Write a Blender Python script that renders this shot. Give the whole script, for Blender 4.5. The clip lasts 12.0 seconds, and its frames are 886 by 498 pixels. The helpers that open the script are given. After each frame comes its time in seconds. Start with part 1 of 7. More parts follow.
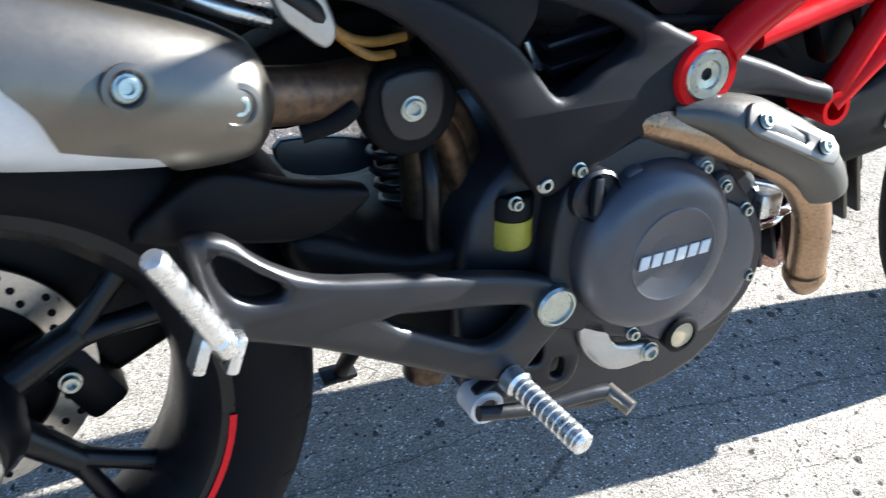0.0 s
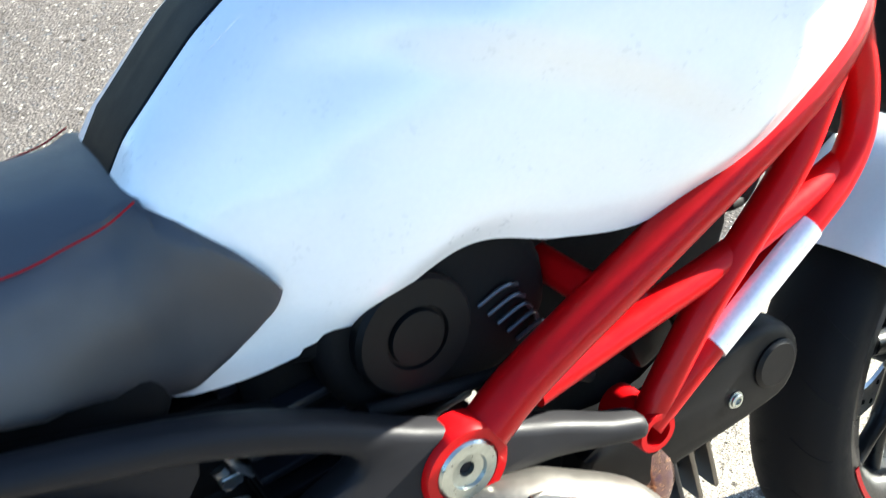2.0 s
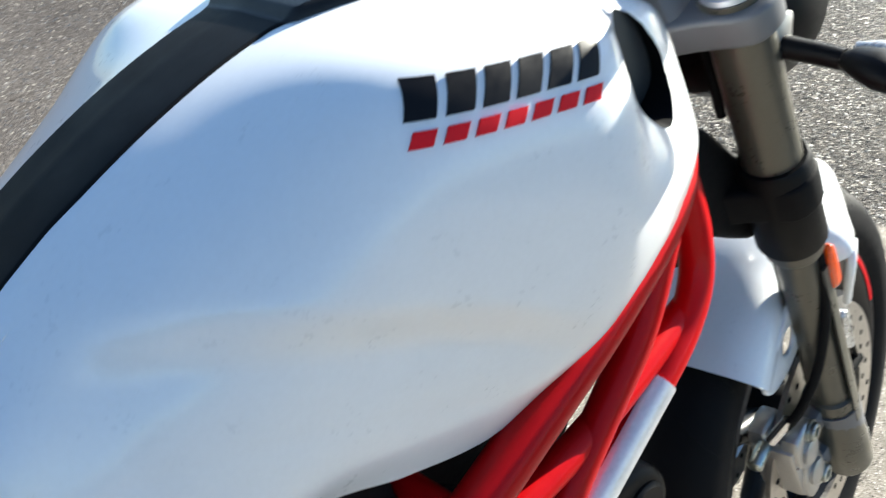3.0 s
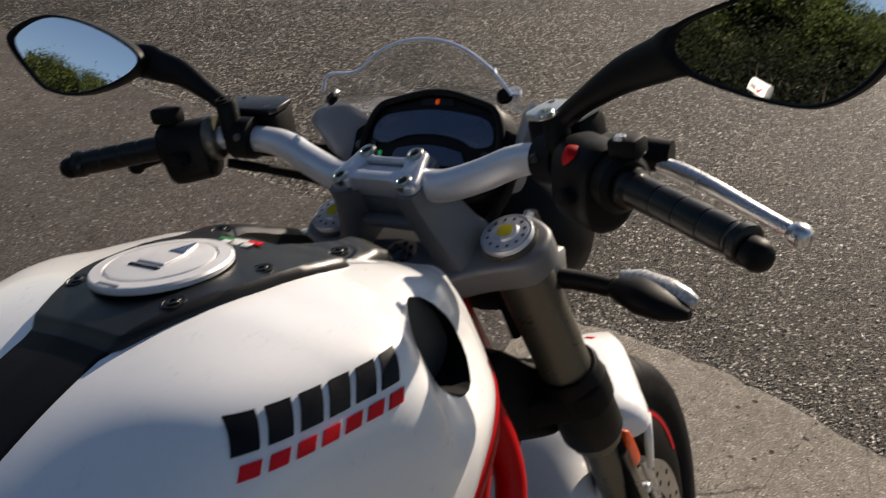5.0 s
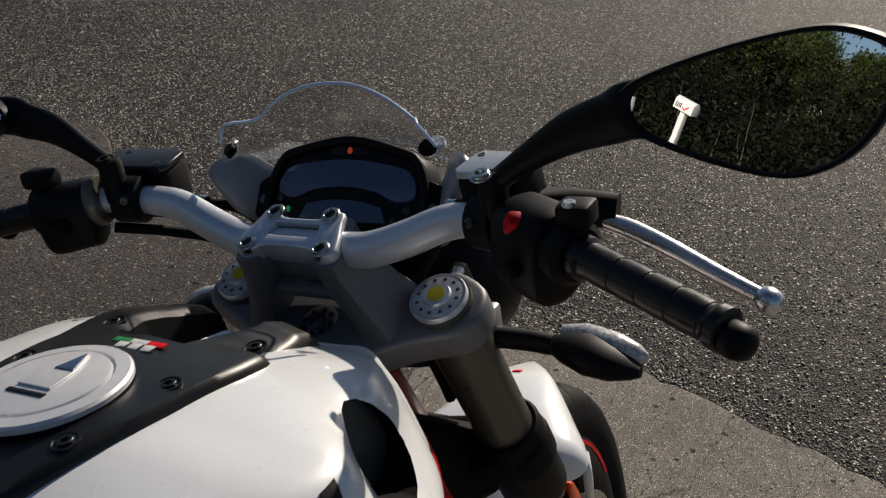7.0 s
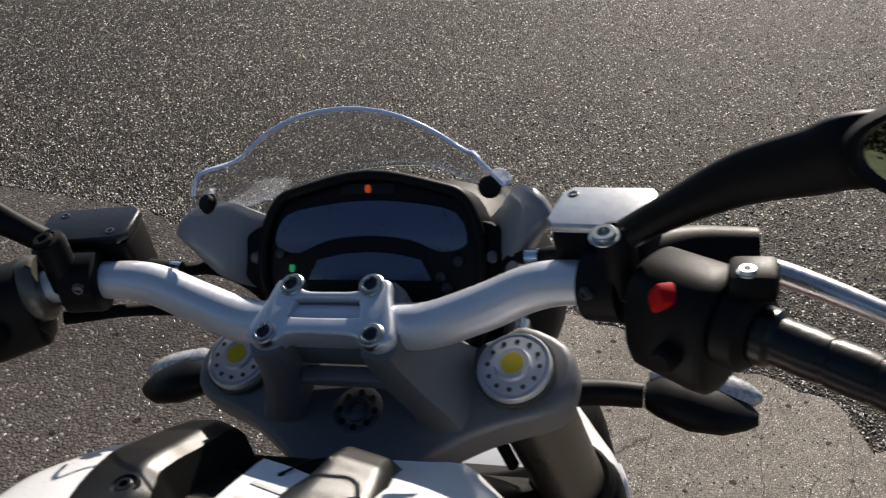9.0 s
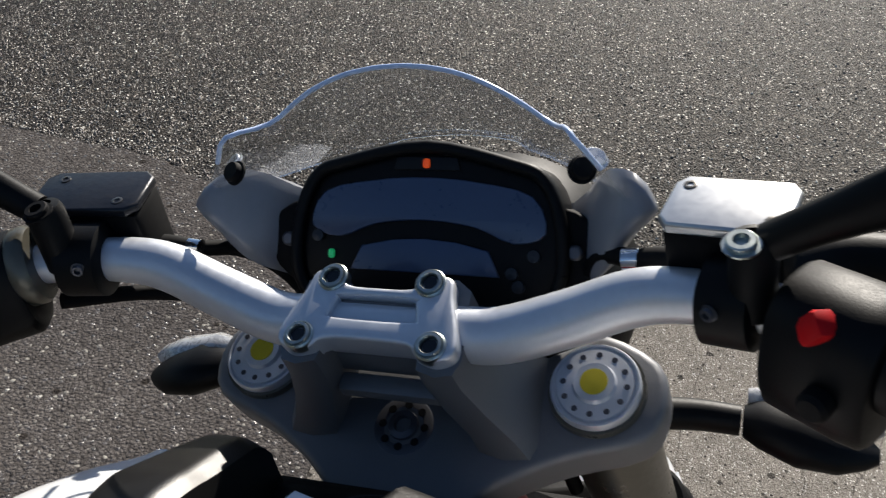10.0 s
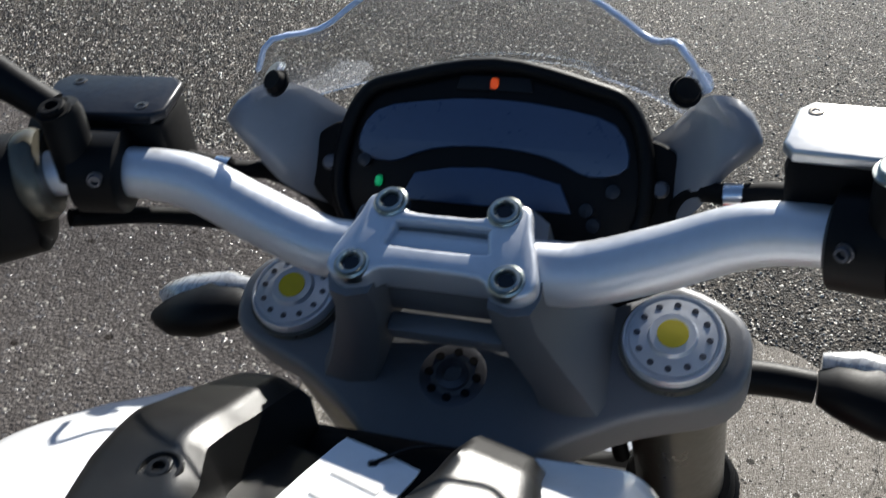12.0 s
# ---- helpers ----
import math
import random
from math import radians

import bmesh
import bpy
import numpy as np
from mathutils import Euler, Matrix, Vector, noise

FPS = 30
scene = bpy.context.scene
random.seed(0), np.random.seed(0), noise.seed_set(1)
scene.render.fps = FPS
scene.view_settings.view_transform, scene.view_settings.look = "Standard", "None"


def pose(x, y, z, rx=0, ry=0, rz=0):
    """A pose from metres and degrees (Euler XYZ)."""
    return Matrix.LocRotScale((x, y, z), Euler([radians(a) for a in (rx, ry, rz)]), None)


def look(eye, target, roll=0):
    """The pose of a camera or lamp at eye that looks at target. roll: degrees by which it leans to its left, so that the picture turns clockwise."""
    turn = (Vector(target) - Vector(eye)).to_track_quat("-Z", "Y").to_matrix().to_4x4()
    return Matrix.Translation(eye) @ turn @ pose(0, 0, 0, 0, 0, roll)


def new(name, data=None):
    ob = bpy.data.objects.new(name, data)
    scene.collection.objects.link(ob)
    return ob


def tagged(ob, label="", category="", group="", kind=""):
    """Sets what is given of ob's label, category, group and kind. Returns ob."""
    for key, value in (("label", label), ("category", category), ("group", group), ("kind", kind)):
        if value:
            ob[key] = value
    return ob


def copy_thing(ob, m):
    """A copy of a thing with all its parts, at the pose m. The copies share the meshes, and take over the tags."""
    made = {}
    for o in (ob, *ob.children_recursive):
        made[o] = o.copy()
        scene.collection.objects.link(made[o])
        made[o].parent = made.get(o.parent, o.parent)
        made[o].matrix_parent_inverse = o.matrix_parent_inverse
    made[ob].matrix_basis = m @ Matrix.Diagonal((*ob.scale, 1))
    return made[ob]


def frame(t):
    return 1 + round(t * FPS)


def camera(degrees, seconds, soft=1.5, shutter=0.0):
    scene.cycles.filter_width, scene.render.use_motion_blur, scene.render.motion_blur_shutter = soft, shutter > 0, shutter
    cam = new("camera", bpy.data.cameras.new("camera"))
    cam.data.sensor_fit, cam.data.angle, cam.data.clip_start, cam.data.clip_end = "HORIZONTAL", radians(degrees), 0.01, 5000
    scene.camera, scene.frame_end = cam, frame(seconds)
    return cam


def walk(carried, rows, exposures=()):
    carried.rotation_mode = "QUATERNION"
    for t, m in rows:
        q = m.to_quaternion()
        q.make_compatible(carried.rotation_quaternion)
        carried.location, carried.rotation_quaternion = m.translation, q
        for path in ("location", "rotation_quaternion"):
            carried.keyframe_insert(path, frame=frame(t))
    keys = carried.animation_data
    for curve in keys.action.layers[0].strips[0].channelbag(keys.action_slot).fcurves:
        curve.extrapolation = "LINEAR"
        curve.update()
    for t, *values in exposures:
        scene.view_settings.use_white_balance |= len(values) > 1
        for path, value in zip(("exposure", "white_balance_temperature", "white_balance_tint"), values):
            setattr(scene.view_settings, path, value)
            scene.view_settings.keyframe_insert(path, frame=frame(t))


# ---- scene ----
cam = camera(48.0, 12.0, soft=1.15, shutter=0.5)
PATH = [
    (0, (0.073, -0.634, 1.003), (0.857, 0.734, -0.228), 6.2),
    (0.5, (0.142, -0.583, 1.011), (0.973, 0.744, -0.233), 5.9),
    (1, (0.258, -0.478, 1.045), (1.116, 0.845, -0.185), 5.4),
    (1.5, (0.348, -0.43, 1.075), (1.232, 0.913, -0.113), 3.7),
    (2, (0.395, -0.398, 1.114), (1.296, 0.937, -0.072), 2.7),
    (2.5, (0.425, -0.367, 1.149), (1.434, 0.926, 0.005), 1.2),
    (3, (0.48, -0.307, 1.195), (1.625, 0.873, 0.057), 1.3),
    (3.2, (0.472, -0.308, 1.213), (1.666, 0.855, 0.107), 0.8),
    (4.8, (0.471, -0.32, 1.314), (1.898, 0.719, 0.374), 0.6),
    (5, (0.479, -0.316, 1.322), (1.942, 0.687, 0.399), 1.3),
    (5.5, (0.494, -0.311, 1.336), (2.01, 0.631, 0.435), 1.2),
    (6, (0.497, -0.293, 1.339), (2.022, 0.619, 0.422), 1.2),
    (6.5, (0.516, -0.271, 1.342), (2.075, 0.583, 0.425), 0.6),
    (7, (0.555, -0.235, 1.341), (2.117, 0.576, 0.392), 1.0),
    (7.2, (0.578, -0.225, 1.339), (2.139, 0.58, 0.38), 1.4),
    (8.8, (0.654, -0.035, 1.336), (2.225, 0.486, 0.212), -0.1),
    (9, (0.676, -0.024, 1.34), (2.275, 0.48, 0.249), -0.9),
    (9.3, (0.675, 0.017, 1.337), (2.213, 0.511, 0.155), -1.4),
    (9.5, (0.714, 0.01, 1.313), (2.292, 0.406, 0.151), 0.7),
    (10, (0.763, 0.037, 1.296), (2.306, 0.55, 0.131), 1.0),
    (10.5, (0.787, 0.062, 1.274), (2.344, 0.526, 0.108), 3.1),
    (11, (0.801, 0.077, 1.258), (2.375, 0.534, 0.112), 4.7),
    (11.5, (0.799, 0.082, 1.249), (2.379, 0.511, 0.1), 4.8),
    (12, (0.776, 0.098, 1.239), (2.328, 0.512, 0.048), 6.0),
]
walk(cam, [(t, look(eye, target, roll)) for t, eye, target, roll in PATH],
     exposures=[(0, 2.6, 5700, 7), (1.0, 2.9, 5850, 7), (1.6, 3.25, 6100, 6), (2.2, 2.85, 6300, 2), (3.0, 2.1, 6300, 5), (3.2, 1.85, 6400, 8), (4.8, 0.85, 7500, 16), (5.3, 0.24, 7000, 13), (6.0, 0.12, 6950, 13), (7.2, -0.04, 6850, 12), (8.8, 0.55, 6700, 13), (9.5, 0.68, 6550, 12), (10.5, 0.82, 6300, 10), (12, 0.98, 6150, 9)])

# ---------------------------------------------------------------- light
SUN_EL, SUN_AZ = radians(27), radians(-1.2)          # azimuth from the bike's nose towards its left
world = bpy.data.worlds.new("sky_world")
scene.world = world
world.use_nodes = True
wn = world.node_tree
sky = wn.nodes.new("ShaderNodeTexSky")
sky.sky_type, sky.sun_disc = "NISHITA", False
sky.sun_elevation, sky.sun_rotation = SUN_EL, radians(90) - SUN_AZ
sky.air_density, sky.dust_density, sky.ozone_density = 1.0, 0.45, 3.0
wn.links.new(sky.outputs[0], wn.nodes["Background"].inputs[0])
wn.nodes["Background"].inputs[1].default_value = 0.058
sun = new("sun", bpy.data.lights.new("sun", "SUN"))
sun.data.energy, sun.data.angle, sun.data.color = 5.0, radians(0.53), (1.0, 0.93, 0.82)
sun_dir = Vector((math.cos(SUN_EL) * math.cos(SUN_AZ), math.cos(SUN_EL) * math.sin(SUN_AZ), math.sin(SUN_EL)))
sun.matrix_basis = look(sun_dir * 30, (0, 0, 0))


# ---------------------------------------------------------------- materials
def mat(name, base, rough=0.5, metal=0.0, var=0.12, scale=35.0, fine=260.0, bump=0.0, coat=0.0, rvar=0.1, tint=None, spec=0.5):
    """A surface with cloudy and fine variation of colour and gloss, and a fine relief."""
    m = bpy.data.materials.new(name)
    m.use_nodes = True
    nt = m.node_tree
    b = nt.nodes["Principled BSDF"]
    tc = nt.nodes.new("ShaderNodeTexCoord")
    n1, n2 = nt.nodes.new("ShaderNodeTexNoise"), nt.nodes.new("ShaderNodeTexNoise")
    for n, s in ((n1, scale), (n2, fine)):
        n.inputs["Scale"].default_value = s
        n.inputs["Detail"].default_value = 5
        nt.links.new(tc.outputs["Object"], n.inputs["Vector"])
    add = nt.nodes.new("ShaderNodeMath")
    add.operation = "MULTIPLY_ADD"
    add.inputs[1].default_value = 0.5
    nt.links.new(n2.outputs["Fac"], add.inputs[0])
    half = nt.nodes.new("ShaderNodeMath")
    half.operation = "MULTIPLY"
    half.inputs[1].default_value = 0.5
    nt.links.new(n1.outputs["Fac"], half.inputs[0])
    nt.links.new(half.outputs[0], add.inputs[2])
    ramp = nt.nodes.new("ShaderNodeValToRGB")
    ramp.color_ramp.elements[0].position, ramp.color_ramp.elements[1].position = 0.35, 0.65
    c2 = tint or tuple(min(1, c * (1 + var)) for c in base)
    ramp.color_ramp.elements[0].color = (*[c * (1 - var) for c in base], 1)
    ramp.color_ramp.elements[1].color = (*c2, 1)
    nt.links.new(add.outputs[0], ramp.inputs[0])
    nt.links.new(ramp.outputs[0], b.inputs["Base Color"])
    rr = nt.nodes.new("ShaderNodeMapRange")
    rr.inputs[1].default_value, rr.inputs[2].default_value = 0.3, 0.7
    rr.inputs[3].default_value, rr.inputs[4].default_value = max(0.02, rough - rvar), min(1, rough + rvar)
    nt.links.new(add.outputs[0], rr.inputs[0])
    nt.links.new(rr.outputs[0], b.inputs["Roughness"])
    b.inputs["Metallic"].default_value = metal
    b.inputs["Coat Weight"].default_value = coat
    b.inputs["Coat Roughness"].default_value = 0.058
    b.inputs["Specular IOR Level"].default_value = spec
    if bump:
        bp = nt.nodes.new("ShaderNodeBump")
        bp.inputs["Strength"].default_value, bp.inputs["Distance"].default_value = bump, 0.002
        nt.links.new(n2.outputs["Fac"], bp.inputs["Height"])
        nt.links.new(bp.outputs[0], b.inputs["Normal"])
    return m


WHITE = mat("pearl_white_paint", (0.78, 0.79, 0.80), 0.3, var=0.02, coat=0.7, rvar=0.04)
RED = mat("red_frame_paint", (0.40, 0.0016, 0.0040), 0.36, var=0.06, coat=0.14, rvar=0.06, spec=0.10)
BLACK = mat("black_plastic", (0.003, 0.003, 0.0034), 0.5, var=0.2, bump=0.06, fine=900, spec=0.15)
SATIN = mat("satin_black_console", (0.006, 0.0058, 0.0055), 0.36, var=0.15, bump=0.10, fine=1300, spec=0.36)
MATT = mat("matt_black", (0.0025, 0.0025, 0.003), 0.7, var=0.25, spec=0.15)
GREYDARK = mat("dark_grey_matt_casting", (0.0105, 0.0102, 0.0120), 0.52, metal=0.1, var=0.12, bump=0.05, fine=1200, spec=0.15)
GREY = mat("dark_grey_satin_casting", (0.013, 0.0125, 0.0140), 0.38, metal=0.1, var=0.12, bump=0.05, fine=1200, spec=0.45)
CASE = mat("grey_engine_cover_paint", (0.078, 0.079, 0.090), 0.34, metal=0.55, var=0.08, bump=0.06, fine=1400)
CASEDARK = mat("dark_engine_paint", (0.012, 0.013, 0.018), 0.38, metal=0.3, var=0.15, bump=0.08)
SHELL = mat("gunmetal_exhaust_shell", (0.15, 0.136, 0.118), 0.33, metal=0.9, var=0.04, rvar=0.02)
SHIELD = mat("satin_metal_shield", (0.105, 0.099, 0.090), 0.40, metal=0.75, var=0.08)
SILVER = mat("silver_painted_alloy", (0.62, 0.62, 0.63), 0.42, metal=0.3, var=0.05)
BARSILVER = mat("silver_bar_anodised", (0.60, 0.62, 0.66), 0.42, metal=0.6, var=0.04)
ALLOY = mat("bare_alloy", (0.68, 0.68, 0.68), 0.3, metal=0.95, var=0.1)
ZINC = mat("zinc_plated_steel", (0.43, 0.46, 0.43), 0.30, metal=1.0, var=0.12, scale=120, rvar=0.05)
CHROME = mat("polished_steel", (0.75, 0.75, 0.76), 0.13, metal=1.0, var=0.05, rvar=0.05)
FORKTUBE = mat("bronze_grey_fork_tube", (0.115, 0.108, 0.086), 0.33, metal=0.55, var=0.05)
YOKE = mat("warm_grey_cast_yoke", (0.145, 0.147, 0.155), 0.5, metal=0.3, var=0.08, bump=0.08, fine=1100)
PIPE = mat("heat_browned_steel", (0.36, 0.235, 0.14), 0.34, metal=0.85, var=0.3, scale=25, tint=(0.45, 0.30, 0.19))
SOOTED = mat("sooty_brown_steel", (0.060, 0.043, 0.035), 0.42, metal=0.7, var=0.5, scale=22, fine=120, tint=(0.17, 0.100, 0.055))
BLUED = mat("heat_blued_steel", (0.20, 0.12, 0.22), 0.25, metal=0.95, var=0.4, scale=30, tint=(0.42, 0.26, 0.16))
RUBBER = mat("tyre_rubber", (0.0045, 0.0045, 0.0055), 0.66, var=0.25, scale=60, bump=0.10, fine=500, spec=0.11)
GRIP = mat("grip_rubber", (0.0030, 0.0030, 0.0030), 0.32, var=0.2, bump=0.1, spec=0.35, rvar=0.05)
# black vinyl, its base tinted blue for the sky's reflection
VINYL = mat("black_seat_vinyl", (0.009, 0.0110, 0.018), 0.56, var=0.15, bump=0.22, fine=1600, spec=1.0)
EARGREY = mat("light_grey_fairing_paint", (0.185, 0.195, 0.220), 0.38, var=0.03, coat=0.3, rvar=0.04)
RIM = mat("gloss_black_wheel", (0.006, 0.006, 0.007), 0.34, var=0.2, coat=0.08, spec=0.25)
DISC = mat("brake_disc_steel", (0.50, 0.47, 0.43), 0.35, metal=1.0, var=0.15, scale=90)
CALIPER = mat("anodised_caliper", (0.46, 0.45, 0.43), 0.4, metal=0.85, var=0.08)
DECALBLACK = mat("black_decal", (0.005, 0.005, 0.006), 0.4, var=0.05, spec=0.2)
DECALRED = mat("red_decal", (0.72, 0.008, 0.014), 0.45, var=0.05, spec=0.2)
THREAD = mat("dark_red_thread", (0.26, 0.006, 0.012), 0.7, var=0.1, spec=0.1)
DECALGREEN = mat("green_decal", (0.02, 0.20, 0.06), 0.4, var=0.05)
DECALGREY = mat("light_grey_print", (0.62, 0.62, 0.60), 0.4, var=0.04)
DECALBLUE = mat("blue_print", (0.01, 0.012, 0.22), 0.4, var=0.2, scale=80)
YELLOW = mat("yellow_paint_dot", (0.50, 0.40, 0.006), 0.5, var=0.04)
FLUID = mat("yellow_brake_fluid_plastic", (0.30, 0.26, 0.03), 0.35, var=0.06)
PAPER = mat("white_card", (0.80, 0.81, 0.82), 0.6, var=0.03)
STICKER = mat("brushed_silver_label", (0.62, 0.64, 0.66), 0.35, metal=0.5, var=0.1)
AMBER = mat("amber_reflector", (0.85, 0.085, 0.004), 0.2, var=0.2, scale=300, coat=0.6)
SWITCHRED = mat("red_switch_plastic", (0.50, 0.004, 0.007), 0.5, var=0.05, spec=0.15)
LCD = mat("dark_blue_display", (0.032, 0.055, 0.115), 0.32, var=0.06, coat=0.35)
STRIPBLACK = mat("matt_black_tank_strip", (0.004, 0.0042, 0.005), 0.55, var=0.12, bump=0.05, fine=1200, spec=0.12)
CHARCOAL = mat("charcoal_intake_panel", (0.040, 0.042, 0.044), 0.45, var=0.1)
LIDMETAL = mat("satin_metal_lid", (0.56, 0.56, 0.555), 0.34, metal=0.8, var=0.06, rvar=0.03)
GOLD = mat("amber_wire_sleeve", (0.26, 0.12, 0.015), 0.5, var=0.25)
LENSCLEAR = mat("clear_lamp_lens", (0.42, 0.42, 0.42), 0.28, metal=0.2, var=0.2, scale=260, coat=0.4)
OILGLASS = mat("oil_sight_glass", (0.42, 0.33, 0.20), 0.12, var=0.1, coat=0.6)
POSTWHITE = mat("white_painted_timber", (0.78, 0.77, 0.74), 0.6, var=0.06, scale=8)


def emitter(name, col, power):
    m = mat(name, col, 0.3)
    b = m.node_tree.nodes["Principled BSDF"]
    b.inputs["Emission Color"].default_value = (*col, 1)
    b.inputs["Emission Strength"].default_value = power
    return m


LAMP_ORANGE, LAMP_GREEN = emitter("lit_orange_telltale", (1.0, 0.10, 0.01), 0.15), emitter("lit_green_telltale", (0.02, 0.5, 0.16), 0.15)


SCREENEDGE = mat("bluish_acrylic_edge", (0.56, 0.66, 0.86), 0.25, var=0.04, coat=0.2)


def thin_acrylic(name):
    """A thin clear sheet: it lets light straight through, mirrors a little and carries a trace of dust."""
    m = bpy.data.materials.new(name)
    m.use_nodes = True
    nt, L = m.node_tree, m.node_tree.links
    nt.nodes.remove(nt.nodes["Principled BSDF"])
    clear, gloss, dust = (nt.nodes.new("ShaderNodeBsdf" + k) for k in ("Transparent", "Glossy", "Translucent"))
    clear.inputs[0].default_value = (0.965, 0.975, 0.985, 1)
    gloss.inputs["Roughness"].default_value = 0.06
    dust.inputs[0].default_value = (0.85, 0.87, 0.9, 1)
    fr = nt.nodes.new("ShaderNodeFresnel")
    fr.inputs[0].default_value = 1.45
    one, two = nt.nodes.new("ShaderNodeMixShader"), nt.nodes.new("ShaderNodeMixShader")
    one.inputs[0].default_value = 0.006
    L.new(clear.outputs[0], one.inputs[1])
    L.new(dust.outputs[0], one.inputs[2])
    weak = nt.nodes.new("ShaderNodeMath")
    weak.operation = "MULTIPLY"
    weak.inputs[1].default_value = 0.4
    L.new(fr.outputs[0], weak.inputs[0])
    L.new(weak.outputs[0], two.inputs[0])
    L.new(one.outputs[0], two.inputs[1])
    L.new(gloss.outputs[0], two.inputs[2])
    L.new(two.outputs[0], nt.nodes["Material Output"].inputs[0])
    return m


SCREEN = thin_acrylic("clear_acrylic")
MIRROR = bpy.data.materials.new("mirror_glass")
MIRROR.use_nodes = True
for key, value in (("Base Color", (0.86, 0.88, 0.9, 1)), ("Metallic", 1), ("Roughness", 0.01)):
    MIRROR.node_tree.nodes["Principled BSDF"].inputs[key].default_value = value


def ground_mat(name, lo, hi, stone, cell, rough, bump, stains, cracks, rare=0.80, gap=0.45, spec=0.5, dome=-1.0):
    """Mineral ground: stones or grit in cells, blotches at large scale, fine cracks."""
    m = bpy.data.materials.new(name)
    m.use_nodes = True
    nt, L = m.node_tree, m.node_tree.links
    b = nt.nodes["Principled BSDF"]
    tc = nt.nodes.new("ShaderNodeTexCoord")

    def tex(kind, scale, **kw):
        n = nt.nodes.new(kind)
        n.inputs["Scale"].default_value = scale
        for k, v in kw.items():
            n.inputs[k].default_value = v
        L.new(tc.outputs["Object"], n.inputs["Vector"])
        return n

    def ramp(src, p0, c0, p1, c1):
        r = nt.nodes.new("ShaderNodeValToRGB")
        r.color_ramp.elements[0].position, r.color_ramp.elements[1].position = p0, p1
        r.color_ramp.elements[0].color, r.color_ramp.elements[1].color = (*c0, 1), (*c1, 1)
        L.new(src, r.inputs[0])
        return r

    def mix(kind, fac, a, c):
        n = nt.nodes.new("ShaderNodeMix")
        n.data_type, n.blend_type = "RGBA", kind
        if isinstance(fac, float):
            n.inputs[0].default_value = fac
        else:
            L.new(fac, n.inputs[0])
        for src, dst in ((a, n.inputs[6]), (c, n.inputs[7])):
            if isinstance(src, tuple):
                dst.default_value = (*src, 1)
            else:
                L.new(src, dst)
        return n.outputs[2]

    vor = tex("ShaderNodeTexVoronoi", cell)
    vor2 = tex("ShaderNodeTexVoronoi", cell * 2.7)
    big = tex("ShaderNodeTexNoise", 1.3, Detail=6)
    mid = tex("ShaderNodeTexNoise", 14, Detail=6)
    fin = tex("ShaderNodeTexNoise", 160, Detail=4)
    sep = nt.nodes.new("ShaderNodeSeparateColor")
    L.new(vor.outputs["Color"], sep.inputs[0])
    stones = ramp(sep.outputs[0], 0.1, lo, 0.95, hi)
    col = mix("MIX", ramp(sep.outputs[1], rare, (0, 0, 0), rare + 0.04, (1, 1, 1)).outputs[0], stones.outputs[0], stone)
    gaps = ramp(vor.outputs["Distance"], 0.30, (1, 1, 1), 0.62, (gap, gap, gap))
    col = mix("MULTIPLY", 0.8, col, gaps.outputs[0])
    col = mix("MULTIPLY", stains, col, ramp(big.outputs["Fac"], 0.35, (0.62, 0.62, 0.63), 0.65, (1.15, 1.14, 1.12)).outputs[0])
    col = mix("MULTIPLY", stains, col, ramp(mid.outputs["Fac"], 0.3, (0.78, 0.77, 0.76), 0.7, (1.1, 1.1, 1.1)).outputs[0])
    height = nt.nodes.new("ShaderNodeMath")
    height.operation = "MULTIPLY_ADD"
    L.new(vor.outputs["Distance"], height.inputs[0])
    height.inputs[1].default_value = dome
    L.new(fin.outputs["Fac"], height.inputs[2])
    last = height.outputs[0]
    if cracks:
        warp = nt.nodes.new("ShaderNodeMix")
        warp.data_type = "VECTOR"
        warp.inputs[0].default_value = 0.18
        L.new(tc.outputs["Object"], warp.inputs[4])
        L.new(mid.outputs["Color"], warp.inputs[5])
        cr = nt.nodes.new("ShaderNodeTexVoronoi")
        cr.feature = "DISTANCE_TO_EDGE"
        cr.inputs["Scale"].default_value = 2.2
        run = nt.nodes.new("ShaderNodeVectorMath")
        run.operation = "MULTIPLY"
        run.inputs[1].default_value = (0.75, 2.6, 1.0)
        L.new(warp.outputs[1], run.inputs[0])
        L.new(run.outputs[0], cr.inputs["Vector"])
        line = ramp(cr.outputs["Distance"], 0.003, (0.30, 0.29, 0.28), 0.016, (1, 1, 1))
        col = mix("MULTIPLY", cracks, col, line.outputs[0])
        pit = tex("ShaderNodeTexVoronoi", 26)
        ps = nt.nodes.new("ShaderNodeSeparateColor")
        L.new(pit.outputs["Color"], ps.inputs[0])
        pitsize = nt.nodes.new("ShaderNodeMath")
        pitsize.operation = "MULTIPLY_ADD"
        L.new(ps.outputs[0], pitsize.inputs[0])
        pitsize.inputs[1].default_value = -0.9
        pitsize.inputs[2].default_value = 0.72
        off = nt.nodes.new("ShaderNodeMath")
        off.operation = "ADD"
        L.new(pit.outputs["Distance"], off.inputs[0])
        L.new(pitsize.outputs[0], off.inputs[1])
        pits = ramp(off.outputs[0], 0.02, (0.30, 0.28, 0.26), 0.10, (1, 1, 1))
        col = mix("MULTIPLY", 0.9, col, pits.outputs[0])
    L.new(col, b.inputs["Base Color"])
    glint = ramp(sep.outputs[2], 0.94, (spec * 0.12,) * 3, 0.95, (spec * 1.6,) * 3)
    L.new(glint.outputs[0], b.inputs["Specular IOR Level"])
    rr = nt.nodes.new("ShaderNodeMapRange")
    rr.inputs[1].default_value, rr.inputs[2].default_value = 0.94, 0.95
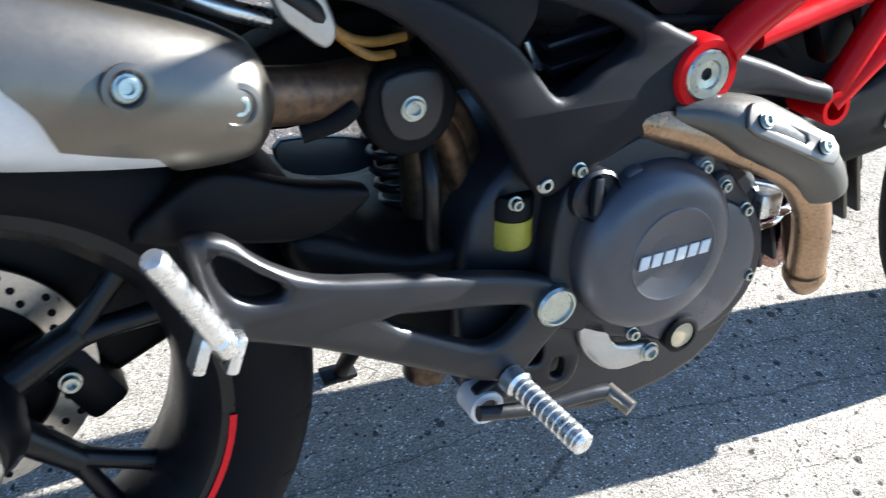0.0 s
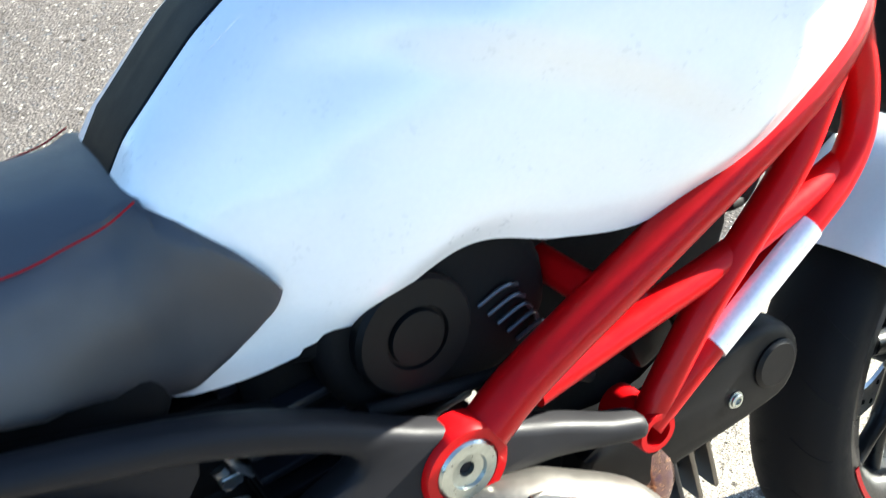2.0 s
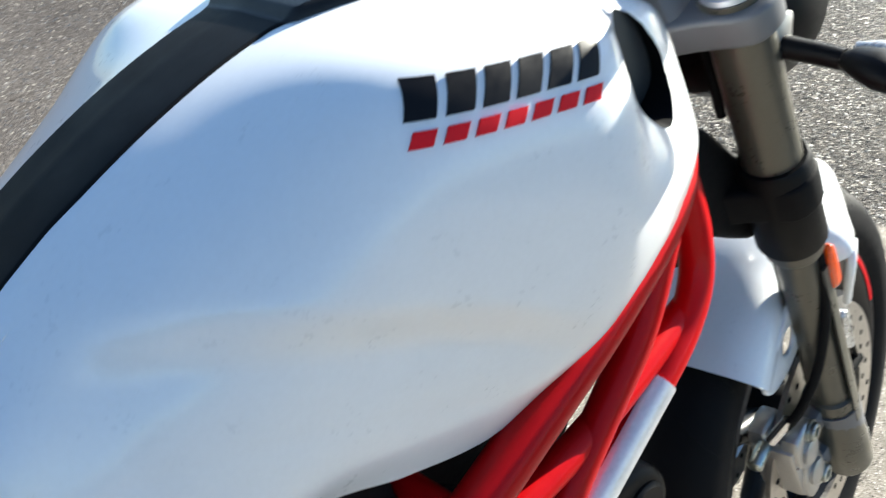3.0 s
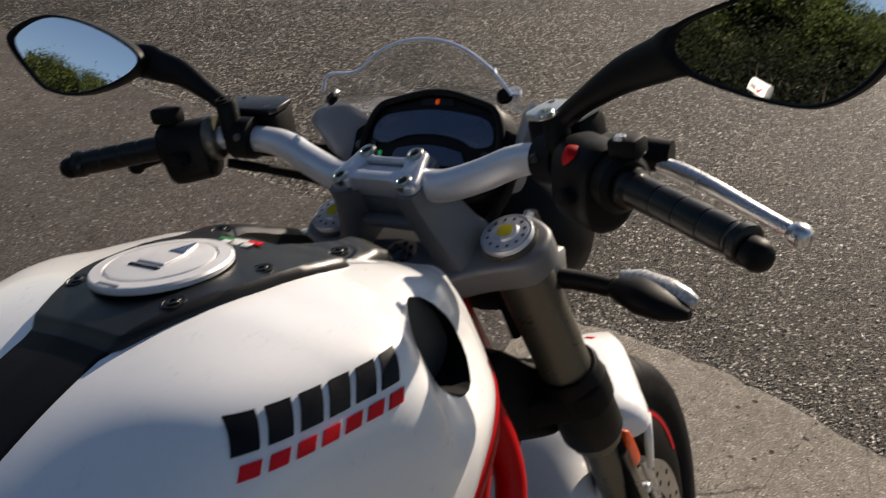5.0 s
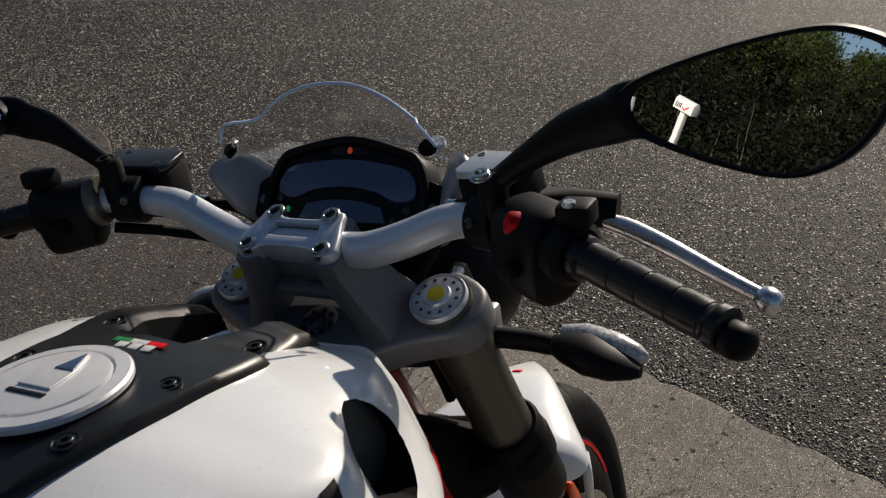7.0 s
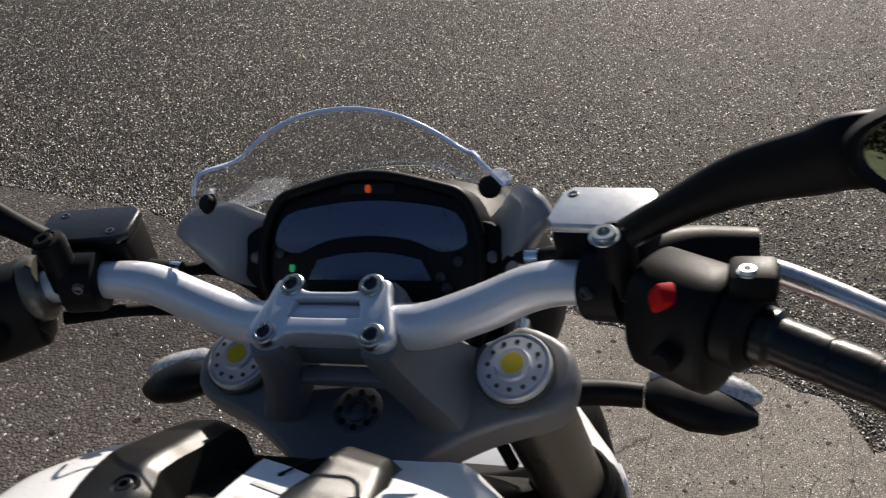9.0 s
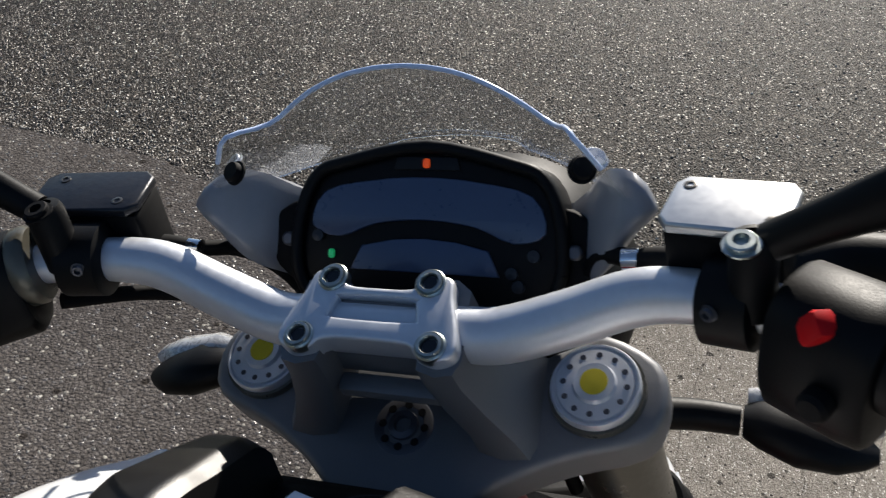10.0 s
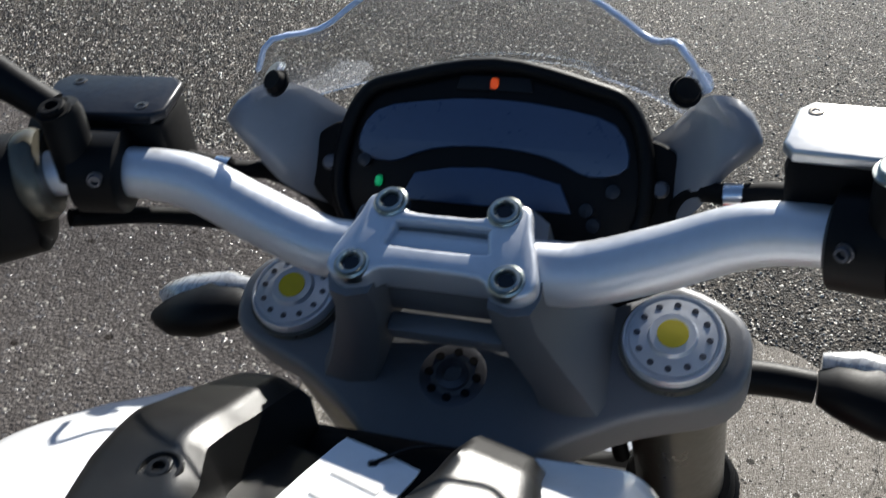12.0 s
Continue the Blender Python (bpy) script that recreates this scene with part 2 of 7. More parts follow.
    rr.inputs[3].default_value, rr.inputs[4].default_value = min(1, rough + 0.3), max(0.12, rough - 0.28)
    L.new(sep.outputs[2], rr.inputs[0])
    L.new(rr.outputs[0], b.inputs["Roughness"])
    bp = nt.nodes.new("ShaderNodeBump")
    bp.inputs["Strength"].default_value, bp.inputs["Distance"].default_value = 1.0, bump
    L.new(last, bp.inputs["Height"])
    bp2 = nt.nodes.new("ShaderNodeBump")
    bp2.inputs["Strength"].default_value, bp2.inputs["Distance"].default_value = 0.6, bump * 0.4 * abs(dome)
    L.new(vor2.outputs["Distance"], bp2.inputs["Height"])
    L.new(bp.outputs[0], bp2.inputs["Normal"])
    L.new(bp2.outputs[0], b.inputs["Normal"])
    return m


def concrete_mat(name):
    """Worn concrete: beige with sandy grain, dark pits, chips of stone and cracks that run one way."""
    m = bpy.data.materials.new(name)
    m.use_nodes = True
    nt, L = m.node_tree, m.node_tree.links
    b = nt.nodes["Principled BSDF"]
    tc = nt.nodes.new("ShaderNodeTexCoord")

    def tex(kind, scale, detail=None, stretch=None, feature=None):
        n = nt.nodes.new(kind)
        n.inputs["Scale"].default_value = scale
        if detail:
            n.inputs["Detail"].default_value = detail
        if feature:
            n.feature = feature
        src = tc.outputs["Object"]
        if stretch:
            add, v = nt.nodes.new("ShaderNodeMix"), nt.nodes.new("ShaderNodeVectorMath")
            add.data_type = "VECTOR"
            add.inputs[0].default_value = 0.022
            L.new(src, add.inputs[4])
            L.new(mid.outputs["Color"], add.inputs[5])
            v.operation = "MULTIPLY"
            v.inputs[1].default_value = stretch
            L.new(add.outputs[1], v.inputs[0])
            src = v.outputs[0]
        L.new(src, n.inputs["Vector"])
        return n

    def ramp(src, *stops):
        r = nt.nodes.new("ShaderNodeValToRGB")
        while len(r.color_ramp.elements) < len(stops):
            r.color_ramp.elements.new(0.5)
        for e, (pos, v) in zip(r.color_ramp.elements, stops):
            e.position, e.color = pos, (*(v if isinstance(v, tuple) else (v, v, v)), 1)
        L.new(src, r.inputs[0])
        return r.outputs[0]

    def mul(a, c):
        n = nt.nodes.new("ShaderNodeMix")
        n.data_type, n.blend_type = "RGBA", "MULTIPLY"
        n.inputs[0].default_value = 1.0
        L.new(a, n.inputs[6])
        L.new(c, n.inputs[7])
        return n.outputs[2]

    big, mid, fin = tex("ShaderNodeTexNoise", 1.4, 6), tex("ShaderNodeTexNoise", 24, 6), tex("ShaderNodeTexNoise", 330, 4)
    sand, sep = tex("ShaderNodeTexVoronoi", 420), nt.nodes.new("ShaderNodeSeparateColor")
    L.new(sand.outputs["Color"], sep.inputs[0])
    col = ramp(sep.outputs[0], (0.0, (0.155, 0.137, 0.115)), (0.6, (0.258, 0.232, 0.197)), (0.94, (0.325, 0.297, 0.257)), (0.975, (0.66, 0.63, 0.58)))
    col = mul(col, ramp(fin.outputs["Fac"], (0.32, 0.50), (0.52, 1.10)))
    col = mul(col, ramp(mid.outputs["Fac"], (0.30, 0.80), (0.62, 1.08)))
    col = mul(col, ramp(big.outputs["Fac"], (0.34, 0.84), (0.66, 1.10)))
    # a few round pits of differing size
    for cells, rare in ((46, -0.80), (120, -0.78)):
        pit, sep2, size, edge = tex("ShaderNodeTexVoronoi", cells), nt.nodes.new("ShaderNodeSeparateColor"), nt.nodes.new("ShaderNodeMath"), nt.nodes.new("ShaderNodeMapRange")
        L.new(pit.outputs["Color"], sep2.inputs[0])
        size.operation = "MULTIPLY_ADD"
        L.new(sep2.outputs[0], size.inputs[0])
        size.inputs[1].default_value = -1.1
        L.new(pit.outputs["Distance"], size.inputs[2])
        edge.inputs[1].default_value, edge.inputs[2].default_value = rare, rare + 0.08
        edge.inputs[3].default_value, edge.inputs[4].default_value = 0.24, 1.0
        L.new(size.outputs[0], edge.inputs[0])
        col = mul(col, edge.outputs[0])
    long_ = tex("ShaderNodeTexVoronoi", 2.4, None, (0.5, 2.6, 1.0), "DISTANCE_TO_EDGE")
    short = tex("ShaderNodeTexVoronoi", 11, None, (0.8, 1.5, 1.0), "DISTANCE_TO_EDGE")
    col = mul(col, ramp(long_.outputs["Distance"], (0.002, 0.48), (0.008, 1.0)))
    gate = ramp(mid.outputs["Fac"], (0.55, 1.0), (0.62, 0.0))
    lighter = nt.nodes.new("ShaderNodeMath")
    lighter.operation = "MAXIMUM"
    L.new(ramp(short.outputs["Distance"], (0.004, 0.45), (0.018, 1.0)), lighter.inputs[0])
    L.new(gate, lighter.inputs[1])
    col = mul(col, lighter.outputs[0])
    L.new(col, b.inputs["Base Color"])
    b.inputs["Roughness"].default_value, b.inputs["Specular IOR Level"].default_value = 0.85, 0.12
    bp = nt.nodes.new("ShaderNodeBump")
    bp.inputs["Strength"].default_value, bp.inputs["Distance"].default_value = 1.0, 0.0022
    L.new(fin.outputs["Fac"], bp.inputs["Height"])
    bp2 = nt.nodes.new("ShaderNodeBump")
    bp2.inputs["Strength"].default_value, bp2.inputs["Distance"].default_value = 0.8, 0.0016
    L.new(sep.outputs[1], bp2.inputs["Height"])
    L.new(bp.outputs[0], bp2.inputs["Normal"])
    L.new(bp2.outputs[0], b.inputs["Normal"])
    return m


def asphalt_mat(name):
    """Coarse asphalt: brown-grey stones of uneven height with dark gaps, fine sand and a few bright chips."""
    m = bpy.data.materials.new(name)
    m.use_nodes = True
    nt, L = m.node_tree, m.node_tree.links
    b = nt.nodes["Principled BSDF"]
    tc = nt.nodes.new("ShaderNodeTexCoord")

    def tex(kind, scale, detail=None):
        n = nt.nodes.new(kind)
        n.inputs["Scale"].default_value = scale
        if detail:
            n.inputs["Detail"].default_value = detail
        L.new(tc.outputs["Object"], n.inputs["Vector"])
        return n

    def ramp(src, *stops):
        r = nt.nodes.new("ShaderNodeValToRGB")
        while len(r.color_ramp.elements) < len(stops):
            r.color_ramp.elements.new(0.5)
        for e, (pos, c) in zip(r.color_ramp.elements, stops):
            e.position, e.color = pos, (*c, 1)
        L.new(src, r.inputs[0])
        return r.outputs[0]

    def mul(a, c, fac=1.0):
        n = nt.nodes.new("ShaderNodeMix")
        n.data_type, n.blend_type = "RGBA", "MULTIPLY"
        n.inputs[0].default_value = fac
        L.new(a, n.inputs[6])
        L.new(c, n.inputs[7])
        return n.outputs[2]

    def maths(op, a, c, d=None):
        n = nt.nodes.new("ShaderNodeMath")
        n.operation = op
        for src, dst in zip((a, c, d), n.inputs):
            if isinstance(src, (int, float)):
                dst.default_value = src
            elif src is not None:
                L.new(src, dst)
        return n.outputs[0]

    stones, sand = tex("ShaderNodeTexVoronoi", 135), tex("ShaderNodeTexVoronoi", 340)
    big, mid, fin = tex("ShaderNodeTexNoise", 1.1, 5), tex("ShaderNodeTexNoise", 38, 5), tex("ShaderNodeTexNoise", 420, 3)
    sep = nt.nodes.new("ShaderNodeSeparateColor")
    L.new(stones.outputs["Color"], sep.inputs[0])
    sep2 = nt.nodes.new("ShaderNodeSeparateColor")
    L.new(sand.outputs["Color"], sep2.inputs[0])
    col = ramp(sep.outputs[0], (0.0, (0.022, 0.018, 0.015)), (0.50, (0.070, 0.060, 0.050)), (0.90, (0.140, 0.121, 0.100)), (0.94, (0.42, 0.39, 0.34)))
    col = mul(col, ramp(sep2.outputs[0], (0.0, (0.55, 0.55, 0.55)), (1.0, (1.25, 1.24, 1.22))))
    col = mul(col, ramp(stones.outputs["Distance"], (0.34, (1, 1, 1)), (0.70, (0.22, 0.21, 0.20))))
    col = mul(col, ramp(mid.outputs["Fac"], (0.36, (0.70, 0.69, 0.68)), (0.62, (1.12, 1.12, 1.12))))
    col = mul(col, ramp(big.outputs["Fac"], (0.35, (0.76, 0.75, 0.75)), (0.65, (1.18, 1.17, 1.15))))
    hole = tex("ShaderNodeTexVoronoi", 70)
    sep4 = nt.nodes.new("ShaderNodeSeparateColor")
    L.new(hole.outputs["Color"], sep4.inputs[0])
    col = mul(col, ramp(sep4.outputs[0], (0.24, (0.20, 0.19, 0.185)), (0.32, (1.0, 1.0, 1.0))))
    fleck = tex("ShaderNodeTexVoronoi", 112)
    sep3 = nt.nodes.new("ShaderNodeSeparateColor")
    L.new(fleck.outputs["Color"], sep3.inputs[0])
    light = nt.nodes.new("ShaderNodeMix")
    light.data_type = "RGBA"
    L.new(maths("MULTIPLY", maths("GREATER_THAN", sep3.outputs[0], 0.91), maths("LESS_THAN", fleck.outputs["Distance"], 0.40)), light.inputs[0])
    L.new(col, light.inputs[6])
    light.inputs[7].default_value = (0.62, 0.59, 0.53, 1)
    L.new(light.outputs[2], b.inputs["Base Color"])
    chip = maths("GREATER_THAN", sep2.outputs[2], 0.955)
    L.new(maths("MULTIPLY_ADD", chip, 0.65, 0.10), b.inputs["Specular IOR Level"])
    L.new(maths("MULTIPLY_ADD", chip, -0.4, 0.66), b.inputs["Roughness"])
    lift = maths("MULTIPLY_ADD", sep.outputs[1], 1.1, maths("MULTIPLY", stones.outputs["Distance"], -0.9))
    lift = maths("MULTIPLY_ADD", mid.outputs["Fac"], 0.55, lift)
    lift = maths("MULTIPLY_ADD", sep2.outputs[1], 0.30, maths("MULTIPLY_ADD", fin.outputs["Fac"], 0.35, lift))
    bp = nt.nodes.new("ShaderNodeBump")
    bp.inputs["Strength"].default_value, bp.inputs["Distance"].default_value = 1.0, 0.0052
    L.new(lift, bp.inputs["Height"])
    L.new(bp.outputs[0], b.inputs["Normal"])
    return m


def grit_mat(name):
    """Loose stone chips, each of its own shade."""
    m = bpy.data.materials.new(name)
    m.use_nodes = True
    nt, L = m.node_tree, m.node_tree.links
    b = nt.nodes["Principled BSDF"]
    geo, r = nt.nodes.new("ShaderNodeNewGeometry"), nt.nodes.new("ShaderNodeValToRGB")
    while len(r.color_ramp.elements) < 4:
        r.color_ramp.elements.new(0.5)
    for e, (pos, c) in zip(r.color_ramp.elements, ((0.0, (0.030, 0.026, 0.022)), (0.60, (0.100, 0.086, 0.071)), (0.88, (0.20, 0.175, 0.147)), (0.96, (0.52, 0.49, 0.43)))):
        e.position, e.color = pos, (*c, 1)
    L.new(geo.outputs["Random Per Island"], r.inputs[0])
    L.new(r.outputs[0], b.inputs["Base Color"])
    b.inputs["Roughness"].default_value, b.inputs["Specular IOR Level"].default_value = 0.42, 0.38
    return m


ASPHALT, GRIT = asphalt_mat("coarse_asphalt"), grit_mat("stone_grit")
TARMAC = ground_mat("smooth_dark_tarmac", (0.082, 0.073, 0.068), (0.145, 0.131, 0.122), (0.36, 0.34, 0.30), 150, 0.55, 0.0022, 0.6, 0.35, 0.95, 0.7, 0.3)
SLAB = concrete_mat("worn_pale_concrete")


# ---------------------------------------------------------------- mesh helpers
def mesh_of(name, verts, faces, material, smooth=40, second=None):
    me = bpy.data.meshes.new(name)
    me.from_pydata([tuple(v) for v in verts], [], faces)
    me.materials.append(material)
    if second:
        me.materials.append(second)
    finish(me, smooth)
    return me


def finish(me, smooth=40):
    bm = bmesh.new()
    bm.from_mesh(me)
    bmesh.ops.remove_doubles(bm, verts=bm.verts, dist=1e-6)
    bmesh.ops.recalc_face_normals(bm, faces=bm.faces)
    bm.to_mesh(me)
    bm.free()
    if smooth:
        me.polygons.foreach_set("use_smooth", [True] * len(me.polygons))
        me.set_sharp_from_angle(angle=radians(smooth))


def thing(name, me, parent=None, label="", category="", group="", kind=""):
    ob = new(name, me)
    if parent:
        ob.parent = parent
    return tagged(ob, label, category, group, kind)


def joined(name, meshes, material=None):
    """Several meshes as one; they keep their materials."""
    bm, mats = bmesh.new(), []
    for me in meshes:
        n0 = len(bm.faces)
        bm.from_mesh(me)
        bm.faces.ensure_lookup_table()
        remap = []
        for m in me.materials:
            if m not in mats:
                mats.append(m)
            remap.append(mats.index(m))
        for f in bm.faces[n0:]:
            f.material_index = remap[min(f.material_index, len(remap) - 1)] if remap else 0
    out = bpy.data.meshes.new(name)
    bm.to_mesh(out)
    bm.free()
    for m in mats:
        out.materials.append(m)
    return out


def spline(points, n=8, closed=False):
    """Points on a smooth curve through the given ones, n to each stretch."""
    P = [np.array(p, float) for p in points]
    k, out = len(P), []
    for i in range(k if closed else k - 1):
        if closed:
            a, b, c, d = P[(i - 1) % k], P[i], P[(i + 1) % k], P[(i + 2) % k]
        else:
            b, c = P[i], P[i + 1]
            a = P[i - 1] if i else 2 * b - c
            d = P[i + 2] if i + 2 < k else 2 * c - b
        for j in range(n):
            t = j / n
            out.append(0.5 * ((2 * b) + (c - a) * t + (2 * a - 5 * b + 4 * c - d) * t * t + (3 * b - a - 3 * c + d) * t ** 3))
    if not closed:
        out.append(P[-1])
    return out


def loft(name, rings, material, cap=True, closed=True, smooth=40, second=None):
    n, m = len(rings), len(rings[0])
    verts = [v for r in rings for v in r]
    faces = []
    for i in range(n - 1):
        for j in range(m if closed else m - 1):
            k = (j + 1) % m
            faces.append((i * m + j, i * m + k, (i + 1) * m + k, (i + 1) * m + j))
    if cap and closed:
        faces += [tuple(range(m))[::-1], tuple(range((n - 1) * m, n * m))]
    return mesh_of(name, verts, faces, material, smooth, second)


def frame_at(d, up=(0, 0, 1)):
    d = np.array(d, float) / np.linalg.norm(d)
    up = np.array(up, float)
    if abs(d @ up) > 0.97:
        up = np.array((1.0, 0, 0))
    s = np.cross(d, up)
    s /= np.linalg.norm(s)
    return s, np.cross(s, d)


def tube(name, points, r, material, sides=14, n=6, smooth=50, cap=True):
    """A round tube along a smooth curve; r is a radius or one for each given point."""
    rs = [r] * len(points) if isinstance(r, (int, float)) else r
    path = spline([(*p, q) for p, q in zip(points, rs)], n) if len(points) > 2 else [np.array((*p, q), float) for p, q in zip(points, rs)]
    rings, s_old = [], None
    for i, p in enumerate(path):
        d = path[min(i + 1, len(path) - 1)][:3] - path[max(i - 1, 0)][:3]
        s, u = frame_at(d)
        if s_old is not None:
            dn = d / np.linalg.norm(d)
            s = s_old - dn * (s_old @ dn)
            s /= np.linalg.norm(s)
            u = np.cross(s, dn)
        s_old = s
        rings.append([p[:3] + p[3] * (math.cos(a) * s + math.sin(a) * u) for a in np.linspace(0, 2 * math.pi, sides, endpoint=False)])
    return loft(name, rings, material, cap, True, smooth)


def lathe(name, profile, origin, axis, material, sides=32, smooth=35):
    """profile: (radius, height along the axis)."""
    d = np.array(axis, float) / np.linalg.norm(axis)
    s, u = frame_at(d)
    o = np.array(origin, float)
    rings = [[o + h * d + max(r, 1e-5) * (math.cos(a) * s + math.sin(a) * u) for a in np.linspace(0, 2 * math.pi, sides, endpoint=False)] for r, h in profile]
    return loft(name, rings, material, True, True, smooth)


def plate(name, outline, y0, y1, material, bevel=0.004, holes=(), smooth=35, curve=3, rot=None):
    """A plate cut to an outline in the X-Z plane, between two depths in Y, with rounded edges."""
    cu = bpy.data.curves.new(name, "CURVE")
    cu.dimensions, cu.fill_mode = "2D", "BOTH"
    for pts in (outline, *holes):
        pts = spline([(*p, 0) for p in pts], curve, True) if curve > 1 else [(*p, 0) for p in pts]
        sp = cu.splines.new("POLY")
        sp.points.add(len(pts) - 1)
        for q, p in zip(sp.points, pts):
            q.co = (p[0], p[1], 0, 1)
        sp.use_cyclic_u = True
    cu.extrude, cu.bevel_depth, cu.bevel_resolution, cu.offset = max(0.0002, abs(y1 - y0) / 2 - bevel), bevel, 2, -bevel
    ob = bpy.data.objects.new(name, cu)
    me = bpy.data.meshes.new_from_object(ob)
    bpy.data.objects.remove(ob)
    # local x, y, z -> X, Z, -Y
    me.transform(Matrix(((1, 0, 0, 0), (0, 0, -1, (y0 + y1) / 2), (0, 1, 0, 0), (0, 0, 0, 1))))
    if rot:
        me.transform(rot)
    me.materials.clear()
    me.materials.append(material)
    finish(me, smooth)
    return me


def box(name, centre, size, material, bevel=0.004, turn=None, seg=2):
    bm = bmesh.new()
    bmesh.ops.create_cube(bm, size=1)
    for v in bm.verts:
        v.co = Vector((v.co.x * size[0], v.co.y * size[1], v.co.z * size[2]))
    if bevel:
        bmesh.ops.bevel(bm, geom=bm.edges[:], offset=min(bevel, min(size) * 0.45), segments=seg, affect="EDGES", profile=0.5)
    me = bpy.data.meshes.new(name)
    bm.to_mesh(me)
    bm.free()
    me.transform(Matrix.Translation(centre) @ (turn or Matrix()))
    me.materials.append(material)
    finish(me, 35)
    return me


def bolt(parent, origin, axis, r=0.008, h=0.006, material=None, name="bolt", socket=True, label=""):
    prof = [(r * 1.25, 0), (r * 1.25, h * 0.25), (r, h * 0.3), (r, h * 0.85), (r * 0.9, h)]
    if socket:
        prof += [(r * 0.55, h), (r * 0.5, h * 0.35)]
    return thing(name, lathe(name, prof, origin, axis, material or ZINC, 16), parent, label)


def boolean(me, cutter, name):
    a, c = bpy.data.objects.new("a", me), bpy.data.objects.new("c", cutter)
    for o in (a, c):
        scene.collection.objects.link(o)
    md = a.modifiers.new("cut", "BOOLEAN")
    md.operation, md.solver, md.object = "DIFFERENCE", "EXACT", c
    md.material_mode = "TRANSFER"
    out = bpy.data.meshes.new_from_object(a.evaluated_get(bpy.context.evaluated_depsgraph_get()))
    for o in (a, c):
        bpy.data.objects.remove(o)
    out.name = name
    out.polygons.foreach_set("use_smooth", [True] * len(out.polygons))
    out.set_sharp_from_angle(angle=radians(35))
    return out


# ---------------------------------------------------------------- ground
def edge_x(y):
    """Where the pale pavement ends and the coarse asphalt begins."""
    wob = 0.05 * noise.noise((y * 2.3, 0, 0)) + 0.022 * noise.noise((y * 9, 3, 0)) + 0.012 * noise.noise((y * 31, 7, 0))
    step = min(1, max(0, (y - 1.95) / .55))
    hole = 0.14 * math.exp(-((y + .41) / .075) ** 4) * (1 + .7 * noise.noise((y * 22, 1, 0)))
    return 2.42 + 0.145 * y - 0.015 * min(abs(y), 3) ** 2 + 0.30 * step * step * (3 - 2 * step) - hole + wob


gm = mesh_of("ground", [(-400, -400, -0.012), (400, -400, -0.012), (400, 400, -0.012), (-400, 400, -0.012)], [(0, 1, 2, 3)], ASPHALT, 0)
tagged(new("ground", gm), "coarse dark grey asphalt with pale stone grit", "asphalt", kind="structure")


def scatter_grit(n, seed):
    """Broken stones standing proud of the asphalt in front of the motorcycle."""
    rg = np.random.default_rng(seed)
    y = rg.uniform(-1.6, 4.0, n)
    x = np.array([edge_x(v) for v in y]) + .003 + 2.8 * rg.random(n) ** 1.6
    r = .0020 + .0042 * rg.random(n) ** 2.6
    h = r * rg.uniform(.25, .85, n)
    turn = rg.uniform(0, 6.28, n)
    lean = rg.normal(0, .35, (n, 2)) * r[:, None]
    V = np.empty((n, 8, 3))
    for k in range(4):
        a, w = turn + k * 1.5708 + rg.normal(0, .25, n), r * rg.uniform(.75, 1.2, n)
        V[:, k, 0], V[:, k, 1], V[:, k, 2] = x + w * np.cos(a), y + w * np.sin(a), -.0145
        t = rg.uniform(.30, .75, n)
        V[:, 4 + k, 0], V[:, 4 + k, 1] = x + w * t * np.cos(a) + lean[:, 0], y + w * t * np.sin(a) + lean[:, 1]
        V[:, 4 + k, 2] = -.0125 + h * rg.uniform(.65, 1.1, n)
    quad = np.array([(4, 5, 6, 7), (0, 1, 5, 4), (1, 2, 6, 5), (2, 3, 7, 6), (3, 0, 4, 7)])
    F = (quad[None] + (np.arange(n) * 8)[:, None, None]).reshape(-1)
    me = bpy.data.meshes.new("stone_grit")
    me.vertices.add(n * 8)
    me.vertices.foreach_set("co", V.reshape(-1))
    me.loops.add(n * 20)
    me.loops.foreach_set("vertex_index", F.astype(np.int32))
    me.polygons.add(n * 5)
    me.polygons.foreach_set("loop_start", np.arange(0, n * 20, 4, dtype=np.int32))
    me.update(calc_edges=True)
    me.materials.append(GRIT)
    return me


tagged(new("stone_grit", scatter_grit(120000, 4)), "brown and pale stone chips standing proud of the asphalt", "grit", kind="stuff")


def joint_y(x):
    """The joint beside the motorcycle between pale concrete and dark tarmac."""
    return float(np.interp(x, [-5.4, 0, 1.2, 1.6, 2.1, 2.8], [.42, .50, .54, .57, .66, .85])) + 0.012 * noise.noise((x * 1.7, 4, 0)) + 0.008 * noise.noise((x * 8, 2, 0)) + 0.004 * noise.noise((x * 30, 9, 0))


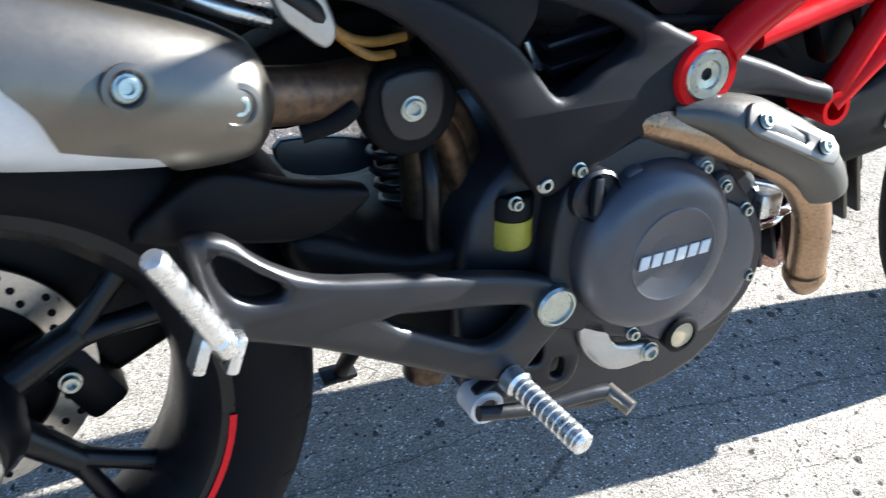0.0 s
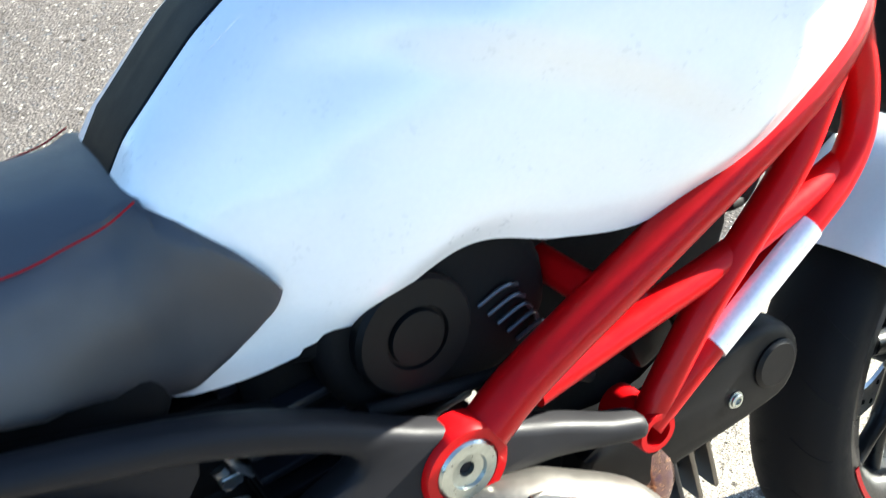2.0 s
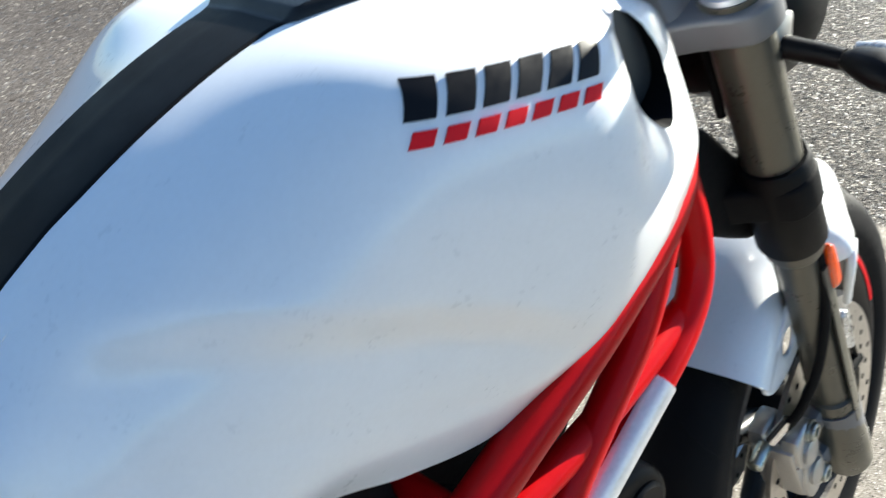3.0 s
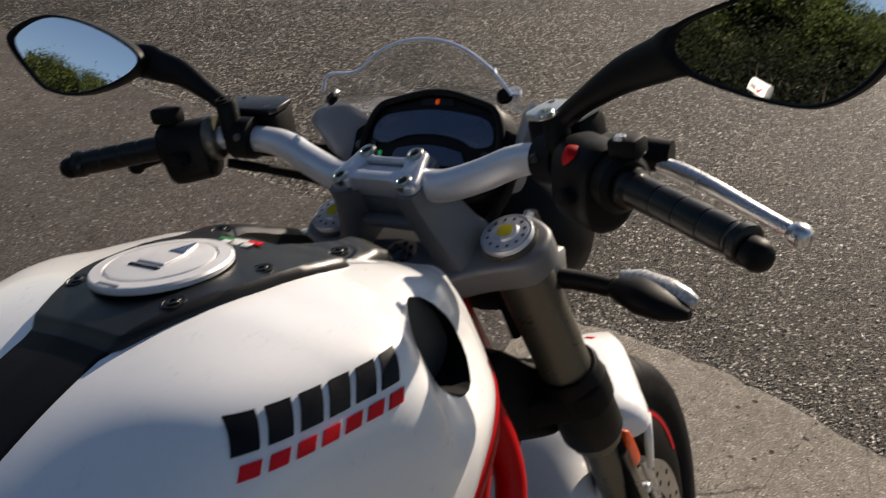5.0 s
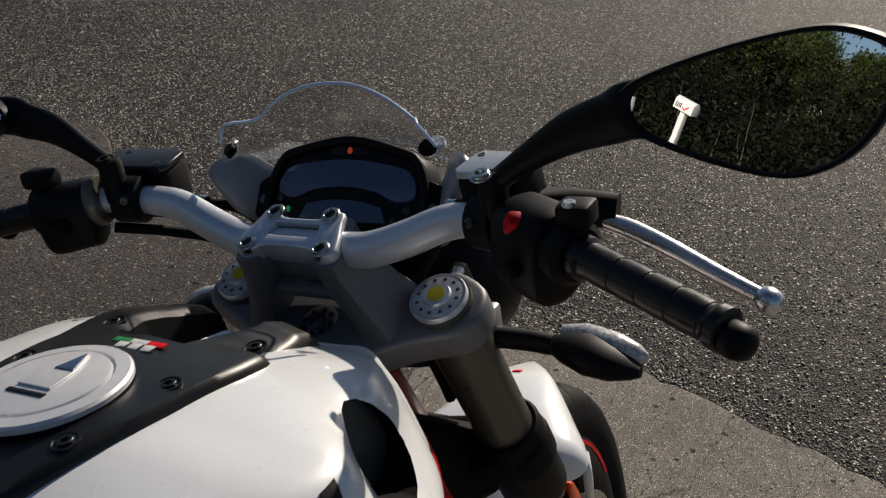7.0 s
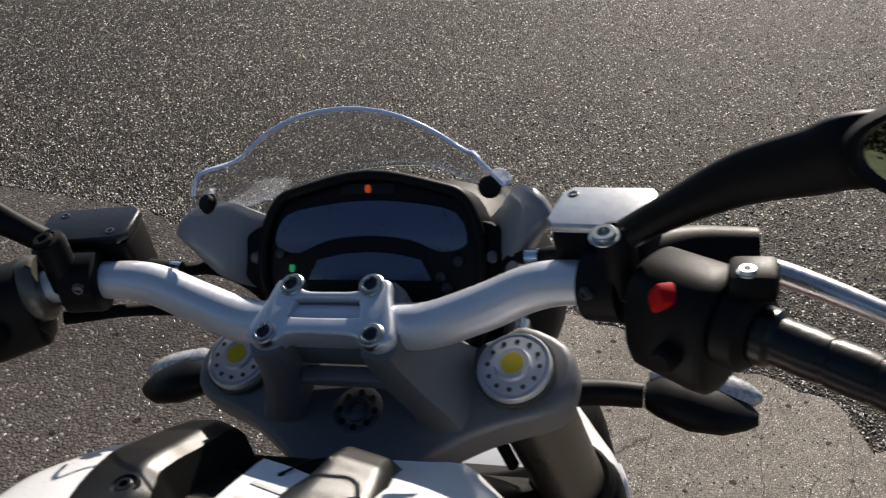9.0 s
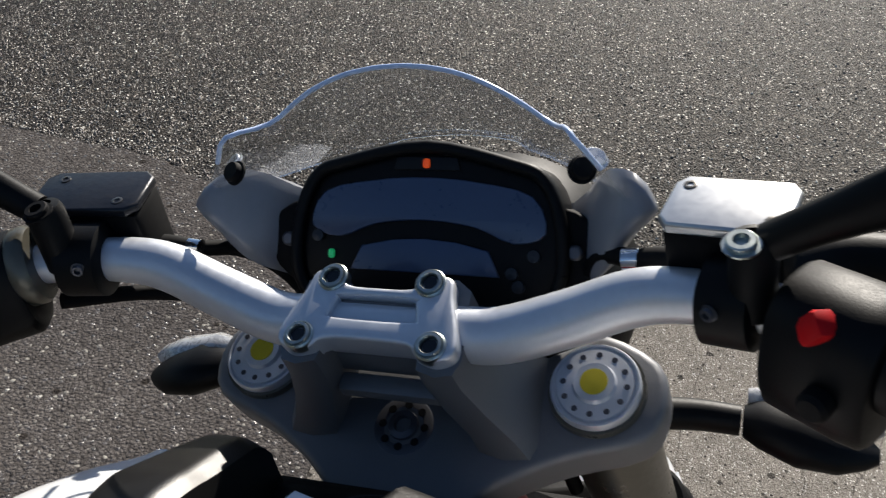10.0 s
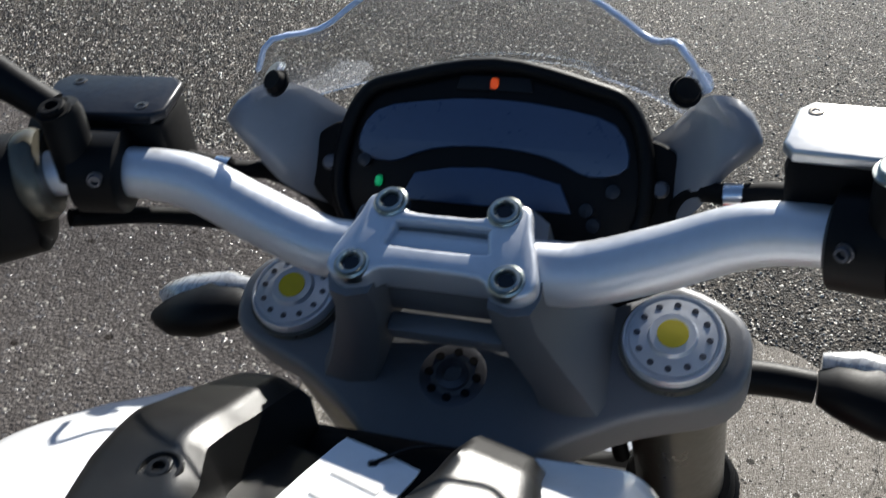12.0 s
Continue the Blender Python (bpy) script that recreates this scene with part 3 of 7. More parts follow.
def paving(name, y_far, material, label, category, side):
    """A strip of paving between the joint and a far edge; it ends ragged at the coarse asphalt."""
    rows = []
    for t in np.concatenate([np.linspace(0, .12, 60), np.linspace(.12, .4, 110)[1:], np.linspace(.4, 1, 50)[1:]]):
        y = joint_y(2.4) + (y_far - joint_y(2.4)) * t
        end = edge_x(y) - 0.016
        rows.append((t, end))
    verts, faces, cols = [], [], 261
    for t, end in rows:
        for i in range(cols):
            x = -5.4 + (end + 5.4) * i / (cols - 1)
            j = joint_y(min(x, 2.6)) + side * 0.0008
            y = j + (y_far - j) * t
            xe = edge_x(y) - 0.016
            verts.append((-5.4 + (xe + 5.4) * i / (cols - 1), y, 0))
    k = len(rows)
    for r in range(k - 1):
        for i in range(cols - 1):
            q = r * cols + i
            faces.append((q, q + 1, q + cols + 1, q + cols))
    n0 = len(verts)
    for r in range(k):
        x, y, _ = verts[r * cols + cols - 1]
        verts.append((x + 0.012, y, -0.013))
    for r in range(k - 1):
        q = r * cols + cols - 1
        faces.append((q, n0 + r, n0 + r + 1, q + cols))
    tagged(new(name, mesh_of(name, verts, faces, material, 30)), label, category, kind="structure")


paving("pavement", -9, SLAB, "worn pale concrete pavement with pits and hairline cracks", "pavement", -1)
paving("road", 14, TARMAC, "smooth dark tarmac with sparse pale stones", "tarmac", 1)

# ---------------------------------------------------------------- motorcycle
bike = new("motorcycle")
bike.matrix_basis = pose(0, 0.012, 0, -10.5, 0, 0)
tagged(bike, "white naked motorcycle with red trellis frame on its side stand", "motorcycle")

RAKE = radians(24)
UP = np.array((-math.sin(RAKE), 0, math.cos(RAKE)))       # along the fork, upwards
FW = np.array((math.cos(RAKE), 0, math.sin(RAKE)))        # square to it, forwards
CAP = np.array((1.156, 0, 0.931))                          # between the fork caps


def fk(f, y, u):
    """A place by the fork: forwards, sideways and up from the middle of the fork caps."""
    return CAP + f * FW + u * UP + np.array((0, y, 0))


# --- fuel tank
TANK = [
    (0.485, [(0, .775), (.045, .774), (.066, .768), (.076, .75), (.080, .73), (.078, .71), (.074, .685), (.066, .664)]),
    (0.52, [(0, .823), (.045, .821), (.070, .807), (.084, .777), (.088, .75), (.086, .72), (.084, .690), (.078, .660)]),
    (0.57, [(0, .875), (.048, .870), (.088, .847), (.104, .808), (.108, .771), (.102, .73), (.096, .695), (.086, .664)]),
    (0.63, [(0, .919), (.050, .914), (.105, .888), (.132, .846), (.137, .802), (.128, .75), (.116, .71), (.102, .686)]),
    (0.70, [(0, .955), (.055, .951), (.125, .930), (.160, .893), (.167, .85), (.155, .79), (.140, .75), (.122, .724)]),
    (0.77, [(0, .981), (.065, .978), (.148, .972), (.182, .942), (.189, .89), (.174, .81), (.152, .752), (.128, .709)]),
    (0.84, [(0, .995), (.08, .991), (.170, .981), (.199, .950), (.206, .895), (.191, .815), (.166, .75), (.134, .700)]),
    (0.895, [(0, .994), (.095, .987), (.182, .974), (.206, .942), (.214, .900), (.209, .845), (.183, .772), (.144, .722)]),
    (0.935, [(0, .988), (.100, .980), (.158, .967), (.172, .942), (.186, .912), (.206, .872), (.195, .815), (.156, .749)]),
    (0.97, [(0, .979), (.100, .970), (.146, .958), (.158, .934), (.166, .906), (.192, .868), (.188, .833), (.165, .783)]),
    (1.0, [(0, .967), (.090, .962), (.138, .953), (.152, .933), (.158, .907), (.178, .868), (.178, .846), (.166, .810)]),
    (1.03, [(0, .951), (.080, .949), (.120, .945), (.136, .926), (.145, .904), (.159, .867), (.160, .850), (.155, .832)]),
    (1.058, [(0, .934), (.070, .936), (.098, .936), (.112, .920), (.122, .902), (.134, .868), (.136, .855), (.132, .840)]),
]


def tank_half(x):
    """The right-hand section of the tank at x, from its top to its lower edge."""
    xs = [s[0] for s in TANK]
    x = min(max(x, xs[0]), xs[-1])
    i = min(max(np.searchsorted(xs, x) - 1, 0), len(xs) - 2)
    t = (x - xs[i]) / (xs[i + 1] - xs[i])
    P = [np.array(TANK[min(max(j, 0), len(xs) - 1)][1]) for j in (i - 1, i, i + 1, i + 2)]
    a, b, c, d = P
    mid = 0.5 * (2 * b + (c - a) * t + (2 * a - 5 * b + 4 * c - d) * t * t + (3 * b - a - 3 * c + d) * t ** 3)
    return spline([(p[0], p[1], 0) for p in mid], 26)


def tank_y(x, z):
    """Half the tank's width at x and z, on its side."""
    h = tank_half(x)
    best = [(abs(p[1] - z), p[0]) for p in h if p[0] > 0.06]
    best.sort()
    (d0, y0), (d1, y1) = best[0], best[1]
    return (y0 * d1 + y1 * d0) / max(d0 + d1, 1e-9)


def tank_z(x, y):
    h = tank_half(x)
    for p, q in zip(h, h[1:]):
        if p[0] <= abs(y) <= q[0]:
            return p[1] + (q[1] - p[1]) * (abs(y) - p[0]) / max(q[0] - p[0], 1e-9)
    return h[-1][1]


rings = []
for x in np.linspace(0.485, 1.058, 140):
    h = tank_half(x)
    # a shallow hollow for the knee, low on the side
    pts = []
    for p in h:
        line = .893 - 1.02 * max(0, x - .62) ** 2 - .10 * max(0, x - .66) - .15 * max(0, .60 - x)
        drop = min(1, max(0, (line - p[1]) / .042))
        kn = 0.0
        if p[0] > .06:
            kn = min(1, max(0, (p[1] - line + .19) / .10)) * drop * drop * (3 - 2 * drop) * math.exp(-max(0, line - p[1]) / .13) * min(1, max(0, (x - .56) / .05)) * min(1, max(0, (.91 - x) / .09))
        pts.append((x, -(p[0] - 0.017 * kn), p[1]))
    inner = [(x, pts[-1][1] + 0.02, pts[-1][2] + 0.004)]
    right = pts + inner
    # the left flank is a little slimmer at the back and fuller at the nose
    slim = float(np.interp(x, [.85, .97], [-.012, .010]))
    left = [(p[0], -p[1] + (slim if p[1] < -.02 else 0), p[2] + .006 * min(1, max(0, (x - .92) / .06)) * min(1, -p[1] / .1)) for p in right[::-1]][:-1]
    rings.append(right + left)
tank_solid = loft("fuel_tank", rings, WHITE, True, True, 45, MATT)
intake = [(.922, .934), (.928, .955), (.950, .962), (.972, .956), (.990, .935), (1.000, .908), (.990, .892), (.974, .886), (.950, .895), (.931, .912)]
cuts = []
for s in (-1, 1):
    c = plate("cut", intake, min(s * .30, s * .112), max(s * .30, s * .112), MATT, 0.0015, curve=2)
    cuts.append(c)
cuts.append(box("cut", (1.010, .012, .960), (.106, .092, .110), MATT, .001))
tank_me = boolean(tank_solid, joined("cutter", cuts), "fuel_tank")
tank = thing("fuel_tank", tank_me, bike, "pearl white fuel tank with side intakes")
for s in (-1, 1):
    thing("intake_mesh", plate("intake_mesh", intake, s * .143 - .002, s * .143 + .002, CHARCOAL, 0.001), tank, "dark grille set into the intake")
    bolt(tank, (.982, s * .121, .930), (0, s, 0), 0.004, 0.006, ALLOY, "screw")

# the black strip and console along the tank's top
widths = [(.50, .034), (.60, .036), (.65, .040), (.70, .0415), (.78, .043), (.79, .047), (.80, .052), (.82, .061), (.84, .069), (.86, .075), (.89, .080), (.94, .084), (.97, .081), (1.0, .070), (1.04, .065), (1.06, .061), (1.105, .058)]
CONS_Y = -.006                                             # the console sits a little to the right


def console_z(x, y):
    z = tank_z(min(x, 1.03), min(abs(y), 0.12)) + 0.0015 - max(0, x - 1.03) * 0.42
    z += 0.0055 * min(1, max(0, (x - 0.789) / 0.005))
    return z + (0.002 + 0.006 * min(1, max(0, (y + .02) / .06))) * min(1, max(0, (x - 0.95) / 0.07))


left_x = [.50, .60, .65, .78, .79, .80, .82, .84, .86, .89, .94, .955, .98, 1.016, 1.035, 1.056, 1.078]
left_y = [.028, .030, .034, .037, .041, .046, .055, .063, .069, .074, .082, .086, .094, .100, .096, .089, .078]
cons_rings = []
for x in np.concatenate([np.linspace(.50, .78, 29), np.linspace(.785, .80, 10), np.linspace(.81, .957, 18), np.linspace(.960, 1.078, 30)]):
    right_edge = CONS_Y - float(np.interp(x, [a for a, _ in widths], [b for _, b in widths]))
    left_edge = float(np.interp(x, left_x, left_y))
    lb = min(float(np.interp(x, [.96, 1.0], [.034, .054])), left_edge - .008)
    ra = max(float(np.interp(x, [1.0, 1.04, 1.065], [-.030, -.034, -.041])), right_edge + .008)
    ys_ = list(np.linspace(right_edge, ra, 14)) + list(np.linspace(ra + .003, lb - .003, 14)) + list(np.linspace(lb, left_edge, 16))
    row, under = [], []
    for i, y in enumerate(ys_):
        z = console_z(x, y)
        if x > .958 and 14 <= i < 28:
            z -= 0.030
            if x > 1.05:
                z -= min(0.030, (x - 1.05) * 1.2)
        edge_ = min(abs(y - right_edge), abs(y - left_edge))
        z -= 0.005 * max(0, 1 - edge_ / .004)
        z -= 0.010 * max(0, (x - 1.066) / .012) ** 2
        xr = x - max(0, x - .96) * float(np.interp(y, [-.035, .05], [.24, 0]))
        z += min(.018, max(0, x - .985) * .30) * float(np.interp(y, [-.04, -.025], [1, 0]))
        z -= min(1, max(0, (x - .975) / .02)) * .30 * max(0, -.036 - y)
        if i >= 28:
            z -= min(1, max(0, (x - .965) / .01)) * .006 * max(0, 1 - (y - lb) / .009)
        row.append((xr, y, z))
        under.append((xr, y * .99, z - 0.012 - 0.02 * (x > 1.0)))
    cons_rings.append(row + under[::-1])
cons_me = loft("tank_console", cons_rings, SATIN, True, True, 45, STRIPBLACK)
for f in cons_me.polygons:
    f.material_index = 1 if f.center.x < .787 else 0
console = thing("tank_console", cons_me, tank, "satin black console strip along the tank")
for x, y in ((.835, -.058), (.903, -.069), (.978, -.070), (.835, .046), (.903, .057), (.978, .058)):
    thing("screw_recess", lathe("screw_recess", [(.0085, -.002), (.0085, .0006), (.0075, .0008), (.0065, -.001)], (x, y, console_z(x, y)), (-.05, 0, 1), SATIN, 20), console)
    bolt(console, (x, y, console_z(x, y) - .0015), (-.05, 0, 1), 0.0048, 0.003, SATIN, "screw")
cz = console_z(.871, 0) - .002
cap_ax = (0.05, 0, 1)
cap = thing("fuel_cap", lathe("fuel_cap", [(.0505, 0), (.0505, .003), (.049, .0048), (.0405, .0056), (.0400, .0040), (.0386, .0040), (.0380, .0060), (.036, .0065), (.0, .0068)], (.871, -.004, cz), cap_ax, SILVER, 64), console, "round silver fuel filler cap")


def on_cap(name, outline, h0, h1, material, label=""):
    pl = plate(name, outline, h0, h1, material, .0005, curve=1)
    pl.transform(Matrix(((1, 0, 0, .871), (0, 0, 1, -.004), (-.05, 1, 0, cz + .0066), (0, 0, 0, 1))))
    finish(pl, 30)
    return thing(name, pl, cap, label)


on_cap("key_flap", [(-.008, .014), (-.008, -.014), (.014, -.012), (.033, -.002), (.014, .006), (.010, .014)], -.0004, .0016, SILVER, "silver flap over the key hole")
on_cap("flap_wedge", [(.012, .0045), (.012, -.0115), (.032, -.002)], .0012, .0023, LCD, "dark glossy wedge on the flap")
on_cap("key_slot", [(-.016, .015), (-.016, -.016), (-.0125, -.016), (-.0125, .015)], -.0004, .0012, DECALBLACK)
on_cap("print_bar", [(-.047, .010), (-.047, -.012), (-.0435, -.012), (-.0435, .010)], -.004, -.0013, CASE)
bits = [box("b", (.943, -.0245 + .0076 * i, console_z(.943, -.006) + .0004), (.0055, .0074, .0010), m, .0003) for i, m in enumerate((DECALRED, DECALRED, DECALGREY, DECALGREY, DECALGREEN, DECALGREEN))]
thing("tricolour_strip", joined("tricolour_strip", bits), console, "small red, white and green strip")
for i in range(3):
    thing("print_bar", box("print_bar", (.9355, -.0205 + .0115 * i, console_z(.9355, -.006) + .0003), (.0065, .0085, .0010), DECALGREY, .0003), console, "light grey printed bar")


def decal_row(n, p0, p1, tall, gap, material, lean, name, parent, label):
    """n slanted plain bars in a row on the tank's right side, from p0 to p1 along their feet (x, z)."""
    for i in range(n):
        a, b = (i + gap / 2) / n, (i + 1 - gap / 2) / n
        rows = []
        for v in np.linspace(0, 1, 7):
            row = []
            for t in np.linspace(a, b, 5):
                x = p0[0] + (p1[0] - p0[0]) * t + lean * v * tall
                z = p0[1] + (p1[1] - p0[1]) * t + tall * v * 0.97
                row.append((x, z))
            rows.append(row)
        verts, faces = [], []
        for lift in (0.0004, 0.0016):
            for row in rows:
                for x, z in row:
                    verts.append(side_point(x, z, lift))
        w, hh = 5, 7
        m = w * hh
        for r in range(hh - 1):
            for c in range(w - 1):
                q = r * w + c
                faces.append((m + q, m + q + 1, m + q + w + 1, m + q + w))
                faces.append((q, q + w, q + w + 1, q + 1))
        ring = [c for c in range(w)] + [r * w + w - 1 for r in range(1, hh)] + [(hh - 1) * w + c for c in range(w - 2, -1, -1)] + [r * w for r in range(hh - 2, 0, -1)]
        for u, v2 in zip(ring, ring[1:] + ring[:1]):
            faces.append((u, v2, m + v2, m + u))
        thing(name, mesh_of(name, verts, faces, material, 30), parent, label)


def side_point(x, s, lift):
    """A place on the tank's right flank: s is the length along the section below the shoulder top."""
    h = tank_half(x)
    best, place = 9, None
    for p, q in zip(h, h[1:]):
        for t in np.linspace(0, 1, 40):
            y, z = p[0] + (q[0] - p[0]) * t, p[1] + (q[1] - p[1]) * t
            if y > .11 and abs(z - s) < best:
                best, place = abs(z - s), (y, z, q[1] - p[1], p[0] - q[0])
    y, z, ny, nz = place
    l = math.hypot(ny, nz)
    return (x, -y + ny / l * lift, z - nz / l * lift)


decal_row(6, (.763, .9545), (.876, .9525), .0170, .26, DECALBLACK, .62, "letter_bar", tank, "slanted black bar on the tank side")
decal_row(7, (.759, .9425), (.872, .9410), .0075, .32, DECALRED, .7, "small_bar", tank, "slanted red bar on the tank side")

# --- seat
SEAT = [
    (0.02, [(0, .862), (.07, .858), (.112, .835), (.128, .805), (.12, .785), (.10, .775)]),
    (0.15, [(0, .832), (.08, .826), (.122, .803), (.134, .782), (.128, .765), (.105, .758)]),
    (0.27, [(0, .812), (.088, .796), (.122, .775), (.130, .755), (.125, .738), (.10, .732)]),
    (0.36, [(0, .803), (.086, .780), (.112, .757), (.121, .738), (.117, .722), (.09, .714)]),
    (0.43, [(0, .800), (.084, .777), (.105, .745), (.114, .716), (.111, .697), (.08, .690)]),
    (0.49, [(0, .802), (.078, .788), (.098, .752), (.106, .715), (.104, .686), (.07, .676)]),
    (0.512, [(0, .803), (.074, .795), (.092, .764), (.101, .722), (.099, .683), (.07, .674)]),
]


def seat_at(x):
    i = max([k for k in range(len(SEAT)) if SEAT[k][0] <= x] or [0])
    i = min(i, len(SEAT) - 2)
    t = min(1, (x - SEAT[i][0]) / (SEAT[i + 1][0] - SEAT[i][0]))
    return [(p[0] + (q[0] - p[0]) * t, p[1] + (q[1] - p[1]) * t) for p, q in zip(SEAT[i][1], SEAT[i + 1][1])]


def seat_y(h, z):
    """Half the seat's width at a height, on the side of the section h."""
    pts = [p for p in spline([(*p, 0) for p in h], 8) if p[0] >= h[1][0] - .004]
    for p, q in zip(pts, pts[1:]):
        if q[1] <= z <= p[1]:
            return p[0] + (q[0] - p[0]) * (p[1] - z) / max(1e-9, p[1] - q[1])
    return pts[0][0] if z > pts[0][1] else pts[-1][0]


hi_x, hi_z = [.02, .15, .27, .36, .43, .49, .505, .527, .553, .568, .5755], [.858, .826, .796, .780, .777, .788, .796, .782, .760, .742, .730]
lo_x, lo_z = [.02, .15, .27, .36, .43, .48, .500, .519, .540, .556, .568, .5755], [.785, .766, .739, .722, .690, .666, .660, .665, .684, .701, .716, .728]
rings = []
for x in np.concatenate([np.linspace(.02, .43, 22), np.linspace(.44, .512, 12), np.linspace(.5135, .5755, 22)]):
    zh, zl, h = float(np.interp(x, hi_x, hi_z)), float(np.interp(x, lo_x, lo_z)), seat_at(min(x, .512))
    w = min(1, max(0, (x - .40) / .11))
    w = w * w * (3 - 2 * w)
    side = []
    for v in np.linspace(0, 1, 16):
        z = zh + (zl - zh) * v
        e_ = min(1, (1 - v) / .10, max(0, (.5765 - x) / .012), v / .10 if x > .512 else 1)
        rim_ = math.sqrt(max(0, e_ * (2 - e_)))
        y = seat_y(h, z) * (1 - w) + w * (max(tank_y(min(max(x, .49), .7), z), .06) + .004)
        side.append((x, y + .006 * w * rim_ - .004 * (1 - rim_), z))
    y0 = side[0][1]
    if x <= .512:
        top_ = [(x, y0 * t, zh + (h[0][1] - zh) * (1 - t ** 2.4)) for t in np.linspace(0, .94, 8)]
    else:
        top_ = [(x, y0 - .012 + .010 * t, zh - .001) for t in np.linspace(0, 1, 8)]
    half = [(p[0], -p[1], p[2]) for p in top_ + side + [(x, side[-1][1] - .014, zl - (.004 if x < .52 else 0))]]
    rings.append(half + [(p[0], -p[1], p[2]) for p in half[::-1]])
seat_me = [loft("seat", rings, VINYL, True, True, 60)]
seat = thing("seat", joined("seat", seat_me), bike, "black vinyl rider seat with red stitching")
for s in (-1, 1):
    thing("stitching", tube("stitching", [(.27, s * .0885, .7965), (.36, s * .0865, .7802), (.43, s * .0838, .7772), (.47, s * .081, .7838), (.49, s * .0795, .7885), (.508, s * .0775, .797)], .0007, THREAD, 6), seat, "red stitched seam")

# --- side plates of the rear subframe
side_out = [(.02, .765), (.15, .745), (.29, .724), (.36, .711), (.484, .688), (.566, .660), (.636, .622), (.70, .594), (.757, .572), (.805, .550), (.838, .538), (.836, .520), (.80, .529), (.747, .543), (.70, .546), (.66, .546), (.605, .523), (.545, .500), (.515, .486), (.495, .497), (.458, .562), (.41, .625), (.354, .670), (.285, .692), (.15, .712), (.02, .735)]
side_hole = [(.375, .690), (.44, .676), (.498, .662), (.560, .638), (.590, .620), (.588, .608), (.555, .592), (.526, .576), (.508, .584), (.476, .627), (.43, .660)]
for s in (-1, 1):
    p = thing("side_plate", plate("side_plate", side_out, s * .138 - .014, s * .138 + .014, GREYDARK, .008, [side_hole], curve=3), bike, "dark grey satin subframe plate")
    thing("recess_panel", plate("recess_panel", [(.365, .696), (.44, .682), (.502, .668), (.484, .622), (.46, .632), (.42, .664)], s * .131 - .004, s * .131 + .004, GREYDARK, .002, curve=2), p)
    bolt(p, (.506, s * .15, .500), (0, s, 0), 0.0065, 0.005)
    bolt(p, (.485, s * .135, .480), (0, s, 0), 0.0055, 0.008)

# --- trellis frame
fr = []
for s in (-1, 1):
    A = [(.692, .1425, .594), (.734, .140, .622), (.858, .138, .687), (.964, .134, .741), (1.040, .124, .782), (1.078, .106, .815), (1.092, .075, .850), (1.098, .03, .872)]
    B = [(.742, .130, .596), (.822, .127, .612), (.953, .124, .640), (1.092, .112, .676)]
    C = [(.861, .124, .514), (.907, .129, .596), (.955, .128, .648), (1.002, .129, .704), (1.036, .126, .768)]
    D = [(.861, .124, .510), (.919, .128, .562), (1.032, .124, .638), (1.075, .119, .667), (1.100, .113, .700), (1.104, .106, .745), (1.092, .098, .800)]
    for pts, r in ((A, .0185), (B, .0135), (C, .0145), (D, .0150)):
        fr.append(tube("t", [(x, s * y, z) for x, y, z in pts], r, RED, 20))
    fr.append(lathe("t", [(.032, -.014), (.0345, -.011), (.0345, .008), (.032, .012), (.0245, .012), (.0245, .0)], (.668, s * .145, .578), (0, s, 0), RED, 36))
    fr.append(lathe("t", [(.019, -.030), (.019, .020), (.018, .022), (.0125, .022), (.0120, -.02)], (.860, s * .117, .508), (0, s, 0), RED, 28))
fr.append(tube("t", [(.80, -.136, .655), (.79, 0, .665), (.80, .136, .655)], .013, RED))
fr.append(tube("t", [(1.035, -.124, .780), (1.03, 0, .775), (1.035, .124, .780)], .013, RED))
fr.append(lathe("t", [(.034, -.075), (.036, -.070), (.036, .070), (.034, .075)], fk(-.033, 0, -.115), UP, RED, 28))
frame_ob = thing("frame", joined("frame", fr), bike, "glossy red tubular trellis frame")
for s in (-1, 1):
    thing("frame_bolt", lathe("frame_bolt", [(.024, .0), (.024, .011), (.022, .0135), (.014, .0135), (.013, .011), (.006, .010), (.005, .004)], (.668, s * .145, .578), (0, s, 0), ZINC, 28), frame_ob, "zinc-plated engine bolt")
lab = []
a, b = np.array((.922, -.128, .564)), np.array((1.030, -.1243, .6372))
d = (b - a) / np.linalg.norm(b - a)
sd, ud = frame_at(d, (0, -1, 0))
for t in np.linspace(0, 1, 10):
    lab.append([a + (b - a) * t + .0168 * (math.cos(q) * sd + math.sin(q) * ud) for q in np.linspace(radians(15), radians(170), 12)] + [a + (b - a) * t + .0150 * (math.cos(q) * sd + math.sin(q) * ud) for q in np.linspace(radians(170), radians(15), 12)])
thing("frame_label", loft("frame_label", lab, STICKER, True, True, 50), frame_ob, "silver identification label round the tube")

# black cover round the steering head
thing("head_cover", plate("head_cover", [(1.02, .855), (1.045, .905), (1.085, .905), (1.14, .82), (1.20, .72), (1.17, .66), (1.08, .72), (1.04, .79)], -.070, .070, MATT, .012), frame_ob, "black cover round the steering head")

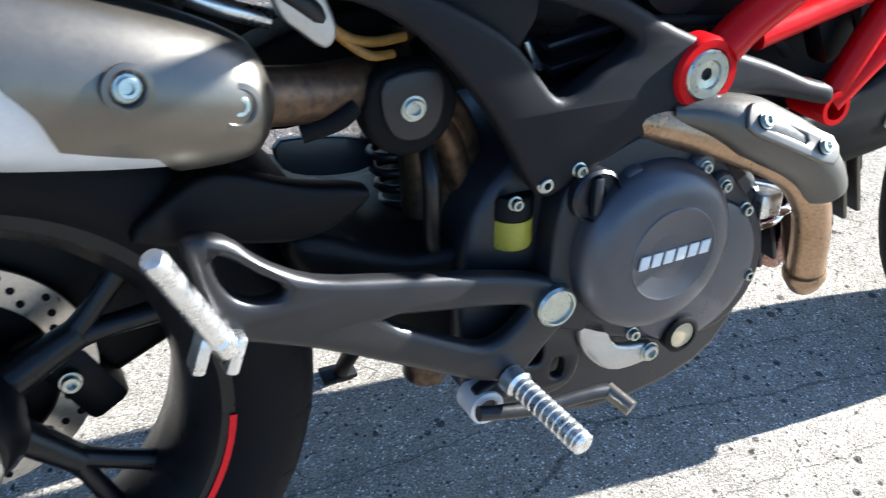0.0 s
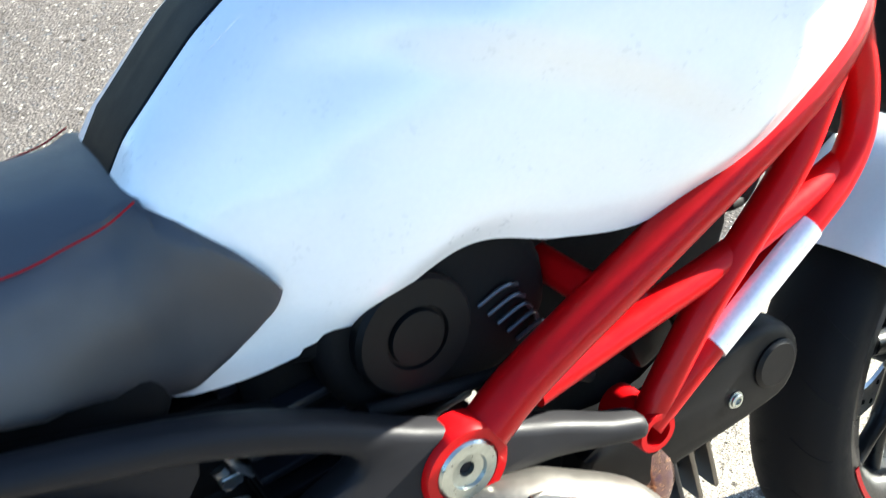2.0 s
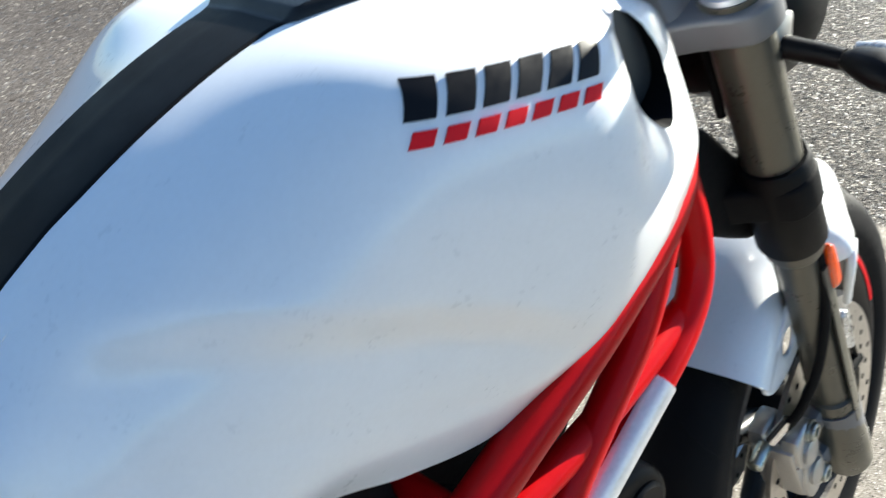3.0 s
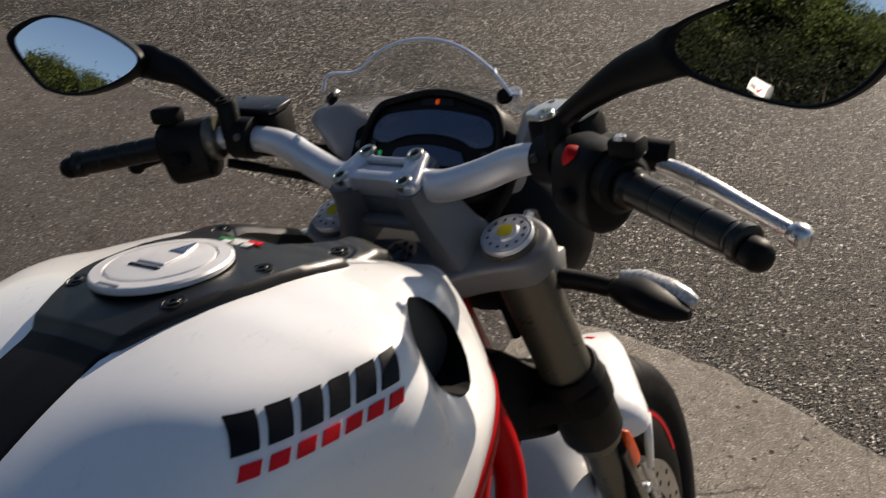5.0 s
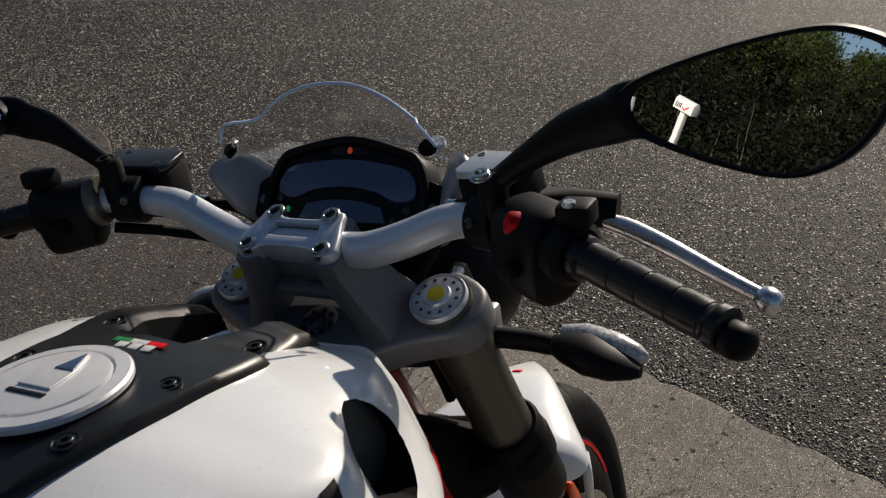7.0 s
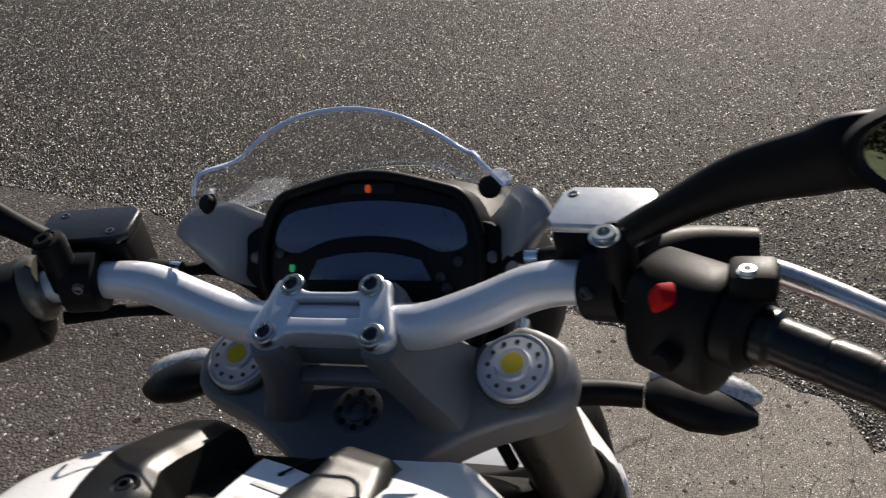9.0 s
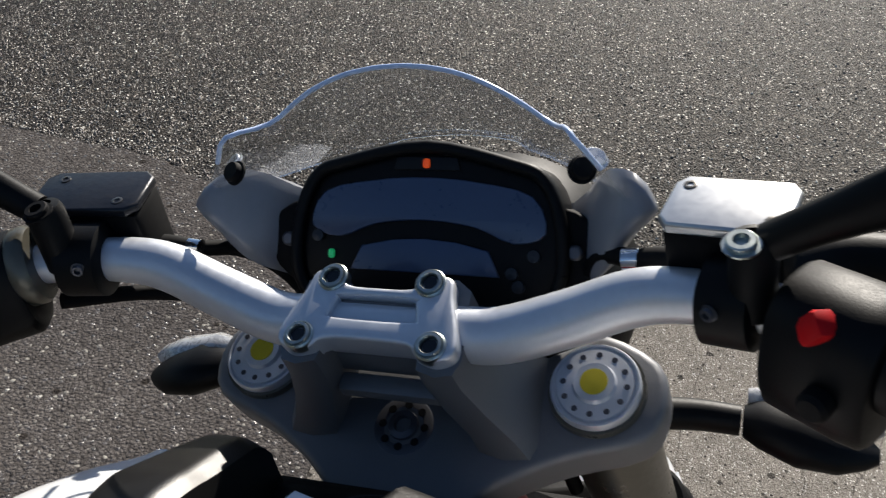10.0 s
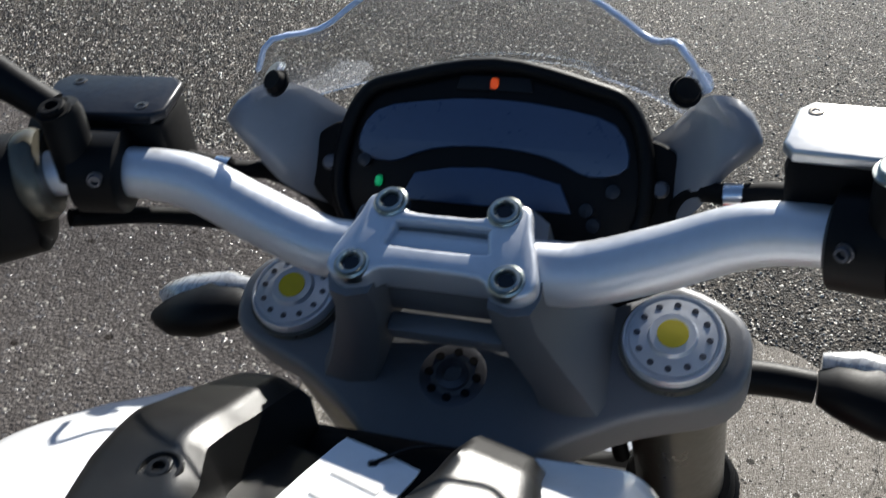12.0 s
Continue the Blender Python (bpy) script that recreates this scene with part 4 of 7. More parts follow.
# --- engine
eng = [plate("e", [(.44, .30), (.47, .25), (.60, .195), (.74, .215), (.80, .29), (.81, .40), (.76, .47), (.70, .52), (.56, .53), (.47, .49), (.44, .40)], -.118, .118, CASEDARK, .012),
       plate("e", [(.52, .36), (.525, .47), (.553, .511), (.605, .527), (.684, .510), (.735, .455), (.772, .405), (.782, .360), (.770, .318), (.735, .288), (.68, .287), (.612, .306), (.560, .328)], -.150, -.10, CASEDARK, .006)]
eng.append(box("e", (.620, 0, .63), (.14, .14, .20), MATT, .01, pose(0, 0, 0, 0, -8, 0)))
eng.append(box("e", (.91, 0, .39), (.22, .11, .11), MATT, .01, pose(0, 0, 0, 0, -16, 0)))
engine = thing("engine", joined("engine", eng), bike, "dark grey two-cylinder engine block")
for i in range(7):
    thing("cooling_fin", box("cooling_fin", (.640 - .004 * i, 0, .545 + .022 * i), (.17, .17 if i < 5 else .13, .008), CASEDARK, .003, pose(0, 0, 0, 0, -8, 0)), engine)
for i in range(8):
    thing("cooling_fin", box("cooling_fin", (.845 + .021 * i, 0, .350 + .006 * i), (.007, .150, .130), SHELL if i > 5 else CASEDARK, .003, pose(0, 0, 0, 0, -16, 0)), engine, "bare metal cooling fin" if i > 5 else "")
cover = thing("clutch_cover", lathe("clutch_cover", [(.088, -.02), (.088, .012), (.087, .022), (.084, .031), (.0785, .0375), (.070, .0415), (.058, .0435), (.0, .0450)], (.627, -.137, .414), (0, -1, 0), CASE, 80), engine, "round grey domed clutch cover")
for x, z in ((.601, .488), (.678, .487), (.554, .429), (.568, .369), (.706, .462)):
    thing("cover_lug", lathe("cover_lug", [(.013, -.01), (.013, .008), (.011, .011), (0, .012)], (x, -.148, z), (0, -1, 0), CASE, 20), cover)
    bolt(cover, (x, -.159, z), (0, -1, 0), 0.0054, 0.006, ZINC, "cover_bolt")
thing("cover_badge", lathe("cover_badge", [(.049, -.004), (.049, .0004), (.0475, .0016), (.046, .0008), (.0, .0008)], (.634, -.1806, .414), (0, -1, 0), CASE, 56), cover, "flat round field on the cover")
for i in range(6):
    x0 = .5935 + .0140 * i
    thing("letter_bar", plate("letter_bar", [(x0, .4065 + .0004 * i), (x0 + .0104, .4068 + .0004 * i), (x0 + .0128, .4205 + .0004 * i), (x0 + .0024, .4200 + .0004 * i)], -.1834, -.1815, DECALGREY, .0003, curve=1), cover, "light grey slanted bar")
for x, z in ((.667, .509), (.540, .508), (.745, .425), (.762, .345), (.62, .312)):
    bolt(engine, (x, -.150, z), (0, -1, 0), 0.0058, 0.008, ZINC, "cover_bolt")
thing("oil_filler_cap", lathe("oil_filler_cap", [(.026, 0), (.026, .010), (.0235, .013), (.0235, .006), (.012, .006), (.012, .004)], (.556, -.150, .482), (0, -1, 0), CASEDARK, 32), engine, "dark blue-grey oil filler cap")
thing("filler_grip", box("filler_grip", (.556, -.159, .482), (.010, .010, .038), CASEDARK, .003), engine)
thing("sight_glass", lathe("sight_glass", [(.021, 0), (.021, .012), (.018, .014), (.015, .014), (.015, .009), (0, .009)], (.676, -.150, .300), (0, -1, 0), BLACK, 28), engine)
thing("oil_window", lathe("oil_window", [(.0145, 0), (.0145, .002), (0, .003)], (.676, -.160, .300), (0, -1, 0), OILGLASS, 24), engine, "amber oil in a round sight glass")
thing("side_case", lathe("side_case", [(.082, 0), (.082, .028), (.078, .034), (.066, .038), (0, .040)], (.686, -.12, .368), (0, -1, 0), CASE, 40), engine)
warn = plate("warning_print", [(.600, .533), (.640, .541), (.652, .536), (.612, .527)], -.1492, -.1478, DECALBLUE, .0004, curve=1)
thing("warning_print", warn, engine, "small blue printed label")
thing("warning_print", plate("warning_print", [(.610, .5345), (.640, .5395), (.640, .5375), (.612, .531)], -.1502, -.1490, GOLD, .0003, curve=1), engine, "small orange printed mark")
# belt covers
thing("belt_cover", plate("belt_cover", [(.82, .468), (.90, .487), (.96, .512), (1.018, .524), (1.062, .512), (1.083, .478), (1.070, .438), (1.02, .424), (.93, .412), (.84, .40)], -.098, -.060, BLACK, .010), engine, "black timing belt cover")
bolt(engine, (.996, -.098, .457), (0, -1, 0), 0.007, 0.004)
thing("belt_boss", lathe("belt_boss", [(.026, 0), (.026, .003), (.022, .006), (0, .006)], (1.045, -.097, .478), (0, -1, 0), BLACK, 28), engine)
thing("pulley_cover", lathe("pulley_cover", [(.045, -.03), (.045, .002), (.042, .006), (.024, .007), (.023, .004), (.021, .004), (.020, .008), (0, .009)], (.662, -.106, .664), (0, -1, 0), BLACK, 40), engine, "round black pulley cover")
thing("belt_cover", plate("belt_cover", [(.60, .70), (.64, .73), (.72, .735), (.77, .70), (.78, .64), (.74, .60), (.64, .60), (.60, .64)], -.100, -.070, MATT, .012), engine, "matt black upper belt cover")
for i in range(5):
    thing("vent_rib", tube("vent_rib", [(.718 + .008 * i, -.101, .662 - .010 * i), (.738 + .008 * i, -.104, .672 - .010 * i), (.752 + .006 * i, -.101, .668 - .012 * i)], .0018, CASE, 6), engine, "grey rib on the belt cover")
thing("coil_box", box("coil_box", (.885, -.085, .575), (.045, .03, .06), BLACK, .006, pose(0, 0, 0, 0, -25, 0)), engine)
thing("cylinder_head", plate("cylinder_head", [(.80, .665), (.86, .71), (1.0, .69), (1.03, .61), (.99, .53), (.93, .475), (.85, .47), (.78, .50)], -.045, .060, MATT, .012), engine, "dark front cylinder head")
thing("airbox", plate("airbox", [(.58, .66), (.62, .76), (.76, .80), (.95, .82), (1.03, .80), (.98, .74), (.85, .70), (.70, .66)], -.095, .095, MATT, .02), engine, "black airbox under the tank")
for pts in ([(.80, -.10, .66), (.84, -.11, .64), (.90, -.10, .60), (.93, -.09, .55)], [(.62, -.11, .62), (.68, -.115, .615), (.76, -.11, .60), (.82, -.10, .56)], [(.86, -.09, .70), (.92, -.105, .68), (.98, -.10, .67), (1.05, -.06, .70)]):
    thing("hose", tube("hose", pts, .006, MATT, 10), engine)
for x, z, r in ((.855, .640, .006), (.905, .535, .008), (.835, .600, .006)):
    bolt(engine, (x, -.110, z), (0, -1, 0), r, 0.008, ALLOY)
# side-stand bracket and small alloy fittings before the clutch
thing("mount_bracket", plate("mount_bracket", [(.560, .345), (.585, .335), (.605, .300), (.650, .290), (.655, .272), (.610, .268), (.580, .285), (.560, .315)], -.150, -.138, CALIPER, .004), engine, "light alloy bracket below the cover")
bolt(engine, (.645, -.150, .282), (0, -1, 0), 0.009, 0.006)
for pts, r in (([(.80, -.10, .40), (.83, -.12, .39), (.86, -.11, .40)], .006), ([(.79, -.11, .43), (.82, -.13, .425), (.84, -.11, .41)], .005), ([(.80, -.09, .36), (.84, -.10, .365), (.87, -.09, .38)], .005)):
    thing("alloy_fitting", tube("alloy_fitting", pts, r, CHROME, 10), engine, "bright alloy pipe fitting")
thing("oil_union", box("oil_union", (.805, -.115, .405), (.03, .03, .03), ALLOY, .005), engine)

# --- exhaust
hdr = [(.585, -.125, .545), (.640, -.140, .530), (.720, -.153, .500), (.790, -.157, .462), (.828, -.155, .420), (.846, -.150, .375), (.856, -.144, .330), (.868, -.134, .305), (.885, -.112, .310), (.900, -.085, .345), (.915, -.06, .40)]
header = thing("exhaust_header", tube("exhaust_header", hdr, .0205, PIPE, 22), bike, "heat-browned front exhaust pipe")
thing("header_collar", lathe("header_collar", [(.0225, -.006), (.0240, -.003), (.0240, .003), (.0225, .006)], (.858, -.142, .318), (.25, .15, -1), PIPE, 22), header)
thing("blued_pipe", tube("blued_pipe", [(.900, -.045, .28), (.905, -.07, .34), (.91, -.085, .40), (.90, -.08, .44)], .019, BLUED, 18), header, "blue-tinted second exhaust pipe")
sh = spline([(.640, -.146, .544), (.690, -.158, .535), (.745, -.166, .509), (.790, -.168, .482), (.815, -.166, .455), (.826, -.163, .432)], 8)
srings = []
for i, p in enumerate(sh):
    d = np.array(sh[min(i + 1, len(sh) - 1)]) - np.array(sh[max(i - 1, 0)])
    s_, u_ = frame_at(d, (0, 0, 1))
    t = i / (len(sh) - 1)
    r = .027 * min(1, .35 + 2.2 * t) * min(1, .55 + 5 * (1 - t))
    outer = [p + r * 1.12 * (math.cos(q) * s_ * 1.05 + math.sin(q) * u_ * 0.95) for q in np.linspace(radians(-75), radians(130), 18)]
    inn = [p + (r * 1.12 - .003) * (math.cos(q) * s_ * 1.05 + math.sin(q) * u_ * 0.95) for q in np.linspace(radians(130), radians(-75), 18)]
    srings.append(outer + inn)
shield = thing("heat_shield", loft("heat_shield", srings, SHIELD, True, True, 50), header, "dark grey header heat shield")
e1 = np.array((.874, -.167, -.424))
e1 /= np.linalg.norm(e1)
nn_ = np.array((.22, -.86, .46))
nn_ -= e1 * (nn_ @ e1)
nn_ /= np.linalg.norm(nn_)
e2 = np.cross(nn_, e1)
mid_ = np.array((.746, -.1935, .521))
padrot = Matrix(((e1[0], -nn_[0], e2[0], mid_[0]), (e1[1], -nn_[1], e2[1], mid_[1]), (e1[2], -nn_[2], e2[2], mid_[2]), (0, 0, 0, 1)))
pad_out = [(-.056, -.004), (-.053, -.012), (-.044, -.0155), (.044, -.0155), (.056, -.013), (.062, -.004), (.060, .008), (.050, .0155), (-.044, .0155), (-.053, .012), (-.056, .004)]
pad = plate("shield_pad", pad_out, -.0015, .0045, SHELL, .0022, [[(-.017, -.0045), (.017, -.0045), (.020, 0), (.017, .0045), (-.017, .0045), (-.020, 0)]], curve=1, rot=padrot)
thing("shield_pad", pad, header, "flat grey pad on the heat shield, with a slot")
for q in (-.036, .040):
    bolt(header, mid_ + e1 * q + nn_ * .0028, nn_, .0065, .005, ZINC)

# --- silencers
SIL = [(.272, .612, .012, .014), (.262, .614, .034, .030), (.245, .617, .046, .040), (.20, .628, .057, .049), (.12, .648, .066, .056), (.0, .676, .071, .060), (-.15, .708, .071, .060), (-.29, .738, .066, .056), (-.31, .742, .050, .042)]
for s in (-1, 1):
    body, shell = [], []
    for x, z, rz, ry in [tuple(p) for p in spline(SIL, 5)]:
        body.append([(x, s * .128 + ry * .96 * math.cos(q), z + (rz * .985) * math.sin(q)) for q in np.linspace(0, 2 * math.pi, 36, endpoint=False)])
    sil = thing("silencer", loft("silencer", body, SILVER, True, True, 40), bike, "silver exhaust silencer body")
    for x, z, rz, ry in [tuple(p) for p in spline(SIL[:7], 26)]:
        lowq = float(np.interp(x, [.06, .089, .103, .110, .115, .178, .196, .23], [40, 6, -5, -15, -30, -38, -66, -90]))
        qs = np.linspace(radians(lowq), radians(215), 30)
        ring = [(x, s * (.128 + ry * 1.06 * math.cos(q)), z + rz * 1.05 * math.sin(q)) for q in qs]
        ring += [(x, s * (.128 + ry * 1.01 * math.cos(q)), z + rz * 1.0 * math.sin(q)) for q in qs[::-1]]
        shell.append(ring)
    guard = thing("silencer_shield", loft("silencer_shield", shell, SHELL, True, True, 45), sil, "brushed grey silencer heat shield")
    for x, z, y in ((.163, .652, .1865), (.238, .622, .170)):
        thing("dimple", lathe("dimple", [(.017, -.002), (.017, .001), (.013, .0018), (.010, -.001), (.009, -.004)], (x, s * y, z), (.12, s, .15), SHELL, 24), guard)
        bolt(guard, (x, s * (y - .003), z), (.12, s, .15), .0075, .005, ZINC)
    link = tube("link_pipe", [(.255, s * .120, .610), (.315, s * .100, .597), (.375, s * .075, .588), (.435, s * .055, .560), (.468, s * .05, .510), (.468, s * .05, .430), (.445, s * .05, .33), (.44, s * .04, .25)], .0235, SOOTED, 18)
    thing("link_pipe", link, sil, "heat-browned exhaust link pipe")
hang = plate("rubber_hanger", [(.365, .606), (.41, .612), (.432, .600), (.440, .572), (.425, .543), (.396, .532), (.368, .543), (.355, .570)], -.112, -.082, MATT, .006)
hanger = thing("silencer_hanger", hang, bike, "black rubber-cushioned exhaust hanger")
thing("hanger_face", plate("hanger_face", [(.372, .604), (.42, .606), (.424, .57), (.410, .550), (.385, .550), (.371, .57)], -.116, -.110, GREY, .003), hanger)
bolt(hanger, (.396, -.116, .577), (0, -1, 0), 0.009, 0.005)
for pts, m, r in (([(.32, -.10, .66), (.345, -.105, .640), (.37, -.10, .632), (.40, -.09, .63)], GOLD, .0045), ([(.335, -.10, .645), (.36, -.108, .625), (.385, -.10, .62)], GOLD, .004),
                  ([(.30, -.11, .57), (.33, -.115, .578), (.345, -.11, .585)], MATT, .009), ([(.42, -.09, .53), (.415, -.11, .50), (.42, -.10, .45), (.425, -.09, .42)], SATIN, .008),
                  ([(.28, -.10, .690), (.31, -.11, .672), (.33, -.10, .650)], CASEDARK, .008), ([(.20, -.08, .70), (.24, -.085, .675), (.29, -.08, .655)], ALLOY, .008),
                  ([(.20, -.03, .715), (.26, -.03, .70), (.32, -.02, .68)], CASEDARK, .014), ([(.36, -.07, .58), (.44, -.065, .54), (.47, -.06, .47)], SOOTED, .016)):
    thing("bracket_rod", tube("bracket_rod", pts, r, m, 10), hanger)
thing("tail_bracket", plate("tail_bracket", [(.285, .69), (.32, .685), (.335, .65), (.325, .635), (.305, .65), (.29, .665)], -.112, -.100, CALIPER, .004), hanger)
for pts, m, r in (([(.44, -.02, .62), (.445, -.02, .50), (.45, -.02, .38)], SOOTED, .020), ([(.43, -.06, .60), (.52, -.05, .62), (.60, -.05, .60)], MATT, .018)):
    thing("inner_tube", tube("inner_tube", pts, r, m, 12), hanger)
coil = [(.455 + .026 * math.cos(q) - .004 * q / 6.28, .02 + .026 * math.sin(q), .40 + .018 * q / 6.28) for q in np.linspace(0, 6.28 * 9, 110)]
thing("shock_spring", tube("shock_spring", coil, .0045, CASEDARK, 8, 1), hanger, "coil spring of the rear shock")
thing("inner_fender", plate("inner_fender", [(.30, .615), (.42, .64), (.45, .56), (.36, .54), (.28, .54), (.24, .575)], -.02, .03, MATT, .006, curve=2), hanger)
thing("battery_terminal", box("battery_terminal", (.534, -.066, .548), (.022, .016, .013), PAPER, .003, pose(0, 0, 0, 0, 12, 0)), hanger, "white plastic block behind the plate")
thing("terminal_strap", joined("terminal_strap", [tube("t", [(.531, -.066, .602), (.538, -.068, .588), (.549, -.066, .574)], .0035, ALLOY, 8), tube("t", [(.527, -.062, .586), (.533, -.064, .570)], .006, CALIPER, 8), box("t", (.533, -.064, .577), (.016, .012, .010), ALLOY, .002)]), hanger, "small alloy strap and fitting")
thing("hydraulic_union", tube("hydraulic_union", [(.590, -.062, .606), (.588, -.064, .590), (.585, -.062, .568), (.583, -.060, .556)], [.0065, .0055, .004, .003], ALLOY, 10), hanger)
thing("battery_tray", box("battery_tray", (.52, 0, .60), (.16, .12, .08), MATT, .01), hanger)
thing("rear_frame_rail", joined("rear_frame_rail", [tube("r", [(.56, s * .09, .63), (.42, s * .09, .665), (.2, s * .085, .705), (.0, s * .07, .76)], .013, MATT) for s in (-1, 1)]), hanger)
thing("seat_base", plate("seat_base", [(.03, .755), (.3, .690), (.46, .655), (.50, .655), (.50, .69), (.46, .715), (.3, .765), (.03, .80)], -.088, .088, MATT, .012), hanger)
cup = thing("brake_reservoir", lathe("brake_reservoir", [(.019, 0), (.0205, .004), (.0205, .030), (.0215, .031), (.0215, .048), (.019, .052), (0, .053)], (.495, -.112, .428), (0, 0, 1), BLACK, 28), bike, "rear brake fluid reservoir with black cap")
thing("fluid", lathe("fluid", [(.0195, 0), (.0210, .003), (.0210, .029), (.0195, .030)], (.495, -.112, .4275), (0, 0, 1), FLUID, 28), cup, "yellow brake fluid")

# --- swingarm, hugger
sw = [plate("s", [(-.10, .28), (-.05, .22), (.03, .21), (.10, .25), (.30, .33), (.47, .30), (.54, .32), (.55, .39), (.50, .425), (.40, .43), (.30, .475), (.18, .49), (.08, .485), (-.02, .46), (-.09, .38)], .060, .125, BLACK, .014),
      plate("s", [(.36, .34), (.50, .31), (.55, .33), (.555, .39), (.50, .43), (.40, .43), (.30, .475), (.29, .44)], -.105, .10, BLACK, .014)]
swingarm = thing("swingarm", joined("swingarm", sw), bike, "black single-sided swingarm")
hr = []
for a in np.linspace(radians(18), radians(118), 26):
    r = .342
    hr.append([(.02 + r * math.cos(a) - .012 * abs(v) ** 3 * math.cos(a), .092 * v, .316 + (r - .028 * abs(v) ** 3) * math.sin(a)) for v in np.linspace(-1, 1, 13)] + [(.02 + (r - .004) * math.cos(a), .089 * v, .316 + (r - .004 - .028 * abs(v) ** 3) * math.sin(a)) for v in np.linspace(1, -1, 13)])
thing("rear_hugger", loft("rear_hugger", hr, BLACK, True, True, 40), swingarm, "black rear wheel hugger")
thing("hugger_wing", plate("hugger_wing", [(.16, .50), (.20, .535), (.235, .545), (.30, .520), (.36, .505), (.345, .485), (.30, .47), (.24, .48)], -.105, -.08, BLACK, .006), swingarm)
thing("chain_guard", plate("chain_guard", [(.33, .500), (.42, .485), (.42, .455), (.37, .455), (.33, .47)], .045, .055, CASE, .002), swingarm, "grey chain guard plate")

# --- footpeg brackets
bo = [(.190, .516), (.223, .511), (.250, .484), (.295, .457), (.366, .440), (.44, .424), (.516, .402), (.545, .378), (.540, .350), (.520, .330), (.500, .308), (.480, .296), (.434, .313), (.365, .350), (.292, .389), (.235, .413), (.203, .428), (.196, .47)]
bh = [[(.213, .499), (.240, .480), (.266, .455), (.250, .448), (.229, .456), (.216, .475)], [(.352, .402), (.42, .393), (.492, .378), (.487, .362), (.458, .345), (.42, .360)]]
for s in (-1, 1):
    br = thing("footpeg_bracket", plate("footpeg_bracket", bo, s * .142 - .011, s * .142 + .011, GREY, .008, bh), bike, "dark grey cast footpeg bracket")
    thing("bracket_bolt", lathe("bracket_bolt", [(.021, 0), (.021, .009), (.0185, .012), (.0165, .012), (.0155, .009), (0, .009)], (.522, s * .150, .374), (0, s, 0), ZINC, 28), br, "large zinc bracket bolt")
    thing("heel_plate", plate("heel_plate", [(.505, .345), (.550, .350), (.566, .300), (.556, .266), (.52, .258), (.485, .268), (.455, .262), (.448, .285), (.48, .30)], s * .134 - .008, s * .134 + .008, GREY, .004, [[(.535, .300), (.548, .295), (.546, .276), (.532, .280)], [(.500, .325), (.520, .322), (.520, .300), (.500, .305)]]), br)
    thing("pivot_bush", lathe("pivot_bush", [(.018, 0), (.018, .03), (.014, .032), (.011, .032), (.011, .01)], (.458, s * .115, .268), (0, s, 0), SILVER, 24), br)
    peg, d = [], np.array((.16, s * .97, -.12))
    p0 = np.array((.478, s * .150, .304))
    for i in range(10):
        for q, w in ((0, .0115), (.0045, .0115), (.0055, .0102), (.0072, .0102)):
            peg.append((w, .020 + i * .0085 + q))
    peg = [(.008, 0), (.0145, .002), (.0145, .016), (.011, .019)] + peg + [(.0115, .106), (.009, .108)]
    thing("footpeg", lathe("footpeg", peg, p0, d, ALLOY, 16, 25), br, "ribbed alloy rider footpeg")
    d2 = np.array((-.050, s * -.040, .108)) * (1, -1, 1)
    ribs = [(.008, 0), (.013, .004), (.013, .018)]
    for i in range(7):
        ribs += [(.0108, .020 + .0125 * i), (.0118, .0215 + .0125 * i), (.0118, .0295 + .0125 * i)]
    ribs += [(.0125, .112), (.010, .117), (0, .118)]
    ribs = [(w_ * .86, q_ * 1.18) for w_, q_ in ribs]
    thing("passenger_peg", lathe("passenger_peg", ribs, (.214, s * .158, .418), d2, ALLOY, 18, 25), br, "folded-up alloy passenger peg")
    thing("peg_clevis", joined("peg_clevis", [box("c", (.204 + .022 * q, s * .158, .420 - .006 * q), (.011, .022, .034), ALLOY, .003, pose(0, 0, 0, 0, 20, 0)) for q in (-.6, .6)]), br)
    thing("lever_pedal", joined("lever_pedal", [tube("p", [(.440, s * .160, .278), (.50, s * .165, .268), (.555, s * .168, .268), (.582, s * .170, .266)], .0075, GREY), tube("p", [(.582, s * .168, .266), (.594, s * .195, .256)], .0085, SHELL)]), br, "foot lever with ribbed tip")


# --- wheels
def tyre_mesh(c, r, hw, rim, crown):
    prof = []
    for v in np.linspace(-1, 1, 25):
        w = hw * math.sin(v * math.pi / 2) if abs(v) < 1 else hw * v
        prof.append((r - crown * (1 - math.cos(v * math.pi / 2)) ** 1.1, w))
    side = [(r - crown - (r - crown - rim) * t, hw * (1.0 + .03 * math.sin(t * 3.1) - .20 * t * t)) for t in np.linspace(.12, 1, 7)]
    ring = [(a, -w) for a, w in side[::-1]] + [(a, w) for a, w in prof] + [(a, w) for a, w in side]
    rings = [[(c[0] + a * math.cos(q), w, c[2] + a * math.sin(q)) for a, w in ring] for q in np.linspace(0, 2 * math.pi, 97)]
    return loft("tyre", rings, RUBBER, False, False, 50)


